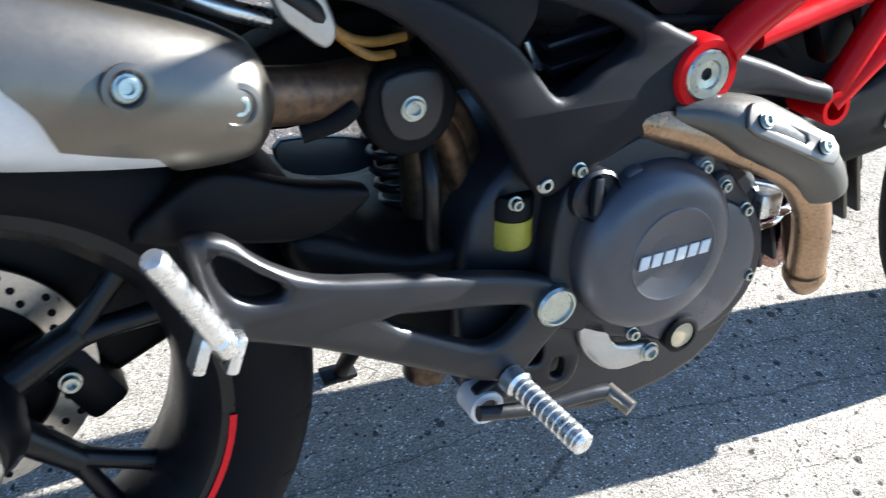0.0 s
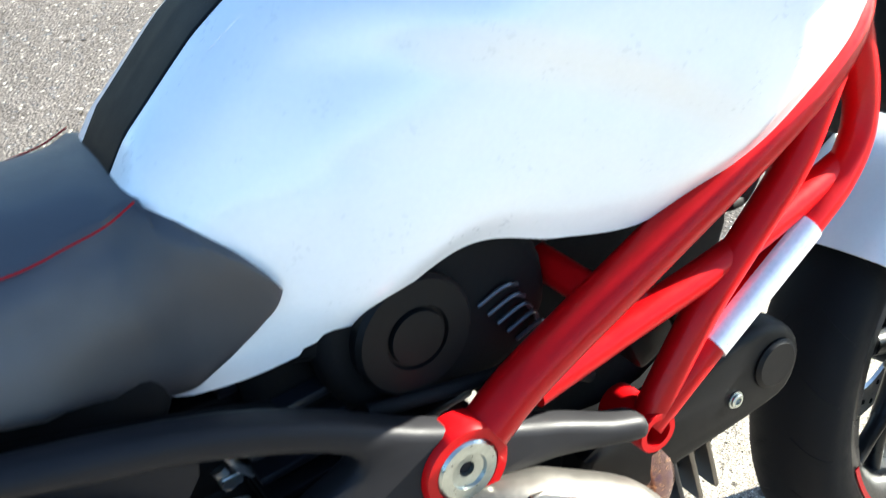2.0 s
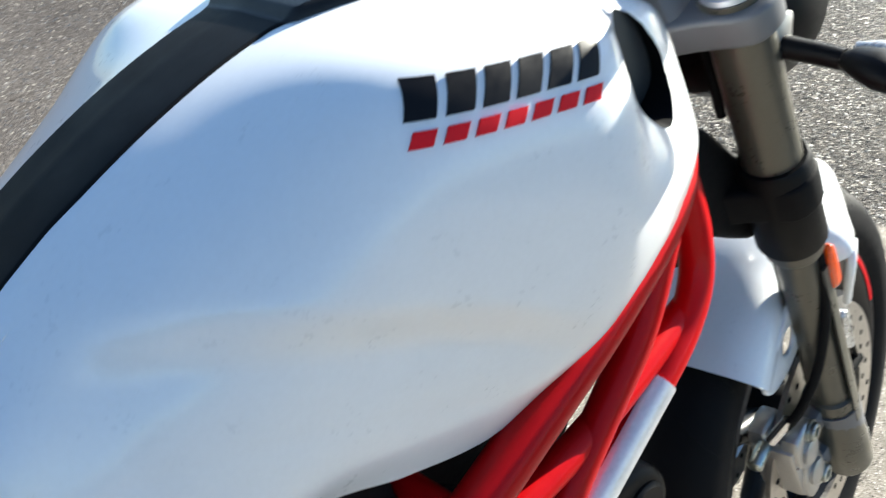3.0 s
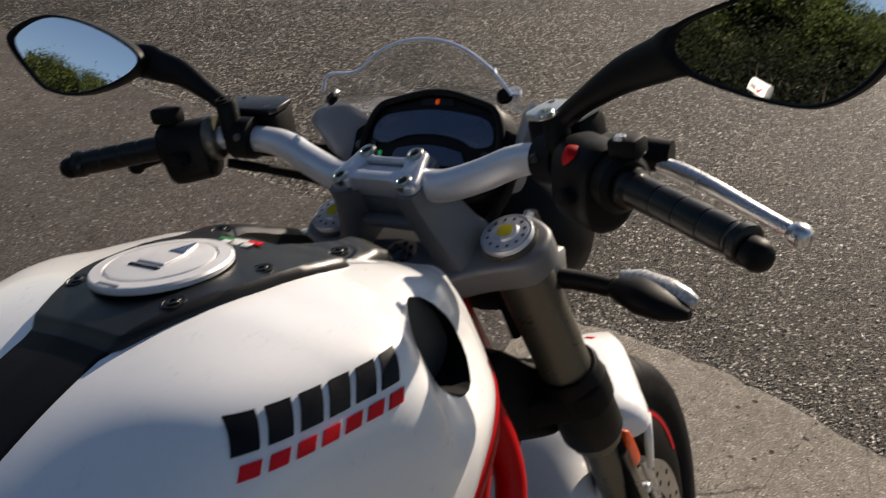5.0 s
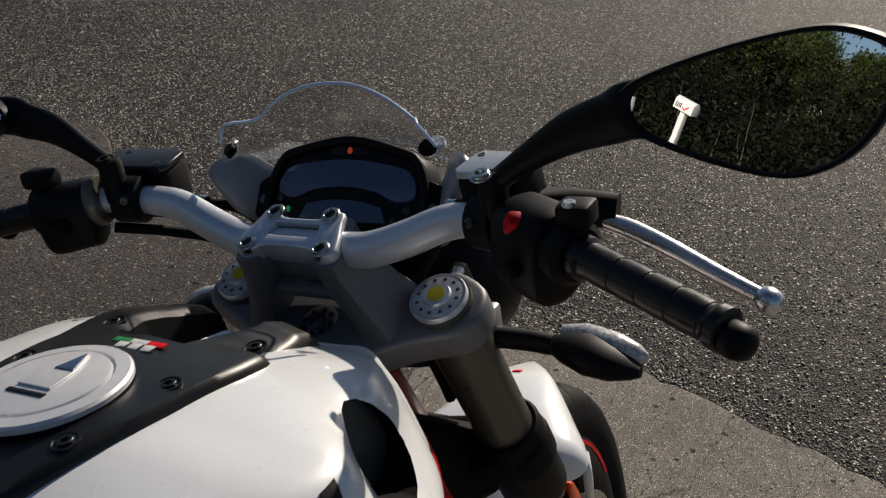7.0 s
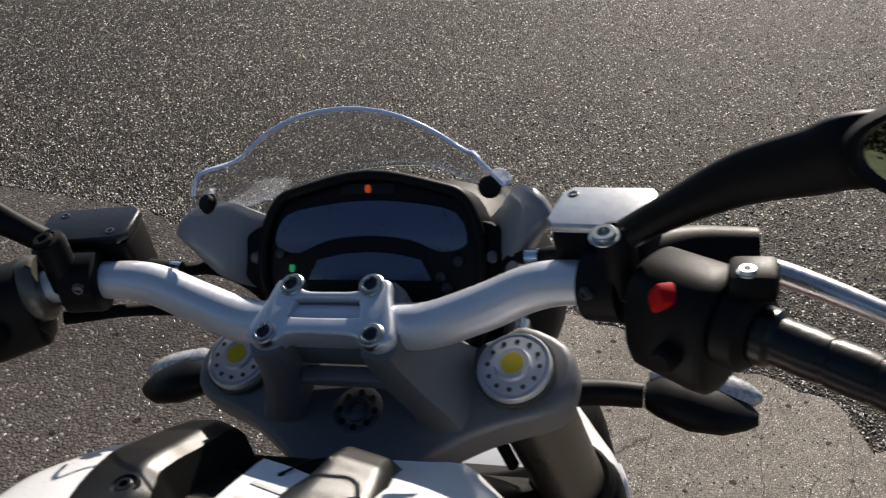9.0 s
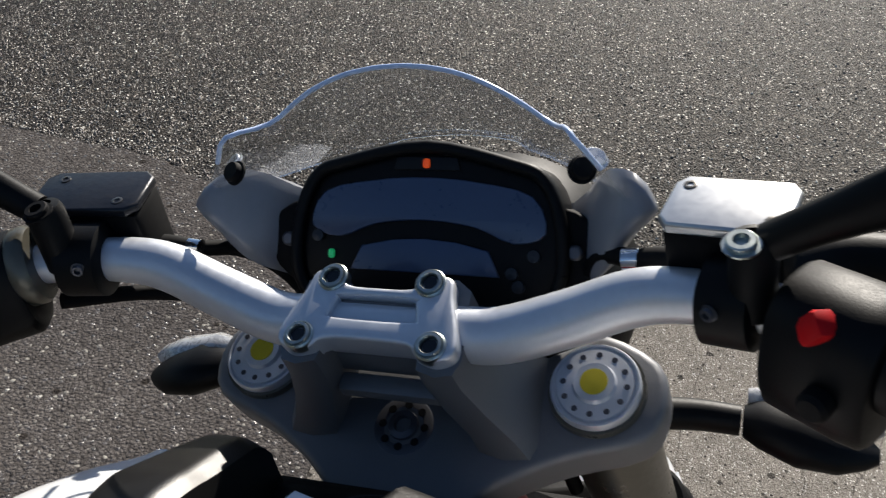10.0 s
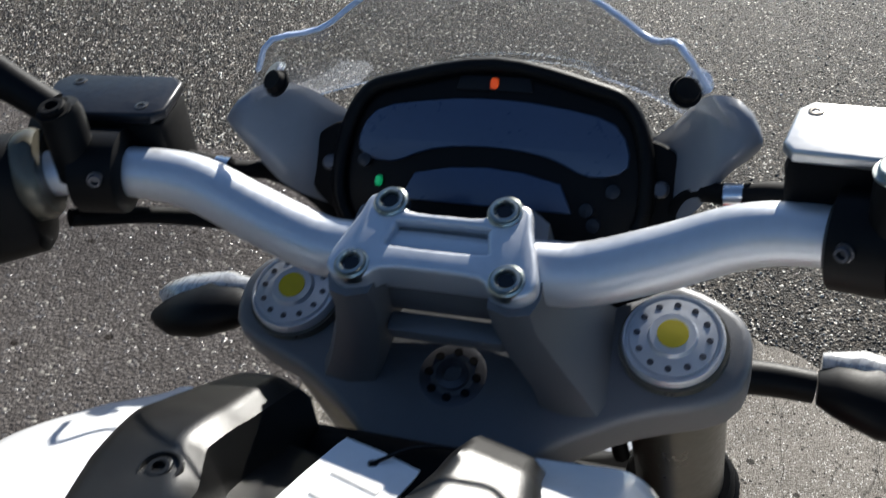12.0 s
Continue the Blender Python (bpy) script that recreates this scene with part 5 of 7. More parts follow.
def wheel(name, c, r, hw, crown, rim, rimhw, label, spoke_turn, grooves, stripe):
    prof = [(rim + .014, -rimhw), (rim + .014, -rimhw + .006), (rim + .004, -rimhw + .009), (rim - .012, -rimhw * .6), (rim - .022, 0), (rim - .012, rimhw * .6), (rim + .004, rimhw - .009), (rim + .014, rimhw - .006), (rim + .014, rimhw), (rim - .004, rimhw - .001), (rim - .026, rimhw * .55), (rim - .032, 0), (rim - .026, -rimhw * .55), (rim - .004, -rimhw + .001), (rim + .014, -rimhw)]
    rings = [[(c[0] + a * math.cos(q), w, c[2] + a * math.sin(q)) for a, w in prof] for q in np.linspace(0, 2 * math.pi, 97)]
    w = thing(name, loft("rim", rings, RIM, False, False, 40), bike, label)
    thing("tyre", tyre_mesh(c, r, hw, rim + .008, crown), w, "black road tyre with curved sipes")
    for i in range(5):
        a = radians(72 * i) + spoke_turn
        def arm(t, off, ww):
            return (c[0] + t * math.cos(a) - off * math.sin(a), 0, c[2] + t * math.sin(a) + off * math.cos(a), ww)

        for pts in ((arm(.040, 0, .019), arm(.085, 0, .016), arm(.122, 0, .0145)), (arm(.108, 0, .0130), arm(.140, .011, .0105), arm(rim - .020, .034, .0115)), (arm(.108, 0, .0130), arm(.140, -.011, .0105), arm(rim - .020, -.034, .0115))):
            thing("spoke", tube("spoke", [p[:3] for p in pts], [p[3] for p in pts], RIM, 12, 4), w)
    thing("hub", lathe("hub", [(.030, -.075), (.034, -.070), (.050, -.045), (.052, .045), (.034, .070), (.030, .075)], c, (0, 1, 0), RIM, 28), w)
    thing("axle_nut", lathe("axle_nut", [(.024, 0), (.024, .014), (.020, .018), (.013, .018), (.012, .008)], (c[0], -.082, c[2]), (0, -1, 0), ZINC, 24), w, "large zinc axle nut")
    for i in range(2):
        for s in (-1, 1):
            arc = []
            for q in np.linspace(radians(stripe + 180 * i), radians(stripe - 51 + 180 * i), 22):
                arc.append([(c[0] + a * math.cos(q), s * (rimhw + e), c[2] + a * math.sin(q)) for a, e in ((rim + .003, .0004), (rim + .003, .0016), (rim + .0095, .0016), (rim + .0095, .0004))])
            thing("rim_stripe", loft("rim_stripe", arc, DECALRED, True, True, 30), w, "red rim stripe")
    # sipes across the tread
    for i in range(grooves):
        for s in (-1, 1):
            q0 = 2 * math.pi * (i + .25 * (s > 0)) / grooves
            g = []
            for t in np.linspace(0, 1, 9):
                v = s * (.18 + .66 * t)
                q = q0 + .20 * t - .10 * t * t
                a = r - crown * (1 - math.cos(v * math.pi / 2)) ** 1.1
                y = hw * math.sin(v * math.pi / 2)
                wq = .0045 * math.sin(math.pi * (.12 + .76 * t)) / r
                g.append([(c[0] + (a + e) * math.cos(q + d), y, c[2] + (a + e) * math.sin(q + d)) for d, e in ((-wq, -.001), (-wq, .0006), (wq, .0006), (wq, -.001))])
            thing("sipe", loft("sipe", g, MATT, True, True, 40), w)
    return w


def disc(parent, c, y, r0, r1, t, label):
    rings = []
    for q in np.linspace(0, 2 * math.pi, 65):
        rings.append([(c[0] + a * math.cos(q), y + e, c[2] + a * math.sin(q)) for a, e in ((r0, -t), (r1, -t), (r1, t), (r0, t), (r0, -t))])
    d = thing("brake_disc", loft("brake_disc", rings, DISC, False, False, 30), parent, label)
    for i in range(45):
        q = 2 * math.pi * i / 45
        a = r0 + (r1 - r0) * (.25, .5, .75)[i % 3]
        thing("disc_hole", lathe("disc_hole", [(.0042, -t - .0004), (.0042, t + .0004)], (c[0] + a * math.cos(q), y, c[2] + a * math.sin(q)), (0, 1, 0), MATT, 8), d)
    for i in range(5):
        q = 2 * math.pi * i / 5 + .3
        thing("disc_carrier", tube("disc_carrier", [(c[0] + .045 * math.cos(q), y * .9, c[2] + .045 * math.sin(q)), (c[0] + (r0 + .006) * math.cos(q), y, c[2] + (r0 + .006) * math.sin(q))], .008, MATT, 8), d)
    return d


RC, FC = (.008, 0, .316), (1.450, 0, .302)
rear = wheel("rear_wheel", RC, .316, .090, .052, .216, .072, "gloss black rear wheel with red rim stripe", radians(27), 26, -7)
disc(rear, RC, .045, .088, .1225, .003, "drilled rear brake disc")
rcal = box("rear_caliper", (.115, .062, .285), (.05, .05, .085), BLACK, .012, pose(0, 0, 0, 0, -30, 0))
thing("rear_caliper", rcal, swingarm, "black rear brake caliper")
bolt(swingarm, (.10, .03, .30), (0, -1, 0), .009, .008)
chain = [box("k", (.02 + .43 * t, .068, .35 + .045 * t), (.011, .012, .012), CASEDARK, .002) for t in np.linspace(0, 1, 30)]
thing("chain", joined("chain", chain), swingarm, "drive chain on the far side")
thing("sprocket", lathe("sprocket", [(.085, -.004), (.085, .004), (.05, .004), (.05, -.004)], (.02, .068, .316), (0, 1, 0), DISC, 40), rear)
front = wheel("front_wheel", FC, .301, .056, .036, .216, .048, "gloss black front wheel with red rim stripe", radians(20), 24, 70)
for s in (-1, 1):
    disc(front, FC, s * .066, .118, .160, .0028, "drilled front brake disc")

# --- fork
YF = .101
calipers = []
for s in (-1, 1):
    leg = thing("fork_leg", lathe("fork_leg", [(.0265, -.008), (.0268, -.02), (.0268, -.205), (.0262, -.27), (.0262, -.29), (.0285, -.292), (.0285, -.312), (.0265, -.316), (.0215, -.317), (.0215, -.56), (.026, -.562), (.027, -.60), (.030, -.66), (.030, -.70), (.022, -.715)], fk(0, s * YF, 0), UP, FORKTUBE, 32), bike, "upside-down fork leg with bronze-grey outer tube")
    top = fk(0, s * YF, -.008)
    fc = thing("fork_cap", lathe("fork_cap", [(.0246, -.004), (.0246, .0035), (.0238, .0050), (.0228, .0050), (.0222, .0036), (.0212, .0036), (.0206, .0052), (.0120, .0058), (.0110, .0085), (.0, .0085)], top, UP, BARSILVER, 44), leg, "machined alloy fork cap")
    sc, uc = frame_at(UP)
    for i in range(12):
        q = 2 * math.pi * i / 12
        thing("cap_notch", lathe("cap_notch", [(.0017, .0045), (.0017, .0057)], top + .0172 * (math.cos(q) * sc + math.sin(q) * uc), UP, CASE, 10), fc)
    thing("paint_dot", lathe("paint_dot", [(.0075, .0080), (.0075, .0090), (0, .0092)], top, UP, YELLOW, 20), fc, "yellow paint dot")
    # hard chrome slider, foot and guard
    thing("slider", lathe("slider", [(.0218, -.30), (.0218, -.575)], fk(0, s * YF, 0), UP, FORKTUBE, 28), leg)
    thing("fork_guard", loft("fork_guard", [[fk(.027 * math.cos(q), s * YF + .029 * math.sin(q), u) for q in np.linspace(-1.7, 1.7, 12)] + [fk(.024 * math.cos(q), s * YF + .026 * math.sin(q), u) for q in np.linspace(1.7, -1.7, 12)] for u in np.linspace(-.335, -.60, 8)], FORKTUBE, True, True, 45), leg)
    thing("fork_foot", joined("fork_foot", [tube("f", [fk(.0, s * YF, -.58), fk(.004, s * YF, -.64), fk(.014, s * (YF - .004), -.69)], [.029, .027, .026], YOKE, 18), box("f", fk(-.034, s * (YF - .008), -.585), (.05, .018, .03), YOKE, .005, pose(0, 0, 0, 0, -24, 0)), box("f", fk(-.034, s * (YF - .008), -.655), (.05, .018, .03), YOKE, .005, pose(0, 0, 0, 0, -24, 0))]), leg)
    refl = plate("fork_reflector", [(-.008, -.026), (.006, -.029), (.008, -.013), (.007, .02), (.001, .030), (-.004, .024), (-.008, 0)], -.004, .004, AMBER, .002, rot=Matrix.Translation(fk(.014, s * (YF + .026), -.345)) @ pose(0, 0, 0, 0, -24, 0))
    thing("fork_reflector", refl, leg, "amber side reflector")
    # caliper
    cal = []
    for y in (.088, .050):
        cal.append(plate("c", [(-.020, -.058), (.018, -.056), (.022, -.02), (.014, 0), (.022, .02), (.018, .056), (-.020, .058), (-.026, .02), (-.018, 0), (-.026, -.02)], -.011, .011, CALIPER, .005, rot=Matrix.Translation(fk(-.075, s * y, -.615)) @ pose(0, 0, 0, 0, -24, 0)))
    cal.append(box("c", fk(-.098, s * .069, -.615), (.014, .05, .09), CALIPER, .005, pose(0, 0, 0, 0, -24, 0)))
    caliper = thing("brake_caliper", joined("brake_caliper", cal), bike, "grey anodised four-piston brake caliper")
    calipers.append(caliper)
    for u in (-.045, .045):
        bolt(caliper, fk(-.066, s * .099, -.615 + u), (0, s, 0), .011, .008, ZINC, "caliper_bolt")
        thing("caliper_bolt", lathe("caliper_bolt", [(.009, 0), (.009, .03), (.006, .032)], fk(-.100, s * .060, -.615 + u), -FW, ZINC, 12), caliper)
    for u in (-.022, .022):
        thing("piston_boss", lathe("piston_boss", [(.017, 0), (.017, .004), (.013, .006), (0, .006)], fk(-.078, s * .099, -.615 + u), (0, s, 0), CALIPER, 20), caliper)
    thing("pad_pin", tube("pad_pin", [fk(-.10, s * .04, -.60), fk(-.10, s * .095, -.60)], .003, CHROME, 8), caliper)
    thing("brake_hose", tube("brake_hose", [fk(-.095, s * .075, -.552), fk(-.075, s * .10, -.515), fk(-.045, s * .118, -.46), fk(-.02, s * .127, -.38), fk(-.008, s * .122, -.30), fk(-.02, s * .10, -.25)], .0055, MATT, 10), caliper, "black brake hose")
    thing("hose_union", tube("hose_union", [fk(-.10, s * .07, -.555), fk(-.082, s * .088, -.53)], .0075, CHROME, 10), caliper)
thing("axle", tube("axle", [(FC[0], -.118, FC[2]), (FC[0], .118, FC[2])], .014, ZINC), front)

# yokes
def yoke(name, u, h, material, label):
    pts = [(.028, -.085), (.036, -YF), (.022, -YF - .030), (0, -YF - .037), (-.024, -YF - .028), (-.040, -YF + .012), (-.058, -.058), (-.080, -.030), (-.084, 0), (-.080, .030), (-.058, .058), (-.040, YF - .012), (-.024, YF + .028), (0, YF + .037), (.022, YF + .030), (.036, YF), (.028, .085), (.012, .05), (.006, 0), (.012, -.05)]
    me = plate(name, [(a, b) for a, b in pts], -h / 2, h / 2, material, .005)
    # plate's X,Z,-Y  ->  forwards, sideways, up
    m = Matrix(((FW[0], UP[0], 0, 0), (0, 0, 1, 0), (FW[2], UP[2], 0, 0), (0, 0, 0, 1)))
    me.transform(Matrix.Translation(fk(0, 0, u)) @ m)
    finish(me, 35)
    return thing(name, me, bike, label)


top_yoke = yoke("top_yoke", -.028, .030, YOKE, "warm grey cast top yoke")
low_yoke = yoke("lower_yoke", -.225, .040, MATT, "black lower yoke")
for s in (-1, 1):
    thing("yoke_clamp", lathe("yoke_clamp", [(.031, -.055), (.034, -.050), (.034, .050), (.031, .055)], fk(0, s * YF, -.245), UP, BLACK, 28), low_yoke, "black fork clamp sleeve")
    thing("pinch_bolt", lathe("pinch_bolt", [(.005, 0), (.005, .008), (0, .008)], fk(.036, s * (YF - .005), -.022), FW, ALLOY, 12), top_yoke)
thing("lower_shroud", plate("lower_shroud", [(1.10, .76), (1.16, .80), (1.22, .76), (1.30, .70), (1.27, .655), (1.20, .68), (1.13, .72)], -.075, .075, MATT, .01), low_yoke, "black shroud behind the fork")
# steering stem nut with its ring of holes
nut = thing("stem_nut", lathe("stem_nut", [(.019, -.006), (.019, .004), (.0175, .007), (.0165, .0074), (.009, .0068), (.0085, .009), (.005, .010), (.004, .004)], fk(-.032, .004, -.020), UP, CASE, 40), bike, "grey metal steering stem nut with holes")
for i in range(8):
    q = i * math.pi / 4
    thing("nut_hole", lathe("nut_hole", [(.0024, 0), (.0024, .0012)], fk(-.032 + .0126 * math.cos(q), .004 + .0126 * math.sin(q), -.0136), UP, DECALBLACK, 10), nut)
thing("nut_mark", lathe("nut_mark", [(.003, 0), (.003, .001), (0, .0012)], fk(-.032, .004, -.0158), UP, FLUID, 10), nut)
thing("yoke_ring", lathe("yoke_ring", [(.033, -.012), (.033, -.001), (.030, .002), (.021, .002)], fk(-.032, .004, -.020), UP, YOKE, 40), nut)

# --- handlebar
half_bar = [(1.129, 0, .978), (1.129, .042, .978), (1.130, .065, .979), (1.1345, .098, .989), (1.137, .130, 1.002), (1.133, .156, 1.008), (1.124, .190, 1.011), (1.105, .225, 1.011), (1.060, .315, 1.000), (1.0365, .360, .9925)]
rad = [.0145, .0145, .0145, .0143, .0138, .0128, .0118, .0110, .0090, .0085]
bar_pts = [(1.0435, -.345, .9948)] + [(x, -y, z) for x, y, z in half_bar[-2:0:-1]] + half_bar[:-1] + [(1.0435, .345, .9948)]
bar = thing("handlebar", tube("handlebar", bar_pts, rad[:0:-1] + rad, BARSILVER, 24, 6), bike, "silver tapered handlebar")
# riser and clamp
CL = Matrix(((FW[0], 0, UP[0], 1.1225), (0, 1, 0, 0), (FW[2], 0, UP[2], .992), (0, 0, 0, 1)))


def flat(name, outline, z0, z1, material, bevel, holes=(), curve=3):
    """A plate lying flat: outline in (forwards, sideways), between two heights."""
    me = plate(name, outline, z0, z1, material, bevel, holes, curve=curve)
    me.transform(Matrix(((1, 0, 0, 0), (0, 0, 1, 0), (0, 1, 0, 0), (0, 0, 0, 1))))
    finish(me, 35)
    return me


clamp_out = [(0.0232, -0.0298), (0.0215, -0.0384), (0.0106, -0.0413), (-0.0096, -0.048), (-0.0197, -0.048), (-0.0247, -0.0394), (-0.0222, -0.0288), (-0.0172, -0.023), (-0.0163, 0.0), (-0.0172, 0.023), (-0.0222, 0.0288), (-0.0247, 0.0394), (-0.0197, 0.048), (-0.0096, 0.048), (0.0106, 0.0413), (0.0215, 0.0384), (0.0232, 0.0298), (0.0215, 0.023), (0.0148, 0.0182), (0.0139, 0.0), (0.0148, -0.0182), (0.0215, -0.023)]
cl = flat("clamp_top", clamp_out, -.013, .003, BARSILVER, .0022, [[(.0065, -.0215), (.0085, -.019), (.0085, .019), (.0065, .0215), (-.0015, .0235), (-.0045, .0205), (-.0045, -.0205), (-.0015, -.0235)]], 3)
cl.transform(CL)
clamp = thing("bar_clamp", cl, bike, "silver handlebar clamp with a long slot")
# a darker plate added in the slot for the shade on the bar below
recess = flat("slot_floor", [(.0082, -.019), (.0082, .019), (.0062, .0212), (-.0015, .0230), (-.0042, .0203), (-.0042, -.0203), (-.0015, -.0230), (.0062, -.0212)], -.004, -.0025, YOKE, .0004, (), 2)
recess.transform(CL)
thing("slot_floor", recess, clamp, "darker grey plate added for the shade inside the slot")
for f, y in ((.0178, -.0274), (.0178, .0274), (-.0172, -.0360), (-.0172, .0360)):
    p = CL @ Vector((f, y, .0026))
    thing("clamp_bolt", lathe("clamp_bolt", [(.0082, -.004), (.0082, .0012), (.0074, .0020), (.0068, .0016), (.0064, .0032), (.0050, .0034), (.0044, .0026), (.0042, .0004)], p, UP, ZINC, 22), clamp, "socket-head clamp bolt")
    thing("bolt_socket", lathe("bolt_socket", [(.0041, -.002), (.0041, .0012), (0, .0012)], p, UP, CASEDARK, 6), clamp)
for s in (-1, 1):
    ris = []
    for h, f0, f1, y0, y1 in ((-.006, -.029, .026, .026, .050), (-.020, -.030, .025, .026, .051), (-.045, -.032, .024, .030, .058), (-.070, -.035, .026, .038, .068), (-.086, -.040, .030, .042, .076)):
        ris.append([CL @ Vector((a, s * b, h)) for a, b in ((f1, y0), (f1, .5 * (y0 + y1)), (f1 - .006, y1 - .004), (f0 + .010, y1), (f0 + .002, y1 - .003), (f0, .5 * (y0 + y1)), (f0 + .003, y0 + .002), (f0 + .014, y0))])
    thing("riser", loft("riser", ris, YOKE, True, True, 30), clamp, "grey cast handlebar riser leg")
thing("riser_bridge", box("riser_bridge", CL @ Vector((.004, 0, -.034)), (.034, .070, .026), YOKE, .005, pose(0, 0, 0, 0, -24, 0)), clamp)
thing("slot_floor", box("slot_floor", CL @ Vector((.001, 0, -.0185)), (.022, .054, .006), CASE, .002, pose(0, 0, 0, 0, -24, 0)), clamp)
thing("riser_ledge", box("riser_ledge", CL @ Vector((-.020, 0, -.046)), (.012, .060, .010), YOKE, .003, pose(0, 0, 0, 0, -24, 0)), clamp)


def along_bar(y):
    """The bar's middle and its way at a distance from the centre."""
    P = spline(half_bar, 8)
    for a, b in zip(P, P[1:]):
        if a[1] <= abs(y) <= b[1] or b is P[-1]:
            t = (abs(y) - a[1]) / max(1e-6, b[1] - a[1])
            p, d = a + (b - a) * t, (b - a) / np.linalg.norm(b - a)
            sg = 1 if y > 0 else -1
            return np.array((p[0], sg * p[1], p[2])), np.array((d[0], sg * d[1], d[2]))


for s in (-1, 1):
    g0, gd = along_bar(s * (.258 if s < 0 else .250))
    g1, _ = along_bar(s * (.360 if s < 0 else .343))
    ln = float(np.linalg.norm(g1 - g0))
    prof = [(.0180, -.002), (.0180, .005), (.0150, .008)]
    for i in range(4):
        q = .012 + (ln - .022) * i / 4
        prof += [(.0146, q), (.0150, q + (ln - .022) / 8), (.0146, q + (ln - .022) / 4 - .003), (.0138, q + (ln - .022) / 4 - .0024), (.0138, q + (ln - .022) / 4 - .0008)]
    prof += [(.0150, ln - .008), (.0165, ln - .006), (.0165, ln), (.012, ln + .002)]
    prof = [(r * .84, q) for r, q in prof]
    grip = thing("grip", lathe("grip", prof, g0, gd, GRIP, 26, 30), bar, "black rubber grip with wear lines")
    thing("bar_end", lathe("bar_end", [(.0098, 0), (.0108, .002), (.0110, .009), (.0100, .013), (.0076, .0162), (.0040, .0176), (0, .0180)], g1 + gd * .001, gd, BLACK, 24), grip, "black bar-end weight")
    # switch block
    c, cd = along_bar(s * (.222 if s < 0 else .232))
    sd2, ud2 = frame_at(cd)
    if sd2[0] < 0:
        sd2, ud2 = -sd2, -ud2
    if ud2[2] < 0:
        ud2 = -ud2
    rr = []
    for t, k in ((-.027, .80), (-.026, .92), (-.023, 1), (.010, 1.04), (.018, 1.02), (.0205, .96), (.0215, .85)):
        k *= .90 if s < 0 else .82
        rr.append([c + cd * t + k * (a * sd2 + b * ud2) for a, b, _ in spline([(.024, .010, 0), (.018, .022, 0), (.004, .026, 0), (-.012, .025, 0), (-.024, .015, 0), (-.028, -.005, 0), (-.026, -.030, 0), (-.016, -.044, 0), (.002, -.047, 0), (.016, -.040, 0), (.024, -.022, 0)], 3, True)])
    sw_me = loft("switch_block", rr, BLACK, True, True, 35)
    swb = thing("switch_block", sw_me, bar, "black handlebar switch block")
    if s < 0:
        thing("kill_switch", box("kill_switch", c + cd * -.004 + .0140 * ud2 - .0165 * sd2, (.013, .016, .016), SWITCHRED, .004, pose(0, 0, 0, 20, -35, 24)), swb, "red engine stop switch")
        thing("starter_button", lathe("starter_button", [(.007, 0), (.007, .006), (.005, .008), (0, .008)], c + cd * .004 - .027 * sd2 - .012 * ud2, -sd2, MATT, 16), swb)
    else:
        thing("indicator_switch", box("indicator_switch", c - .028 * sd2 - .01 * ud2, (.014, .018, .012), MATT, .003), swb)
        thing("lever_collar", lathe("lever_collar", [(.021, -.006), (.023, -.003), (.023, .003), (.021, .006)], c + cd * -.030, cd, FORKTUBE, 26), swb, "bronze-grey collar")
        thing("high_beam_flap", box("high_beam_flap", c + cd * .012 + .030 * ud2, (.022, .030, .016), MATT, .004), swb)
    th, _ = along_bar(s * .249)
    thing("throttle_drum", lathe("throttle_drum", [(.018, -.010), (.022, -.008), (.0225, .004), (.018, .008)], th, cd, BLACK, 26), swb)
    if s < 0:
        thing("cable_clip", box("cable_clip", th + .026 * ud2 + .006 * sd2, (.022, .024, .016), BLACK, .004), swb)
        bolt(swb, th + .033 * ud2, ud2, .004, .003, ALLOY, "screw")
    # lever clamp, reservoir, lever
    m, md = along_bar(s * .176)
    perch = thing("lever_perch", joined("lever_perch", [lathe("p", [(.0165, -.013), (.021, -.011), (.021, .011), (.0165, .013)], m, md, BLACK, 24), tube("p", [m + .014 * np.array((1, 0, .1)), m + np.array((.040, s * .035, -.004)), m + np.array((.048, s * .075, -.008))], [.017, .015, .013], BLACK, 14)]), bar, "black lever perch")
    bolt(perch, m - .020 * sd2 + .006 * ud2, -sd2, .0032, .003, CASE, "screw")
    rx, ry, rz = (1.156, .173, 1.020) if s < 0 else (1.160, .186, 1.009)
    turn = pose(0, 0, 0, 3 * s, -6, 10 * s)
    res = thing("fluid_reservoir", box("fluid_reservoir", (rx, s * ry, rz), (.036, .056 if s < 0 else .066, .040 if s < 0 else .048), MATT, .006, turn), perch, "black square brake fluid reservoir")
    lid_me = flat("reservoir_lid", [(-.019, -.028), (-.013, -.034), (.013, -.034), (.019, -.028), (.019, .028), (.013, .034), (-.013, .034), (-.019, .028)], -.003, .003, LIDMETAL if s < 0 else CASEDARK, .0018, (), 1)
    if s < 0:
        lid_me.transform(Matrix.Diagonal((1, .84, 1, 1)))
    lid_me.transform(Matrix.Translation(Vector((rx, s * ry, rz)) + turn.to_3x3() @ Vector((0, 0, .0225 if s < 0 else .0265))) @ turn)
    lid = thing("reservoir_lid", lid_me, res, "flat reservoir lid")
    for q in ((.011, .021), (-.011, -.021)):
        bolt(lid, Vector((rx, s * ry, rz)) + turn.to_3x3() @ Vector((q[0], q[1], .0252 if s < 0 else .0292)), turn.to_3x3() @ Vector((0, 0, 1)), .0032, .0008, SHELL, "screw")
    lv = [(1.168, s * .245, .998), (1.164, s * .265, .994), (1.153, s * .295, .987), (1.140, s * .332, .976), (1.129, s * .364, .967)]
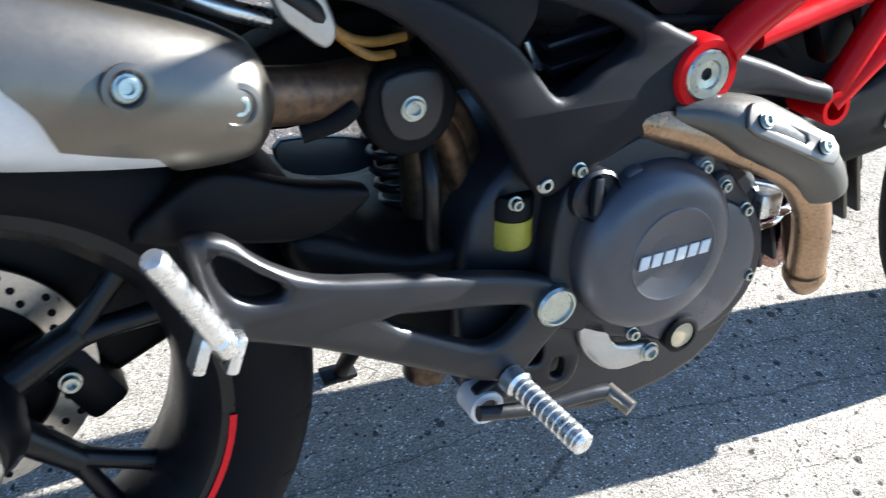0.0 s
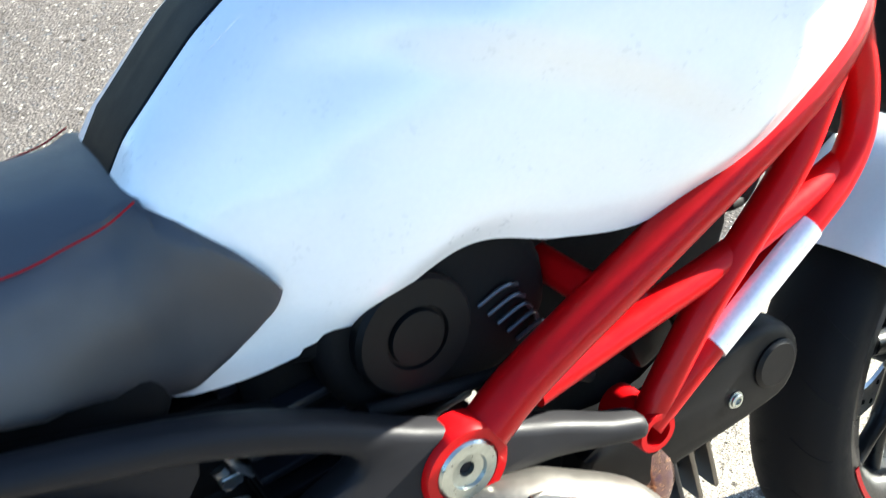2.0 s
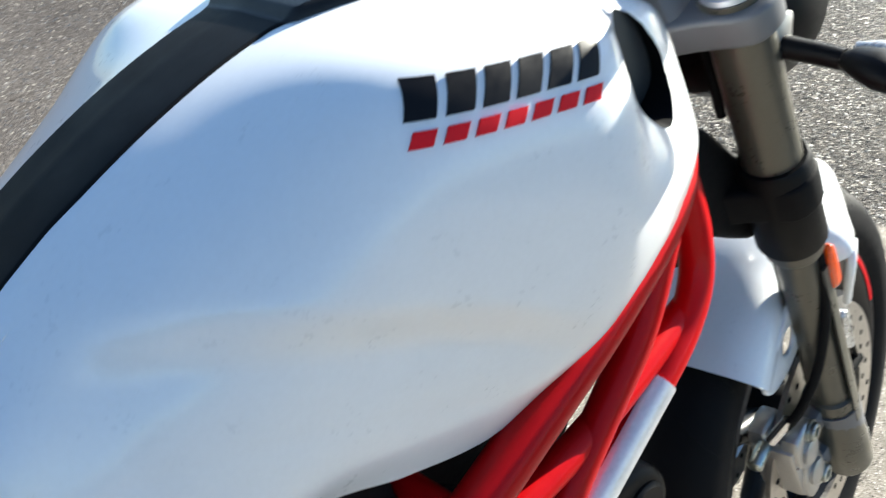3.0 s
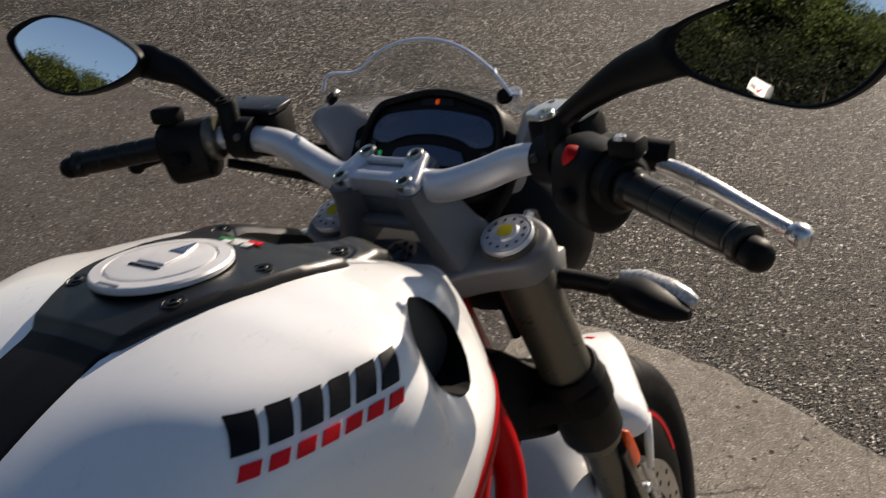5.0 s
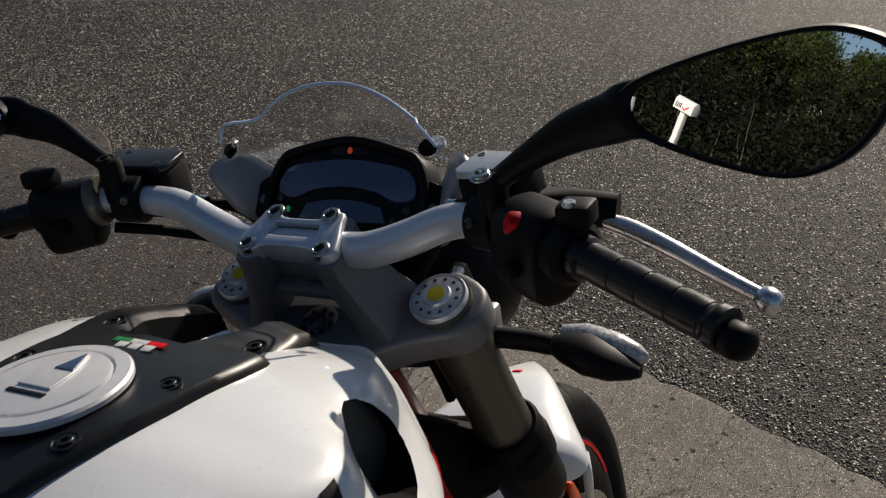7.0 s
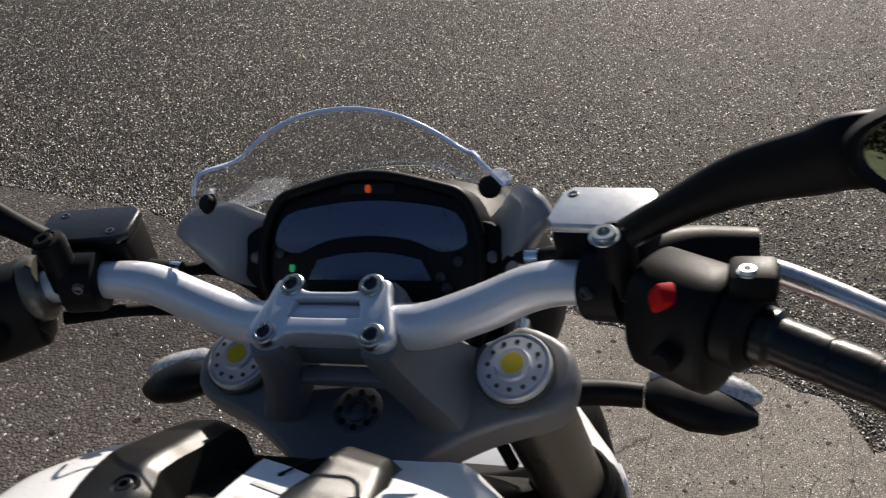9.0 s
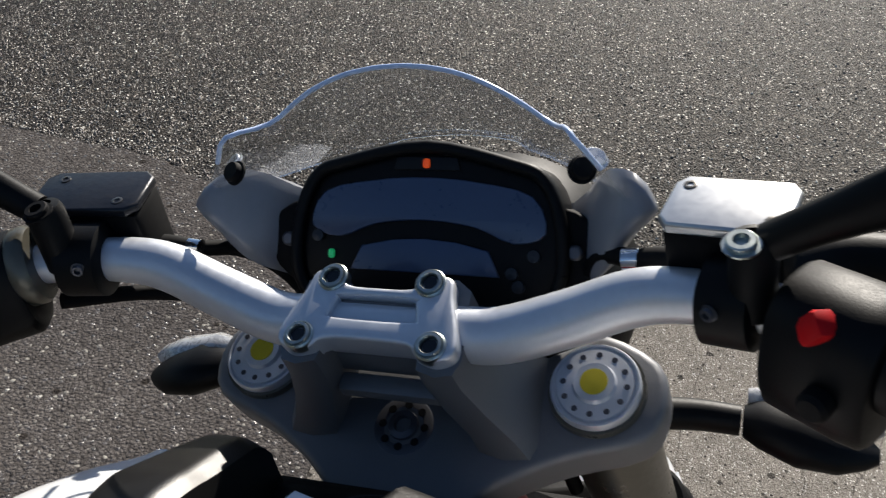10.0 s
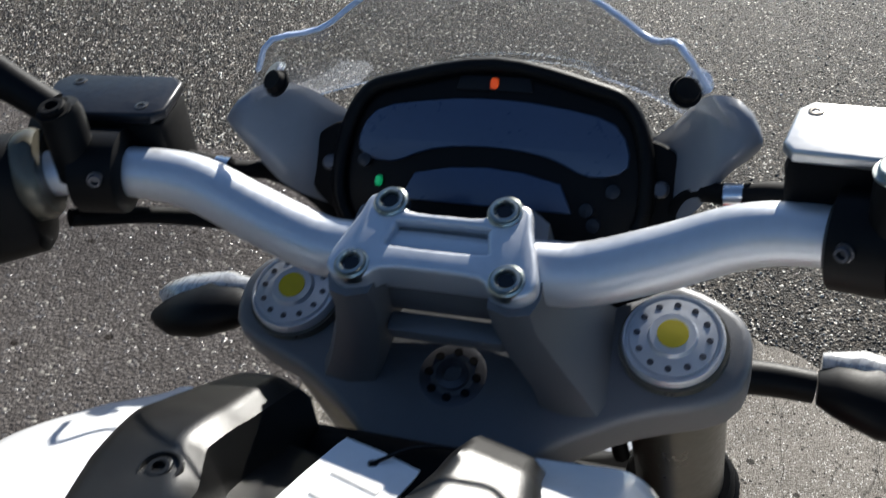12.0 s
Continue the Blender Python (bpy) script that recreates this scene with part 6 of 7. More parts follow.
    lever = thing("brake_lever" if s < 0 else "clutch_lever", tube("lever", lv, [.0062, .0070, .0066, .0058, .0054], ALLOY if s < 0 else BLACK, 14), perch, "polished alloy hand lever" if s < 0 else "black hand lever")
    thing("lever_ball", lathe("lever_ball", [(.004, -.0090), (.0066, -.0070), (.0084, -.0035), (.0090, 0), (.0084, .0035), (.0066, .0070), (.0035, .0088), (0, .0092)], lv[-1], np.array(lv[-1]) - np.array(lv[-2]), ALLOY if s < 0 else BLACK, 16), perch)
    thing("banjo", lathe("banjo", [(.0055, -.004), (.0055, .004), (.0035, .006)], (rx + .010, s * (ry - .050), rz - .016), (0, s, .1), CHROME, 14), perch, "bright hose union")
    thing("hose_stub", tube("hose_stub", [(rx + .010, s * (ry - .046), rz - .016), (rx + .008, s * (ry - .036), rz - .014), (rx + .004, s * (ry - .022), rz - .012)], [.0055, .0065, .0075], MATT, 12), perch)
    thing("brake_line", tube("brake_line", [(rx + .012, s * (ry - .046), rz - .018), (rx + .03, s * (ry - .07), rz - .03), (1.19, s * .085, .955), (1.18, s * .06, .90), (1.20, s * .07, .80)], .005, MATT, 8), perch)
thing("cable", tube("cable", [(1.12, .20, .985), (1.16, .17, .965), (1.175, .12, .950), (1.17, .06, .92)], .005, MATT, 8), bar)

# --- mirrors
def mirror(s, head, normal, out):
    """A teardrop mirror: its middle, the way the glass faces, and the glass's outline (outwards, up)."""
    n = np.array(normal) / np.linalg.norm(normal)
    eo = np.array((0, s, 0.0))
    eo -= n * (eo @ n)
    eo /= np.linalg.norm(eo)
    eu = np.cross(n, eo) * -s
    eu = eu if eu[2] > 0 else -eu
    head = np.array(head)

    def at(a, b, d):
        return head + a * eo + b * eu - d * n

    ring = spline([(*p, 0) for p in out], 6, True)
    cx, cy = np.mean([p[0] for p in out]), np.mean([p[1] for p in out])
    sh2 = []
    for k, d in ((.98, .001), (1.02, -.004), (1.075, -.004), (1.10, .002), (1.08, .012), (.92, .024), (.55, .032), (.1, .034)):
        sh2.append([at(cx + (p[0] - cx) * k, cy + (p[1] - cy) * k, d) for p in ring])
    mo = thing("mirror", loft("mirror_housing", sh2, BLACK, False, True, 50), bike, "black teardrop rear-view mirror")
    verts, faces, nr, m = [at(cx, cy, -.0022)], [], 10, len(ring)
    for r in range(1, nr + 1):
        k = r / nr
        for p in ring:
            a, b = (p[0] - cx) * k, (p[1] - cy) * k
            verts.append(at(cx + a, cy + b, -.0022 + (a * a + b * b) / 2.2))
    for j in range(m):
        faces.append((0, 1 + j, 1 + (j + 1) % m))
        for r in range(nr - 1):
            q = 1 + r * m
            faces.append((q + j, q + m + j, q + m + (j + 1) % m, q + (j + 1) % m))
    thing("mirror_glass", mesh_of("mirror_glass", verts, faces, MIRROR, 80), mo, "convex mirror glass")
    base = np.array((1.122, s * .190, 1.046))
    e = at(min(p[0] for p in out) - .002, cy - .004, .014)
    mid = base + (e - base) * .55 + np.array((.002, 0, .006))
    st = spline([(*base, .0085, .0085), (*(base + (e - base) * .22 + np.array((0, 0, .004))), .0095, .008), (*mid, .0135, .008), (*(base + (e - base) * .85 + np.array((0, 0, .002))), .0160, .008), (*e, .0175, .008), (*at(min(p[0] for p in out) + .03, cy - .003, .018), .0165, .006)], 7)
    rg = []
    for i, p in enumerate(st):
        d = st[min(i + 1, len(st) - 1)][:3] - st[max(i - 1, 0)][:3]
        d = d / np.linalg.norm(d)
        sx = np.cross(d, n)
        sx /= np.linalg.norm(sx)
        ux = np.cross(sx, d)
        rg.append([p[:3] + p[3] * math.cos(q) * sx + p[4] * math.sin(q) * ux for q in np.linspace(0, 2 * math.pi, 16, endpoint=False)])
    thing("mirror_stem", loft("mirror_stem", rg, BLACK, True, True, 50), mo)
    thing("stem_base", lathe("stem_base", [(.0105, -.03), (.0105, .004), (.009, .008), (.0050, .009), (.0045, .005)], (1.120, s * .184, 1.042), (0, 0, 1), BLACK, 20), mo)
    bolt(mo, (1.112, s * .180, 1.050), (-.2, 0, 1), .0065, .004, ZINC if s < 0 else MATT)


mirror(-1, (1.076, -.384, 1.118), (-.965, .05, .185), [(-.085, -.008), (-.075, .006), (-.030, .022), (.016, .031), (.043, .026), (.054, .016), (.053, .003), (.044, -.017), (.030, -.032), (.012, -.0405), (-.008, -.0410), (-.040, -.0340), (-.073, -.022)])
mirror(1, (1.076, .384, 1.090), (-.93, -.30, .286), [(-.101, .012), (-.073, .032), (-.027, .048), (.012, .051), (.045, .039), (.054, .024), (.028, -.005), (.005, -.021), (-.034, -.023), (-.080, -.008)])

# --- instruments, screen, headlamp
IN = Matrix.Translation((1.204, -.0025, .989)) @ pose(0, 0, 0, 0, 32, 0)      # local -x to the rider, y left, z up along the face


def face_plate(name, outline, d0, d1, material, bevel, curve=3):
    """outline in (left, up) on the instrument's face; d: depth towards the rider."""
    me = plate(name, outline, d0, d1, material, bevel, curve=curve)
    me.transform(Matrix(((0, 1, 0, 0), (1, 0, 0, 0), (0, 0, 1, 0), (0, 0, 0, 1))))
    me.transform(IN)
    finish(me, 35)
    return me


clus = [(-.082, -.020), (-.080, .010), (-.070, .032), (-.052, .040), (0, .050), (.052, .040), (.070, .032), (.080, .010), (.082, -.020), (.072, -.040), (.045, -.050), (0, -.053), (-.045, -.050), (-.072, -.040)]
cluster = thing("instrument_panel", face_plate("instrument_panel", clus, -.012, .020, BLACK, .008), bike, "black instrument panel with two dark displays")
thing("upper_display", face_plate("upper_display", [(-.070, .002), (-.062, .022), (-.030, .029), (0, .031), (.030, .029), (.062, .022), (.070, .002), (.052, -.004), (.030, .004), (0, .007), (-.030, .004), (-.052, -.004)], -.0142, -.0118, LCD, .0008), cluster, "upper dark blue display")
thing("lower_display", face_plate("lower_display", [(-.045, -.0225), (-.038, -.0085), (-.019, -.0045), (0, -.0032), (.019, -.0045), (.038, -.0085), (.045, -.0225)], -.0142, -.0118, LCD, .0008, 1), cluster, "lower dark blue display")
thing("warning_lamp", face_plate("warning_lamp", [(-.0017, .0365), (.0017, .0365), (.0017, .0410), (-.0017, .0410)], -.0145, -.0118, LAMP_ORANGE, .0006), cluster, "lit orange warning lamp")
thing("neutral_lamp", face_plate("neutral_lamp", [(.056, -.0165), (.059, -.0165), (.059, -.012), (.056, -.012)], -.0142, -.0118, LAMP_GREEN, .0006), cluster, "lit green neutral lamp")
thing("lamp_window", face_plate("lamp_window", [(-.020, .035), (.020, .035), (.018, .0425), (-.018, .0425)], -.0132, -.0118, DECALBLACK, .0005, 1), cluster)
for y, z in ((-.052, -.020), (-.064, -.010), (.066, -.004), (-.056, -.027)):
    thing("button", lathe("button", [(.0035, 0), (.0035, .003), (0, .0036)], IN @ Vector((-.012, y, z)), IN.to_3x3() @ Vector((-1, 0, 0)), CASEDARK, 14), cluster)
rim_ring = [IN @ Vector((-.0135, y * .97, z * .96)) for y, z, _ in spline([(*p, 0) for p in clus], 4, True)]
thing("bezel", tube("bezel", [tuple(p) for p in rim_ring] + [tuple(rim_ring[0])], .004, BLACK, 8, 1), cluster)
# nose fairing ears and screen
ear_y = [.070, .080, .090, .100, .108, .116, .124, .130, .134, .136]
ear_top = [.018, .020, .0235, .029, .030, .0275, .0235, .019, .013, .008]
ear_low = [-.036, -.033, -.030, -.0265, -.022, -.014, -.0065, -.002, .002, .005]
ear_off = [.008, .004, -.006, -.020, -.028, -.033, -.035, -.0345, -.033, -.031]
for s in (-1, 1):
    er, lift = [], .011 if s < 0 else .004                   # the screen sits a little higher on the right
    for y in np.concatenate([np.linspace(.070, .130, 22), np.linspace(.1315, .136, 6)]):
        t0, b0, o0 = (float(np.interp(y, ear_y, c)) for c in (ear_top, ear_low, ear_off))
        thick = .030 if y < .12 else .030 - (y - .12) * 1.5
        face_ = [(o0 + .006 * (2 * v - 1) ** 4, t0 + (b0 - t0) * v) for v in np.linspace(0, 1, 11)]
        back_ = [(o0 + thick, t0 - .003 + (b0 - t0 + .006) * v) for v in np.linspace(1, 0, 6)]
        out_ = max(0, y - .078) / .06
        er.append([IN @ Vector((a, s * (y - (.006 * out_ if s < 0 else -.003 * out_)), b + lift * min(1, 1.4 * out_))) for a, b in face_ + back_])
    ear = thing("fairing_ear", loft("fairing_ear", er, EARGREY, True, True, 50), bike, "grey painted ear of the headlamp fairing")
    thing("ear_cover", face_plate("ear_cover", [(s * y, z) for y, z in [(.076, .013), (.090, .012), (.098, .002), (.098, -.015), (.090, -.026), (.076, -.030)]], -.011, .0075, MATT, .002), ear, "black cover beside the display")
    thing("cover_button", lathe("cover_button", [(.0042, 0), (.0042, .0025), (.003, .0035), (0, .0036)], IN @ Vector((-.011, s * .086, -.007)), IN.to_3x3() @ Vector((-1, 0, 0)), CASE, 16), ear)
    sx, sy, sz = (1.182, -.0985, 1.044) if s < 0 else (1.185, .1025, 1.0355)
    bolt(ear, (sx, sy, sz), (-.6, s * .3, .7), .0058, .0055, MATT, "screen_bolt", False, "black rubber screen bolt")
    bolt(ear, (sx + .008, sy + s * .005, sz + .002), (-.3, s * .5, .8), .0055, .003, ALLOY, "bolt_washer", False)

top_y = [0, .015, .030, .042, .054, .066, .076, .082, .087, .092, .097, .102, .108, .114, .118]
top_h = [1.0895, 1.0888, 1.0865, 1.0828, 1.0775, 1.0700, 1.0625, 1.0600, 1.0605, 1.0625, 1.0625, 1.0575, 1.0470, 1.0380, 1.0330]


def screen_top(y):
    """The height of the screen's upper edge; its right shoulder stands a little higher."""
    return float(np.interp(abs(y), top_y, top_h)) + (.0065 * math.exp(-((abs(y) - .097) / .011) ** 2) if y < 0 else 0)


def screen_at(y, z, th):
    """A place on the screen: a curved sheet with a soft fold below each shoulder."""
    fold = (abs(y) - (.043 + .95 * (z - 1.020))) / .012
    fold = min(1, max(0, fold))
    fold = fold * fold * (3 - 2 * fold)
    return (1.272 - .074 * (abs(y) / .118) ** 2 - .90 * (z - 1.02) - th - .005 * fold, y, z)


rows_, cols_ = 17, 61
sv2 = []
for th in (0, .003):
    for i in range(rows_):
        for j in range(cols_):
            y = .118 * math.sin(math.pi / 2 * (-1 + 2 * j / (cols_ - 1)))
            zt = screen_top(y)
            sv2.append(screen_at(y, 1.014 + (zt - 1.014) * i / (rows_ - 1), th))
sf2, half_n = [], rows_ * cols_
for i in range(rows_ - 1):
    for j in range(cols_ - 1):
        q = i * cols_ + j
        sf2 += [(q, q + 1, q + cols_ + 1, q + cols_), (half_n + q, half_n + q + cols_, half_n + q + cols_ + 1, half_n + q + 1)]
rim_ix = list(range(cols_)) + [i * cols_ + cols_ - 1 for i in range(1, rows_)] + [(rows_ - 1) * cols_ + j for j in range(cols_ - 2, -1, -1)] + [i * cols_ for i in range(rows_ - 2, 0, -1)]
for u, v in zip(rim_ix, rim_ix[1:] + rim_ix[:1]):
    sf2.append((u, u + half_n, v + half_n, v))
screen = thing("windscreen", mesh_of("windscreen", sv2, sf2, SCREEN, 50), bike, "small clear acrylic fly screen")
rim_pts = [screen_at(y, screen_top(y), .0015) for y in np.linspace(-.109, .109, 90)]
screen.visible_shadow = False
thing("screen_edge", tube("screen_edge", rim_pts, .0014, SCREENEDGE, 10, 1), screen, "thick bluish edge of the acrylic")
lamp = thing("headlamp", lathe("headlamp", [(.06, -.05), (.085, -.03), (.095, 0), (.095, .05), (.088, .065), (.0, .085)], (1.280, 0, .880), (1, 0, -.12), BLACK, 40), bike, "round headlamp in a black shell")
thing("lamp_glass", lathe("lamp_glass", [(.087, .064), (.070, .076), (.04, .084), (0, .087)], (1.280, 0, .880), (1, 0, -.12), LENSCLEAR, 40), lamp)
for s in (-1, 1):
    thing("lamp_bracket", box("lamp_bracket", (1.225, s * .085, .87), (.05, .014, .10), BLACK, .004, pose(0, 0, 0, 0, -24, 0)), lamp)
# indicators
for s in (-1, 1):
    st = [(1.205, s * .120, .868), (1.212, s * .145, .864), (1.214, s * .170, .861)]
    ind = thing("indicator", tube("indicator", st, [.010, .0095, .009], BLACK, 14), bike, "black turn indicator on a short stalk")
    hd = []
    for t, w, h, lift in ((0, .009, .008, 0), (.12, .014, .012, .001), (.4, .020, .016, .001), (.7, .018, .013, -.001), (.9, .010, .008, -.003), (1, .004, .004, -.004)):
        y = .172 + .074 * t
        hd.append([(1.214 - .004 * t + w * 1.2 * math.cos(q), s * y, .861 + lift - .009 * t + h * math.sin(q)) for q in np.linspace(0, 2 * math.pi, 20, endpoint=False)])
    thing("indicator_body", loft("indicator_body", hd, BLACK, True, True, 45), ind)
    ln = []
    for t, w, h in ((.02, .006, .009), (.30, .0135, .0150), (.7, .0135, .0130), (.92, .008, .0085), (1.03, .002, .003)):
        y = .172 + .074 * t
        ln.append([(1.228 - .004 * t + w * 1.1 * math.cos(q), s * y, .864 - .009 * t + h * math.sin(q)) for q in np.linspace(0, 2 * math.pi, 18, endpoint=False)])
    thing("indicator_lens", loft("indicator_lens", ln, LENSCLEAR, True, True, 45), ind, "clear indicator lens")
    thing("indicator_mount", box("indicator_mount", (1.206, s * .118, .880), (.026, .012, .03), CALIPER, .004), ind)

# --- front mudguard
def on_wheel(a, r, y):
    """A place round the front axle: degrees from straight ahead, distance and side."""
    return (FC[0] + r * math.cos(radians(a)), y, FC[2] + r * math.sin(radians(a)))


fend = []
guard_a = [67, 69, 72, 76, 82, 88, 95, 100, 103, 107, 112, 117, 124, 139]
guard_w = [.002, .012, .028, .046, .067, .087, .107, .117, .114, .090, .072, .073, .086, .094]
for a in np.linspace(67, 139, 60):
    w, row, back2 = float(np.interp(a, guard_a, guard_w)), [], []
    fall = .050 * min(1, w / .09) ** 1.5
    for v in np.linspace(-1, 1, 23):
        y = w * math.sin(v * 1.5708)
        rr2 = .330 - fall * (1 - math.cos(v * 1.5708)) ** 1.4
        row.append(on_wheel(a, rr2, y))
        back2.append(on_wheel(a, rr2 - .004, y * .96))
    fend.append(row + back2[::-1])
guard_me = [loft("mudguard", fend, WHITE, True, True, 50)]
for s in (-1, 1):
    flank = [on_wheel(*q, 0)[::2] for q in ((117, .300), (124, .292), (132, .288), (139, .282), (139, .258), (134, .240), (127, .232), (119, .240))]
    ring = [on_wheel(126 + 3.6 * math.cos(q), .264 + .016 * math.sin(q), 0)[::2] for q in np.linspace(0, 2 * math.pi, 9)[:-1]]
    guard_me.append(plate("m", flank, s * .086 - .003, s * .086 + .003, WHITE, .002, [ring]))
    guard_me.append(tube("m", [on_wheel(97, .284, s * .110), on_wheel(100.5, .277, s * .114), on_wheel(101.5, .258, s * .113), on_wheel(99, .228, s * .106), on_wheel(95, .195, s * .098)], [.0035, .0052, .0055, .0052, .0045], WHITE, 10))
mud = thing("front_mudguard", joined("front_mudguard", guard_me), bike, "white front mudguard with cut-outs")
thing("mudguard_mark", plate("mudguard_mark", [(1.520, .6250), (1.534, .6200), (1.530, .6224), (1.521, .6258)], -.005, .007, DECALRED, .0004, curve=1), mud, "small red mark")
for s in (-1, 1):
    bolt(mud, fk(.0, s * .128, -.43), (0, s, 0), .006, .006, ALLOY)
    thing("guard_strut", tube("guard_strut", [(1.440, s * .085, .50), (1.455, s * .088, .46), (1.462, s * .092, .42)], .006, ALLOY, 8), mud)

# the front wheel is turned a little to the left about the steering stem
STEER = Matrix.Translation(fk(-.032, 0, 0)) @ Matrix.Rotation(radians(7.5), 4, Vector(UP)) @ Matrix.Translation(-Vector(fk(-.032, 0, 0)))
for ob in (front, mud, *calipers):
    ob.matrix_basis = STEER @ ob.matrix_basis

# --- side stand
stand = thing("side_stand", tube("side_stand", [(.50, .11, .27), (.47, .20, .15), (.45, .255, .055)], [.014, .012, .011], BLACK, 12), bike, "black side stand")
thing("stand_foot", box("stand_foot", (.448, .258, .053), (.05, .03, .008), BLACK, .003, pose(0, 0, 0, 10.5, 0, 0)), stand)

# --- paper tag lying in the console's recess
tag_me = flat("tag", [(-.026, -.019), (.020, -.019), (.026, -.014), (.026, .014), (.020, .019), (-.026, .019), (-.029, .016), (-.029, -.016)], -.0006, .0006, PAPER, .0003, [[(.019, -.0025), (.0215, 0), (.019, .0025), (.0165, 0)]], 2)
tagob = new("paper_tag", tag_me)
tagob.matrix_basis = bike.matrix_basis @ pose(1.013, .006, .9470, 4, 8, -13)
tagged(tagob, "small white card tag lying on the black console", "tag")
for i in range(2):
    bar_me = flat("printed_line", [(-.010 + .014 * i, -.012), (-.007 + .014 * i, -.012), (-.007 + .014 * i, .010), (-.010 + .014 * i, .010)], .0007, .0010, DECALGREY, .0001, (), 1)
    thing("printed_line", bar_me, tagob, "faint grey printed bar")
thing("tag_string", tube("tag_string", [(.018, 0, .001), (.034, -.012, .004), (.046, -.03, .003)], .0008, DECALBLACK, 6), tagob)


# ---------------------------------------------------------------- behind the motorcycle: trees and a letter box
BARK = mat("grey_brown_bark", (0.10, 0.075, 0.055), 0.85, var=0.3, scale=6, fine=60, bump=0.5)
PALEBARK = mat("pale_sapling_bark", (0.070, 0.056, 0.040), 0.8, var=0.3, scale=12, fine=80, bump=0.3)
LEAF = mat("green_leaves", (0.012, 0.021, 0.004), 0.6, var=0.6, scale=0.5, fine=5, tint=(0.050, 0.068, 0.014), spec=0.2)
# the shade below the trees is put into this green, so it is near black
SHRUB = mat("shaded_shrub_leaves", (0.0025, 0.004, 0.0016), 0.7, var=0.6, scale=0.5, fine=5, tint=(0.010, 0.0135, 0.0045), spec=0.15)
VERGE = mat("rough_grass", (0.060, 0.075, 0.025), 0.9, var=0.4, scale=2, fine=40)


def leaves(name, p, small, large, rg, material):
    """Pointed leaves, one at each place, turned every way."""
    n = len(p)
    u, w = rg.normal(size=(n, 3)), rg.normal(size=(n, 3))
    u /= np.linalg.norm(u, axis=1)[:, None]
    w = np.cross(u, w)
    w /= np.linalg.norm(w, axis=1)[:, None] + 1e-6
    sz = rg.uniform(small, large, (n, 1))
    V = np.stack([p - u * sz, p + w * sz * .5, p + u * sz, p - w * sz * .5], 1)
    me = bpy.data.meshes.new(name)
    me.vertices.add(n * 4)
    me.vertices.foreach_set("co", V.reshape(-1))
    me.loops.add(n * 4)
    me.loops.foreach_set("vertex_index", np.arange(n * 4, dtype=np.int32))
    me.polygons.add(n)
    me.polygons.foreach_set("loop_start", np.arange(0, n * 4, 4, dtype=np.int32))
    me.update(calc_edges=True)
    me.materials.append(material)
    return me


def tree(height, spread, seed):
    rnd = random.Random(seed)
    t = new("tree")
    parts_, tips = [], []
    trunk = [(0, 0, 0), (rnd.uniform(-.1, .1), rnd.uniform(-.1, .1), height * .25), (rnd.uniform(-.25, .25), rnd.uniform(-.25, .25), height * .55), (rnd.uniform(-.4, .4), rnd.uniform(-.4, .4), height * .9)]
    r0 = height * .018
    parts_.append(tube("trunk", trunk, [r0, r0 * .8, r0 * .5, r0 * .15], BARK, 10, 5))
    tips.append(trunk[-1])
    for i in range(11):
        f = rnd.uniform(.28, .85)
        a = rnd.uniform(0, 6.28)
        z = height * f
        ln = spread * rnd.uniform(.6, 1.0) * (1.15 - .6 * f)
        b0 = np.array((trunk[2][0] * f, trunk[2][1] * f, z))
        b1 = b0 + np.array((math.cos(a) * ln * .5, math.sin(a) * ln * .5, height * .06))
        b2 = b0 + np.array((math.cos(a) * ln, math.sin(a) * ln, height * rnd.uniform(.08, .16)))
        parts_.append(tube("limb", [b0, b1, b2], [r0 * .4, r0 * .25, r0 * .06], BARK, 7, 4))
        tips += [b2, b1 + np.array((0, 0, height * .05))]
    wood = joined("trunk", parts_)
    rg = np.random.default_rng(seed)
    spots_ = []
    for tip in tips:
        cr = spread * rnd.uniform(.26, .46)
        d = rg.normal(size=(9, 3))
        cc = np.array(tip) + d / np.linalg.norm(d, axis=1)[:, None] * cr * rg.uniform(.3, 1, (9, 1)) * np.array((1, 1, .75))
        spots_.append(np.repeat(cc, 200, 0) + rg.normal(0, .21 * cr, (1800, 3)))
    crown = leaves("crown", np.concatenate(spots_), .03, .085, rg, LEAF)
    thing("trunk", wood, t)
    thing("crown", crown, t)
    return tagged(t, "broad leafy tree with dense green crown", "tree", "trees behind the motorcycle")


kinds = [tree(4.1, 2.5, 3), tree(4.9, 2.8, 8), tree(4.1, 2.3, 21)]
spots = [(-19.5, 5.4, 0, 10), (-16.5, 7.5, 1, 80), (-14.5, 10.5, 2, 200)]
for ob, (x, y, k_, a) in zip(kinds, spots):
    ob.matrix_basis = pose(x, y, -.02, 0, 0, a)
rnd = random.Random(5)
for x, y, k_ in ((-21.5, 2.6, 2), (-19.5, 8, 0), (-15, 13, 0), (-18, 10, 1), (-13.5, 8.6, 2), (-14.2, 9.4, 2), (-17, 16, 1), (-20, -1, 2), (-23, 1.5, 0), (-21, -5, 2), (-20, 13, 0), (-13, 16, 2), (-22, 7.5, 1), (-16, 19, 0), (-21, -10, 0)):
    copy_thing(kinds[k_], pose(x, y, -.02, 0, 0, rnd.uniform(0, 360)))
rg = np.random.default_rng(11)
cx_, cy_ = rg.uniform(-13.5, -8.6, 560), rg.uniform(-9, 18, 560)
hh_ = rg.uniform(.3, 2.4, 560) * np.where(cx_ < -9.5, 1.0, .5)
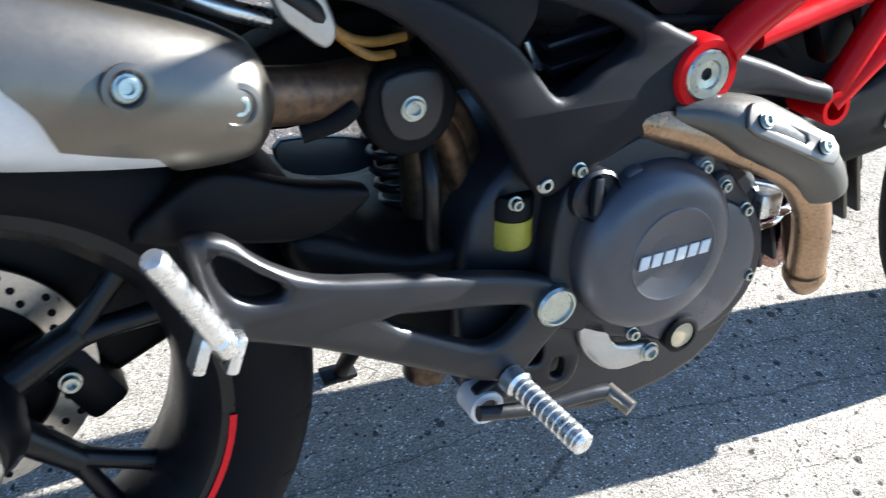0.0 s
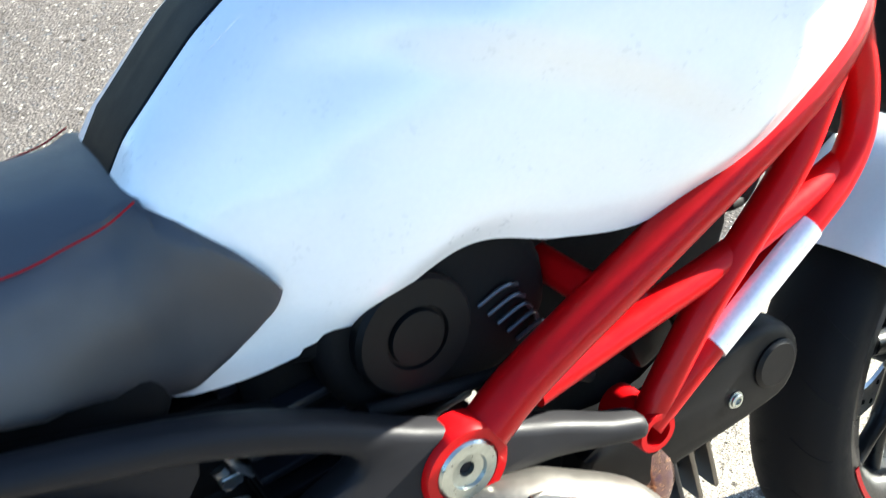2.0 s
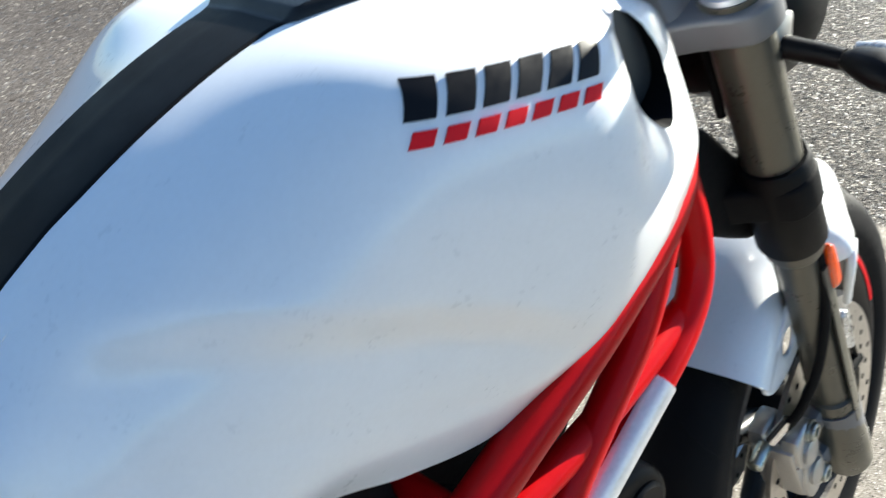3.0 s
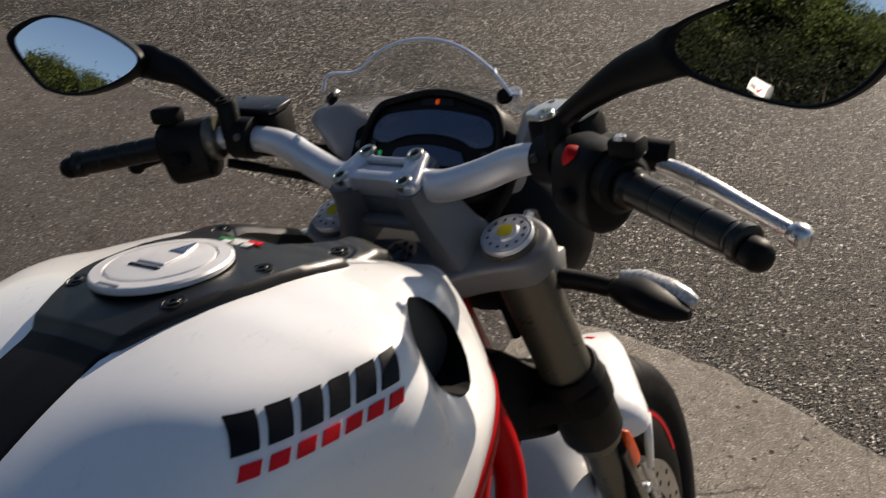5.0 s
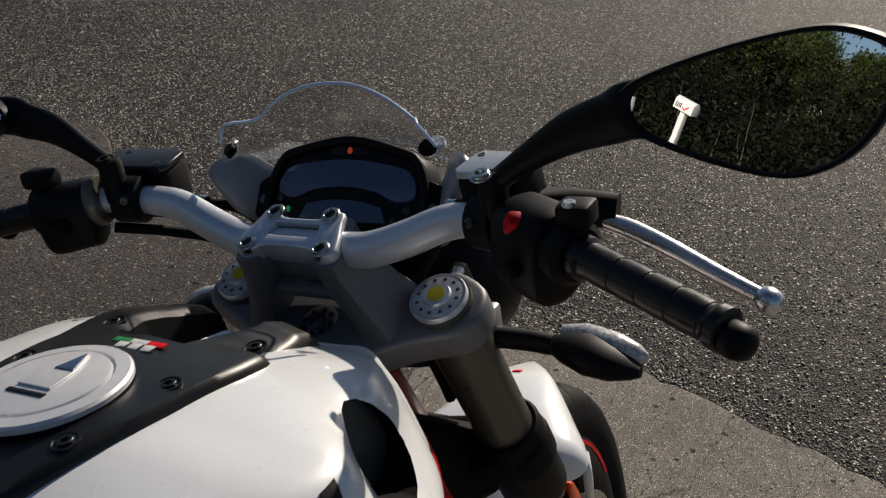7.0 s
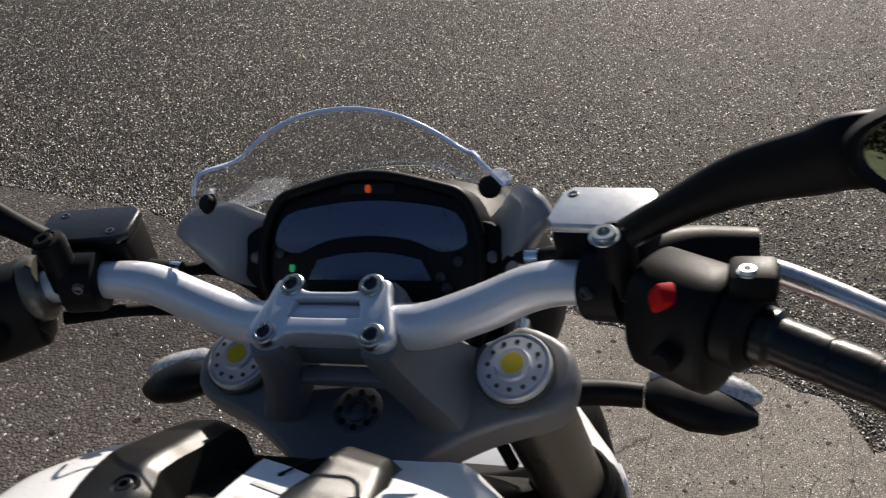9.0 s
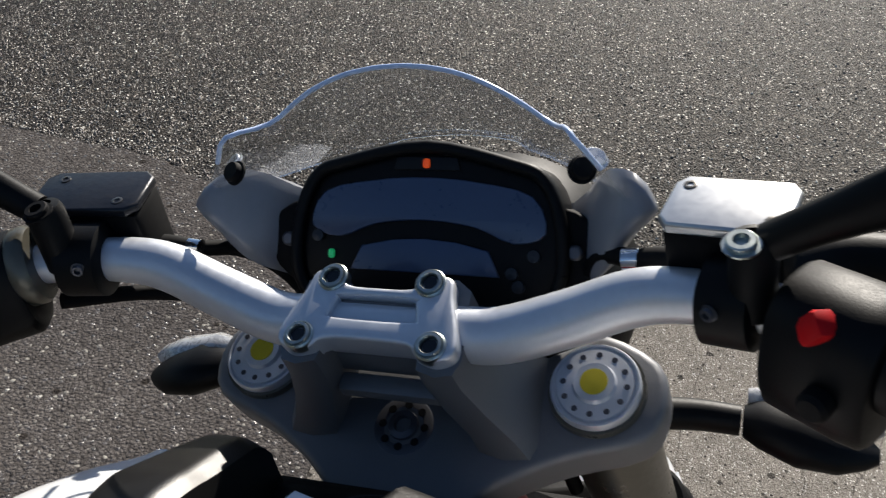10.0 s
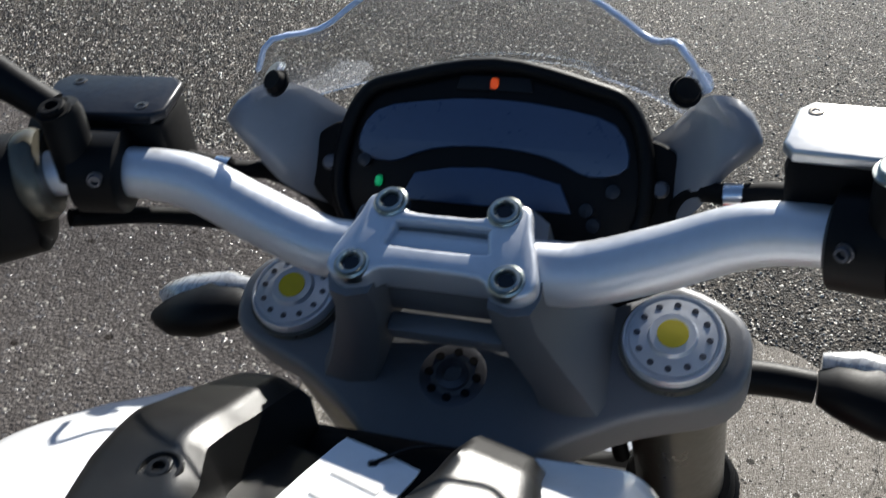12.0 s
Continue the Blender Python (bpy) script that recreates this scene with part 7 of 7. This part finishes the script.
at_ = np.stack([np.repeat(v, 300) for v in (cx_, cy_, hh_ * .5)], 1) + rg.normal(size=(560 * 300, 3)) * np.stack([np.full(560 * 300, .45), np.full(560 * 300, .45), np.repeat(hh_ * .4, 300)], 1)
at_[:, 2] = abs(at_[:, 2])
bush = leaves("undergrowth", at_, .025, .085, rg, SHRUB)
tagged(new("undergrowth", bush), "dense green undergrowth, coloured near black for the shade below the trees", "bushes", kind="stuff")
gv = [(-60, -40, -.008), (-6.0, -40, -.008), (-6.0, 60, -.008), (-60, 60, -.008)]
tagged(new("verge", mesh_of("verge", gv, [(0, 1, 2, 3)], VERGE, 0)), "rough grass verge under the trees", "verge", kind="structure")

post = thing("letter_box", box("post", (0, 0, .5), (.10, .10, 1.02), POSTWHITE, .008), None, "white letter box on a white timber post", "letter box")
ltr = [(-.09, 0), (.09, 0), (.09, .12), (.075, .16), (.04, .19), (0, .20), (-.04, .19), (-.075, .16), (-.09, .12)]
bx = plate("box_body", ltr, -.20, .20, POSTWHITE, .006, curve=1)
bx.transform(Matrix.Translation((0, 0, 1.02)))
thing("box_body", bx, post)
thing("red_mark", joined("red_mark", [box("r", (.0925, -.075, 1.085), (.004, .11, .022), DECALRED, .001, pose(0, 0, 0, -42, 0, 0)), box("r", (.0925, -.015, 1.070), (.004, .05, .022), DECALRED, .001, pose(0, 0, 0, 42, 0, 0))]), post, "red painted mark on the box side")
for i in range(4):
    thing("printed_bar", box("printed_bar", (.0925, .045 + .034 * i, 1.09), (.004, .018, .075), DECALBLACK, .001), post, "dark printed bar")
post.matrix_basis = pose(-5.9, 3.55, -.10, 11, 0, 12)

rnd = random.Random(17)
sapling = thing("sapling", tube("sapling", [(0, 0, 0), (.03, .02, .7), (.02, .06, 1.5), (.08, .10, 2.4)], [.022, .018, .013, .005], PALEBARK, 8, 4), None, "thin pale bare sapling in the undergrowth", "sapling", "saplings at the edge of the wood")
thing("twig", tube("twig", [(.02, .04, 1.1), (.05, .18, 1.5), (.04, .26, 1.9)], [.008, .006, .003], PALEBARK, 6, 3), sapling)
sapling.matrix_basis = pose(-8.3, 3.2, -1.1, 3, -4, 0)
for k_ in range(7):
    copy_thing(sapling, pose(rnd.uniform(-8.9, -8.0), 3.8 + 1.1 * k_ + rnd.uniform(-.3, .3), -.02 - rnd.uniform(.9, 1.7), rnd.uniform(-7, 7), rnd.uniform(-7, 7), rnd.uniform(0, 360)))

peg2 = thing("marker_post", box("marker_post", (0, 0, .45), (.09, .09, .92), POSTWHITE, .01), None, "short white timber marker post on the verge", "post")
peg2.matrix_basis = pose(-6.4, 4.7, -.01, 0, 0, 12)
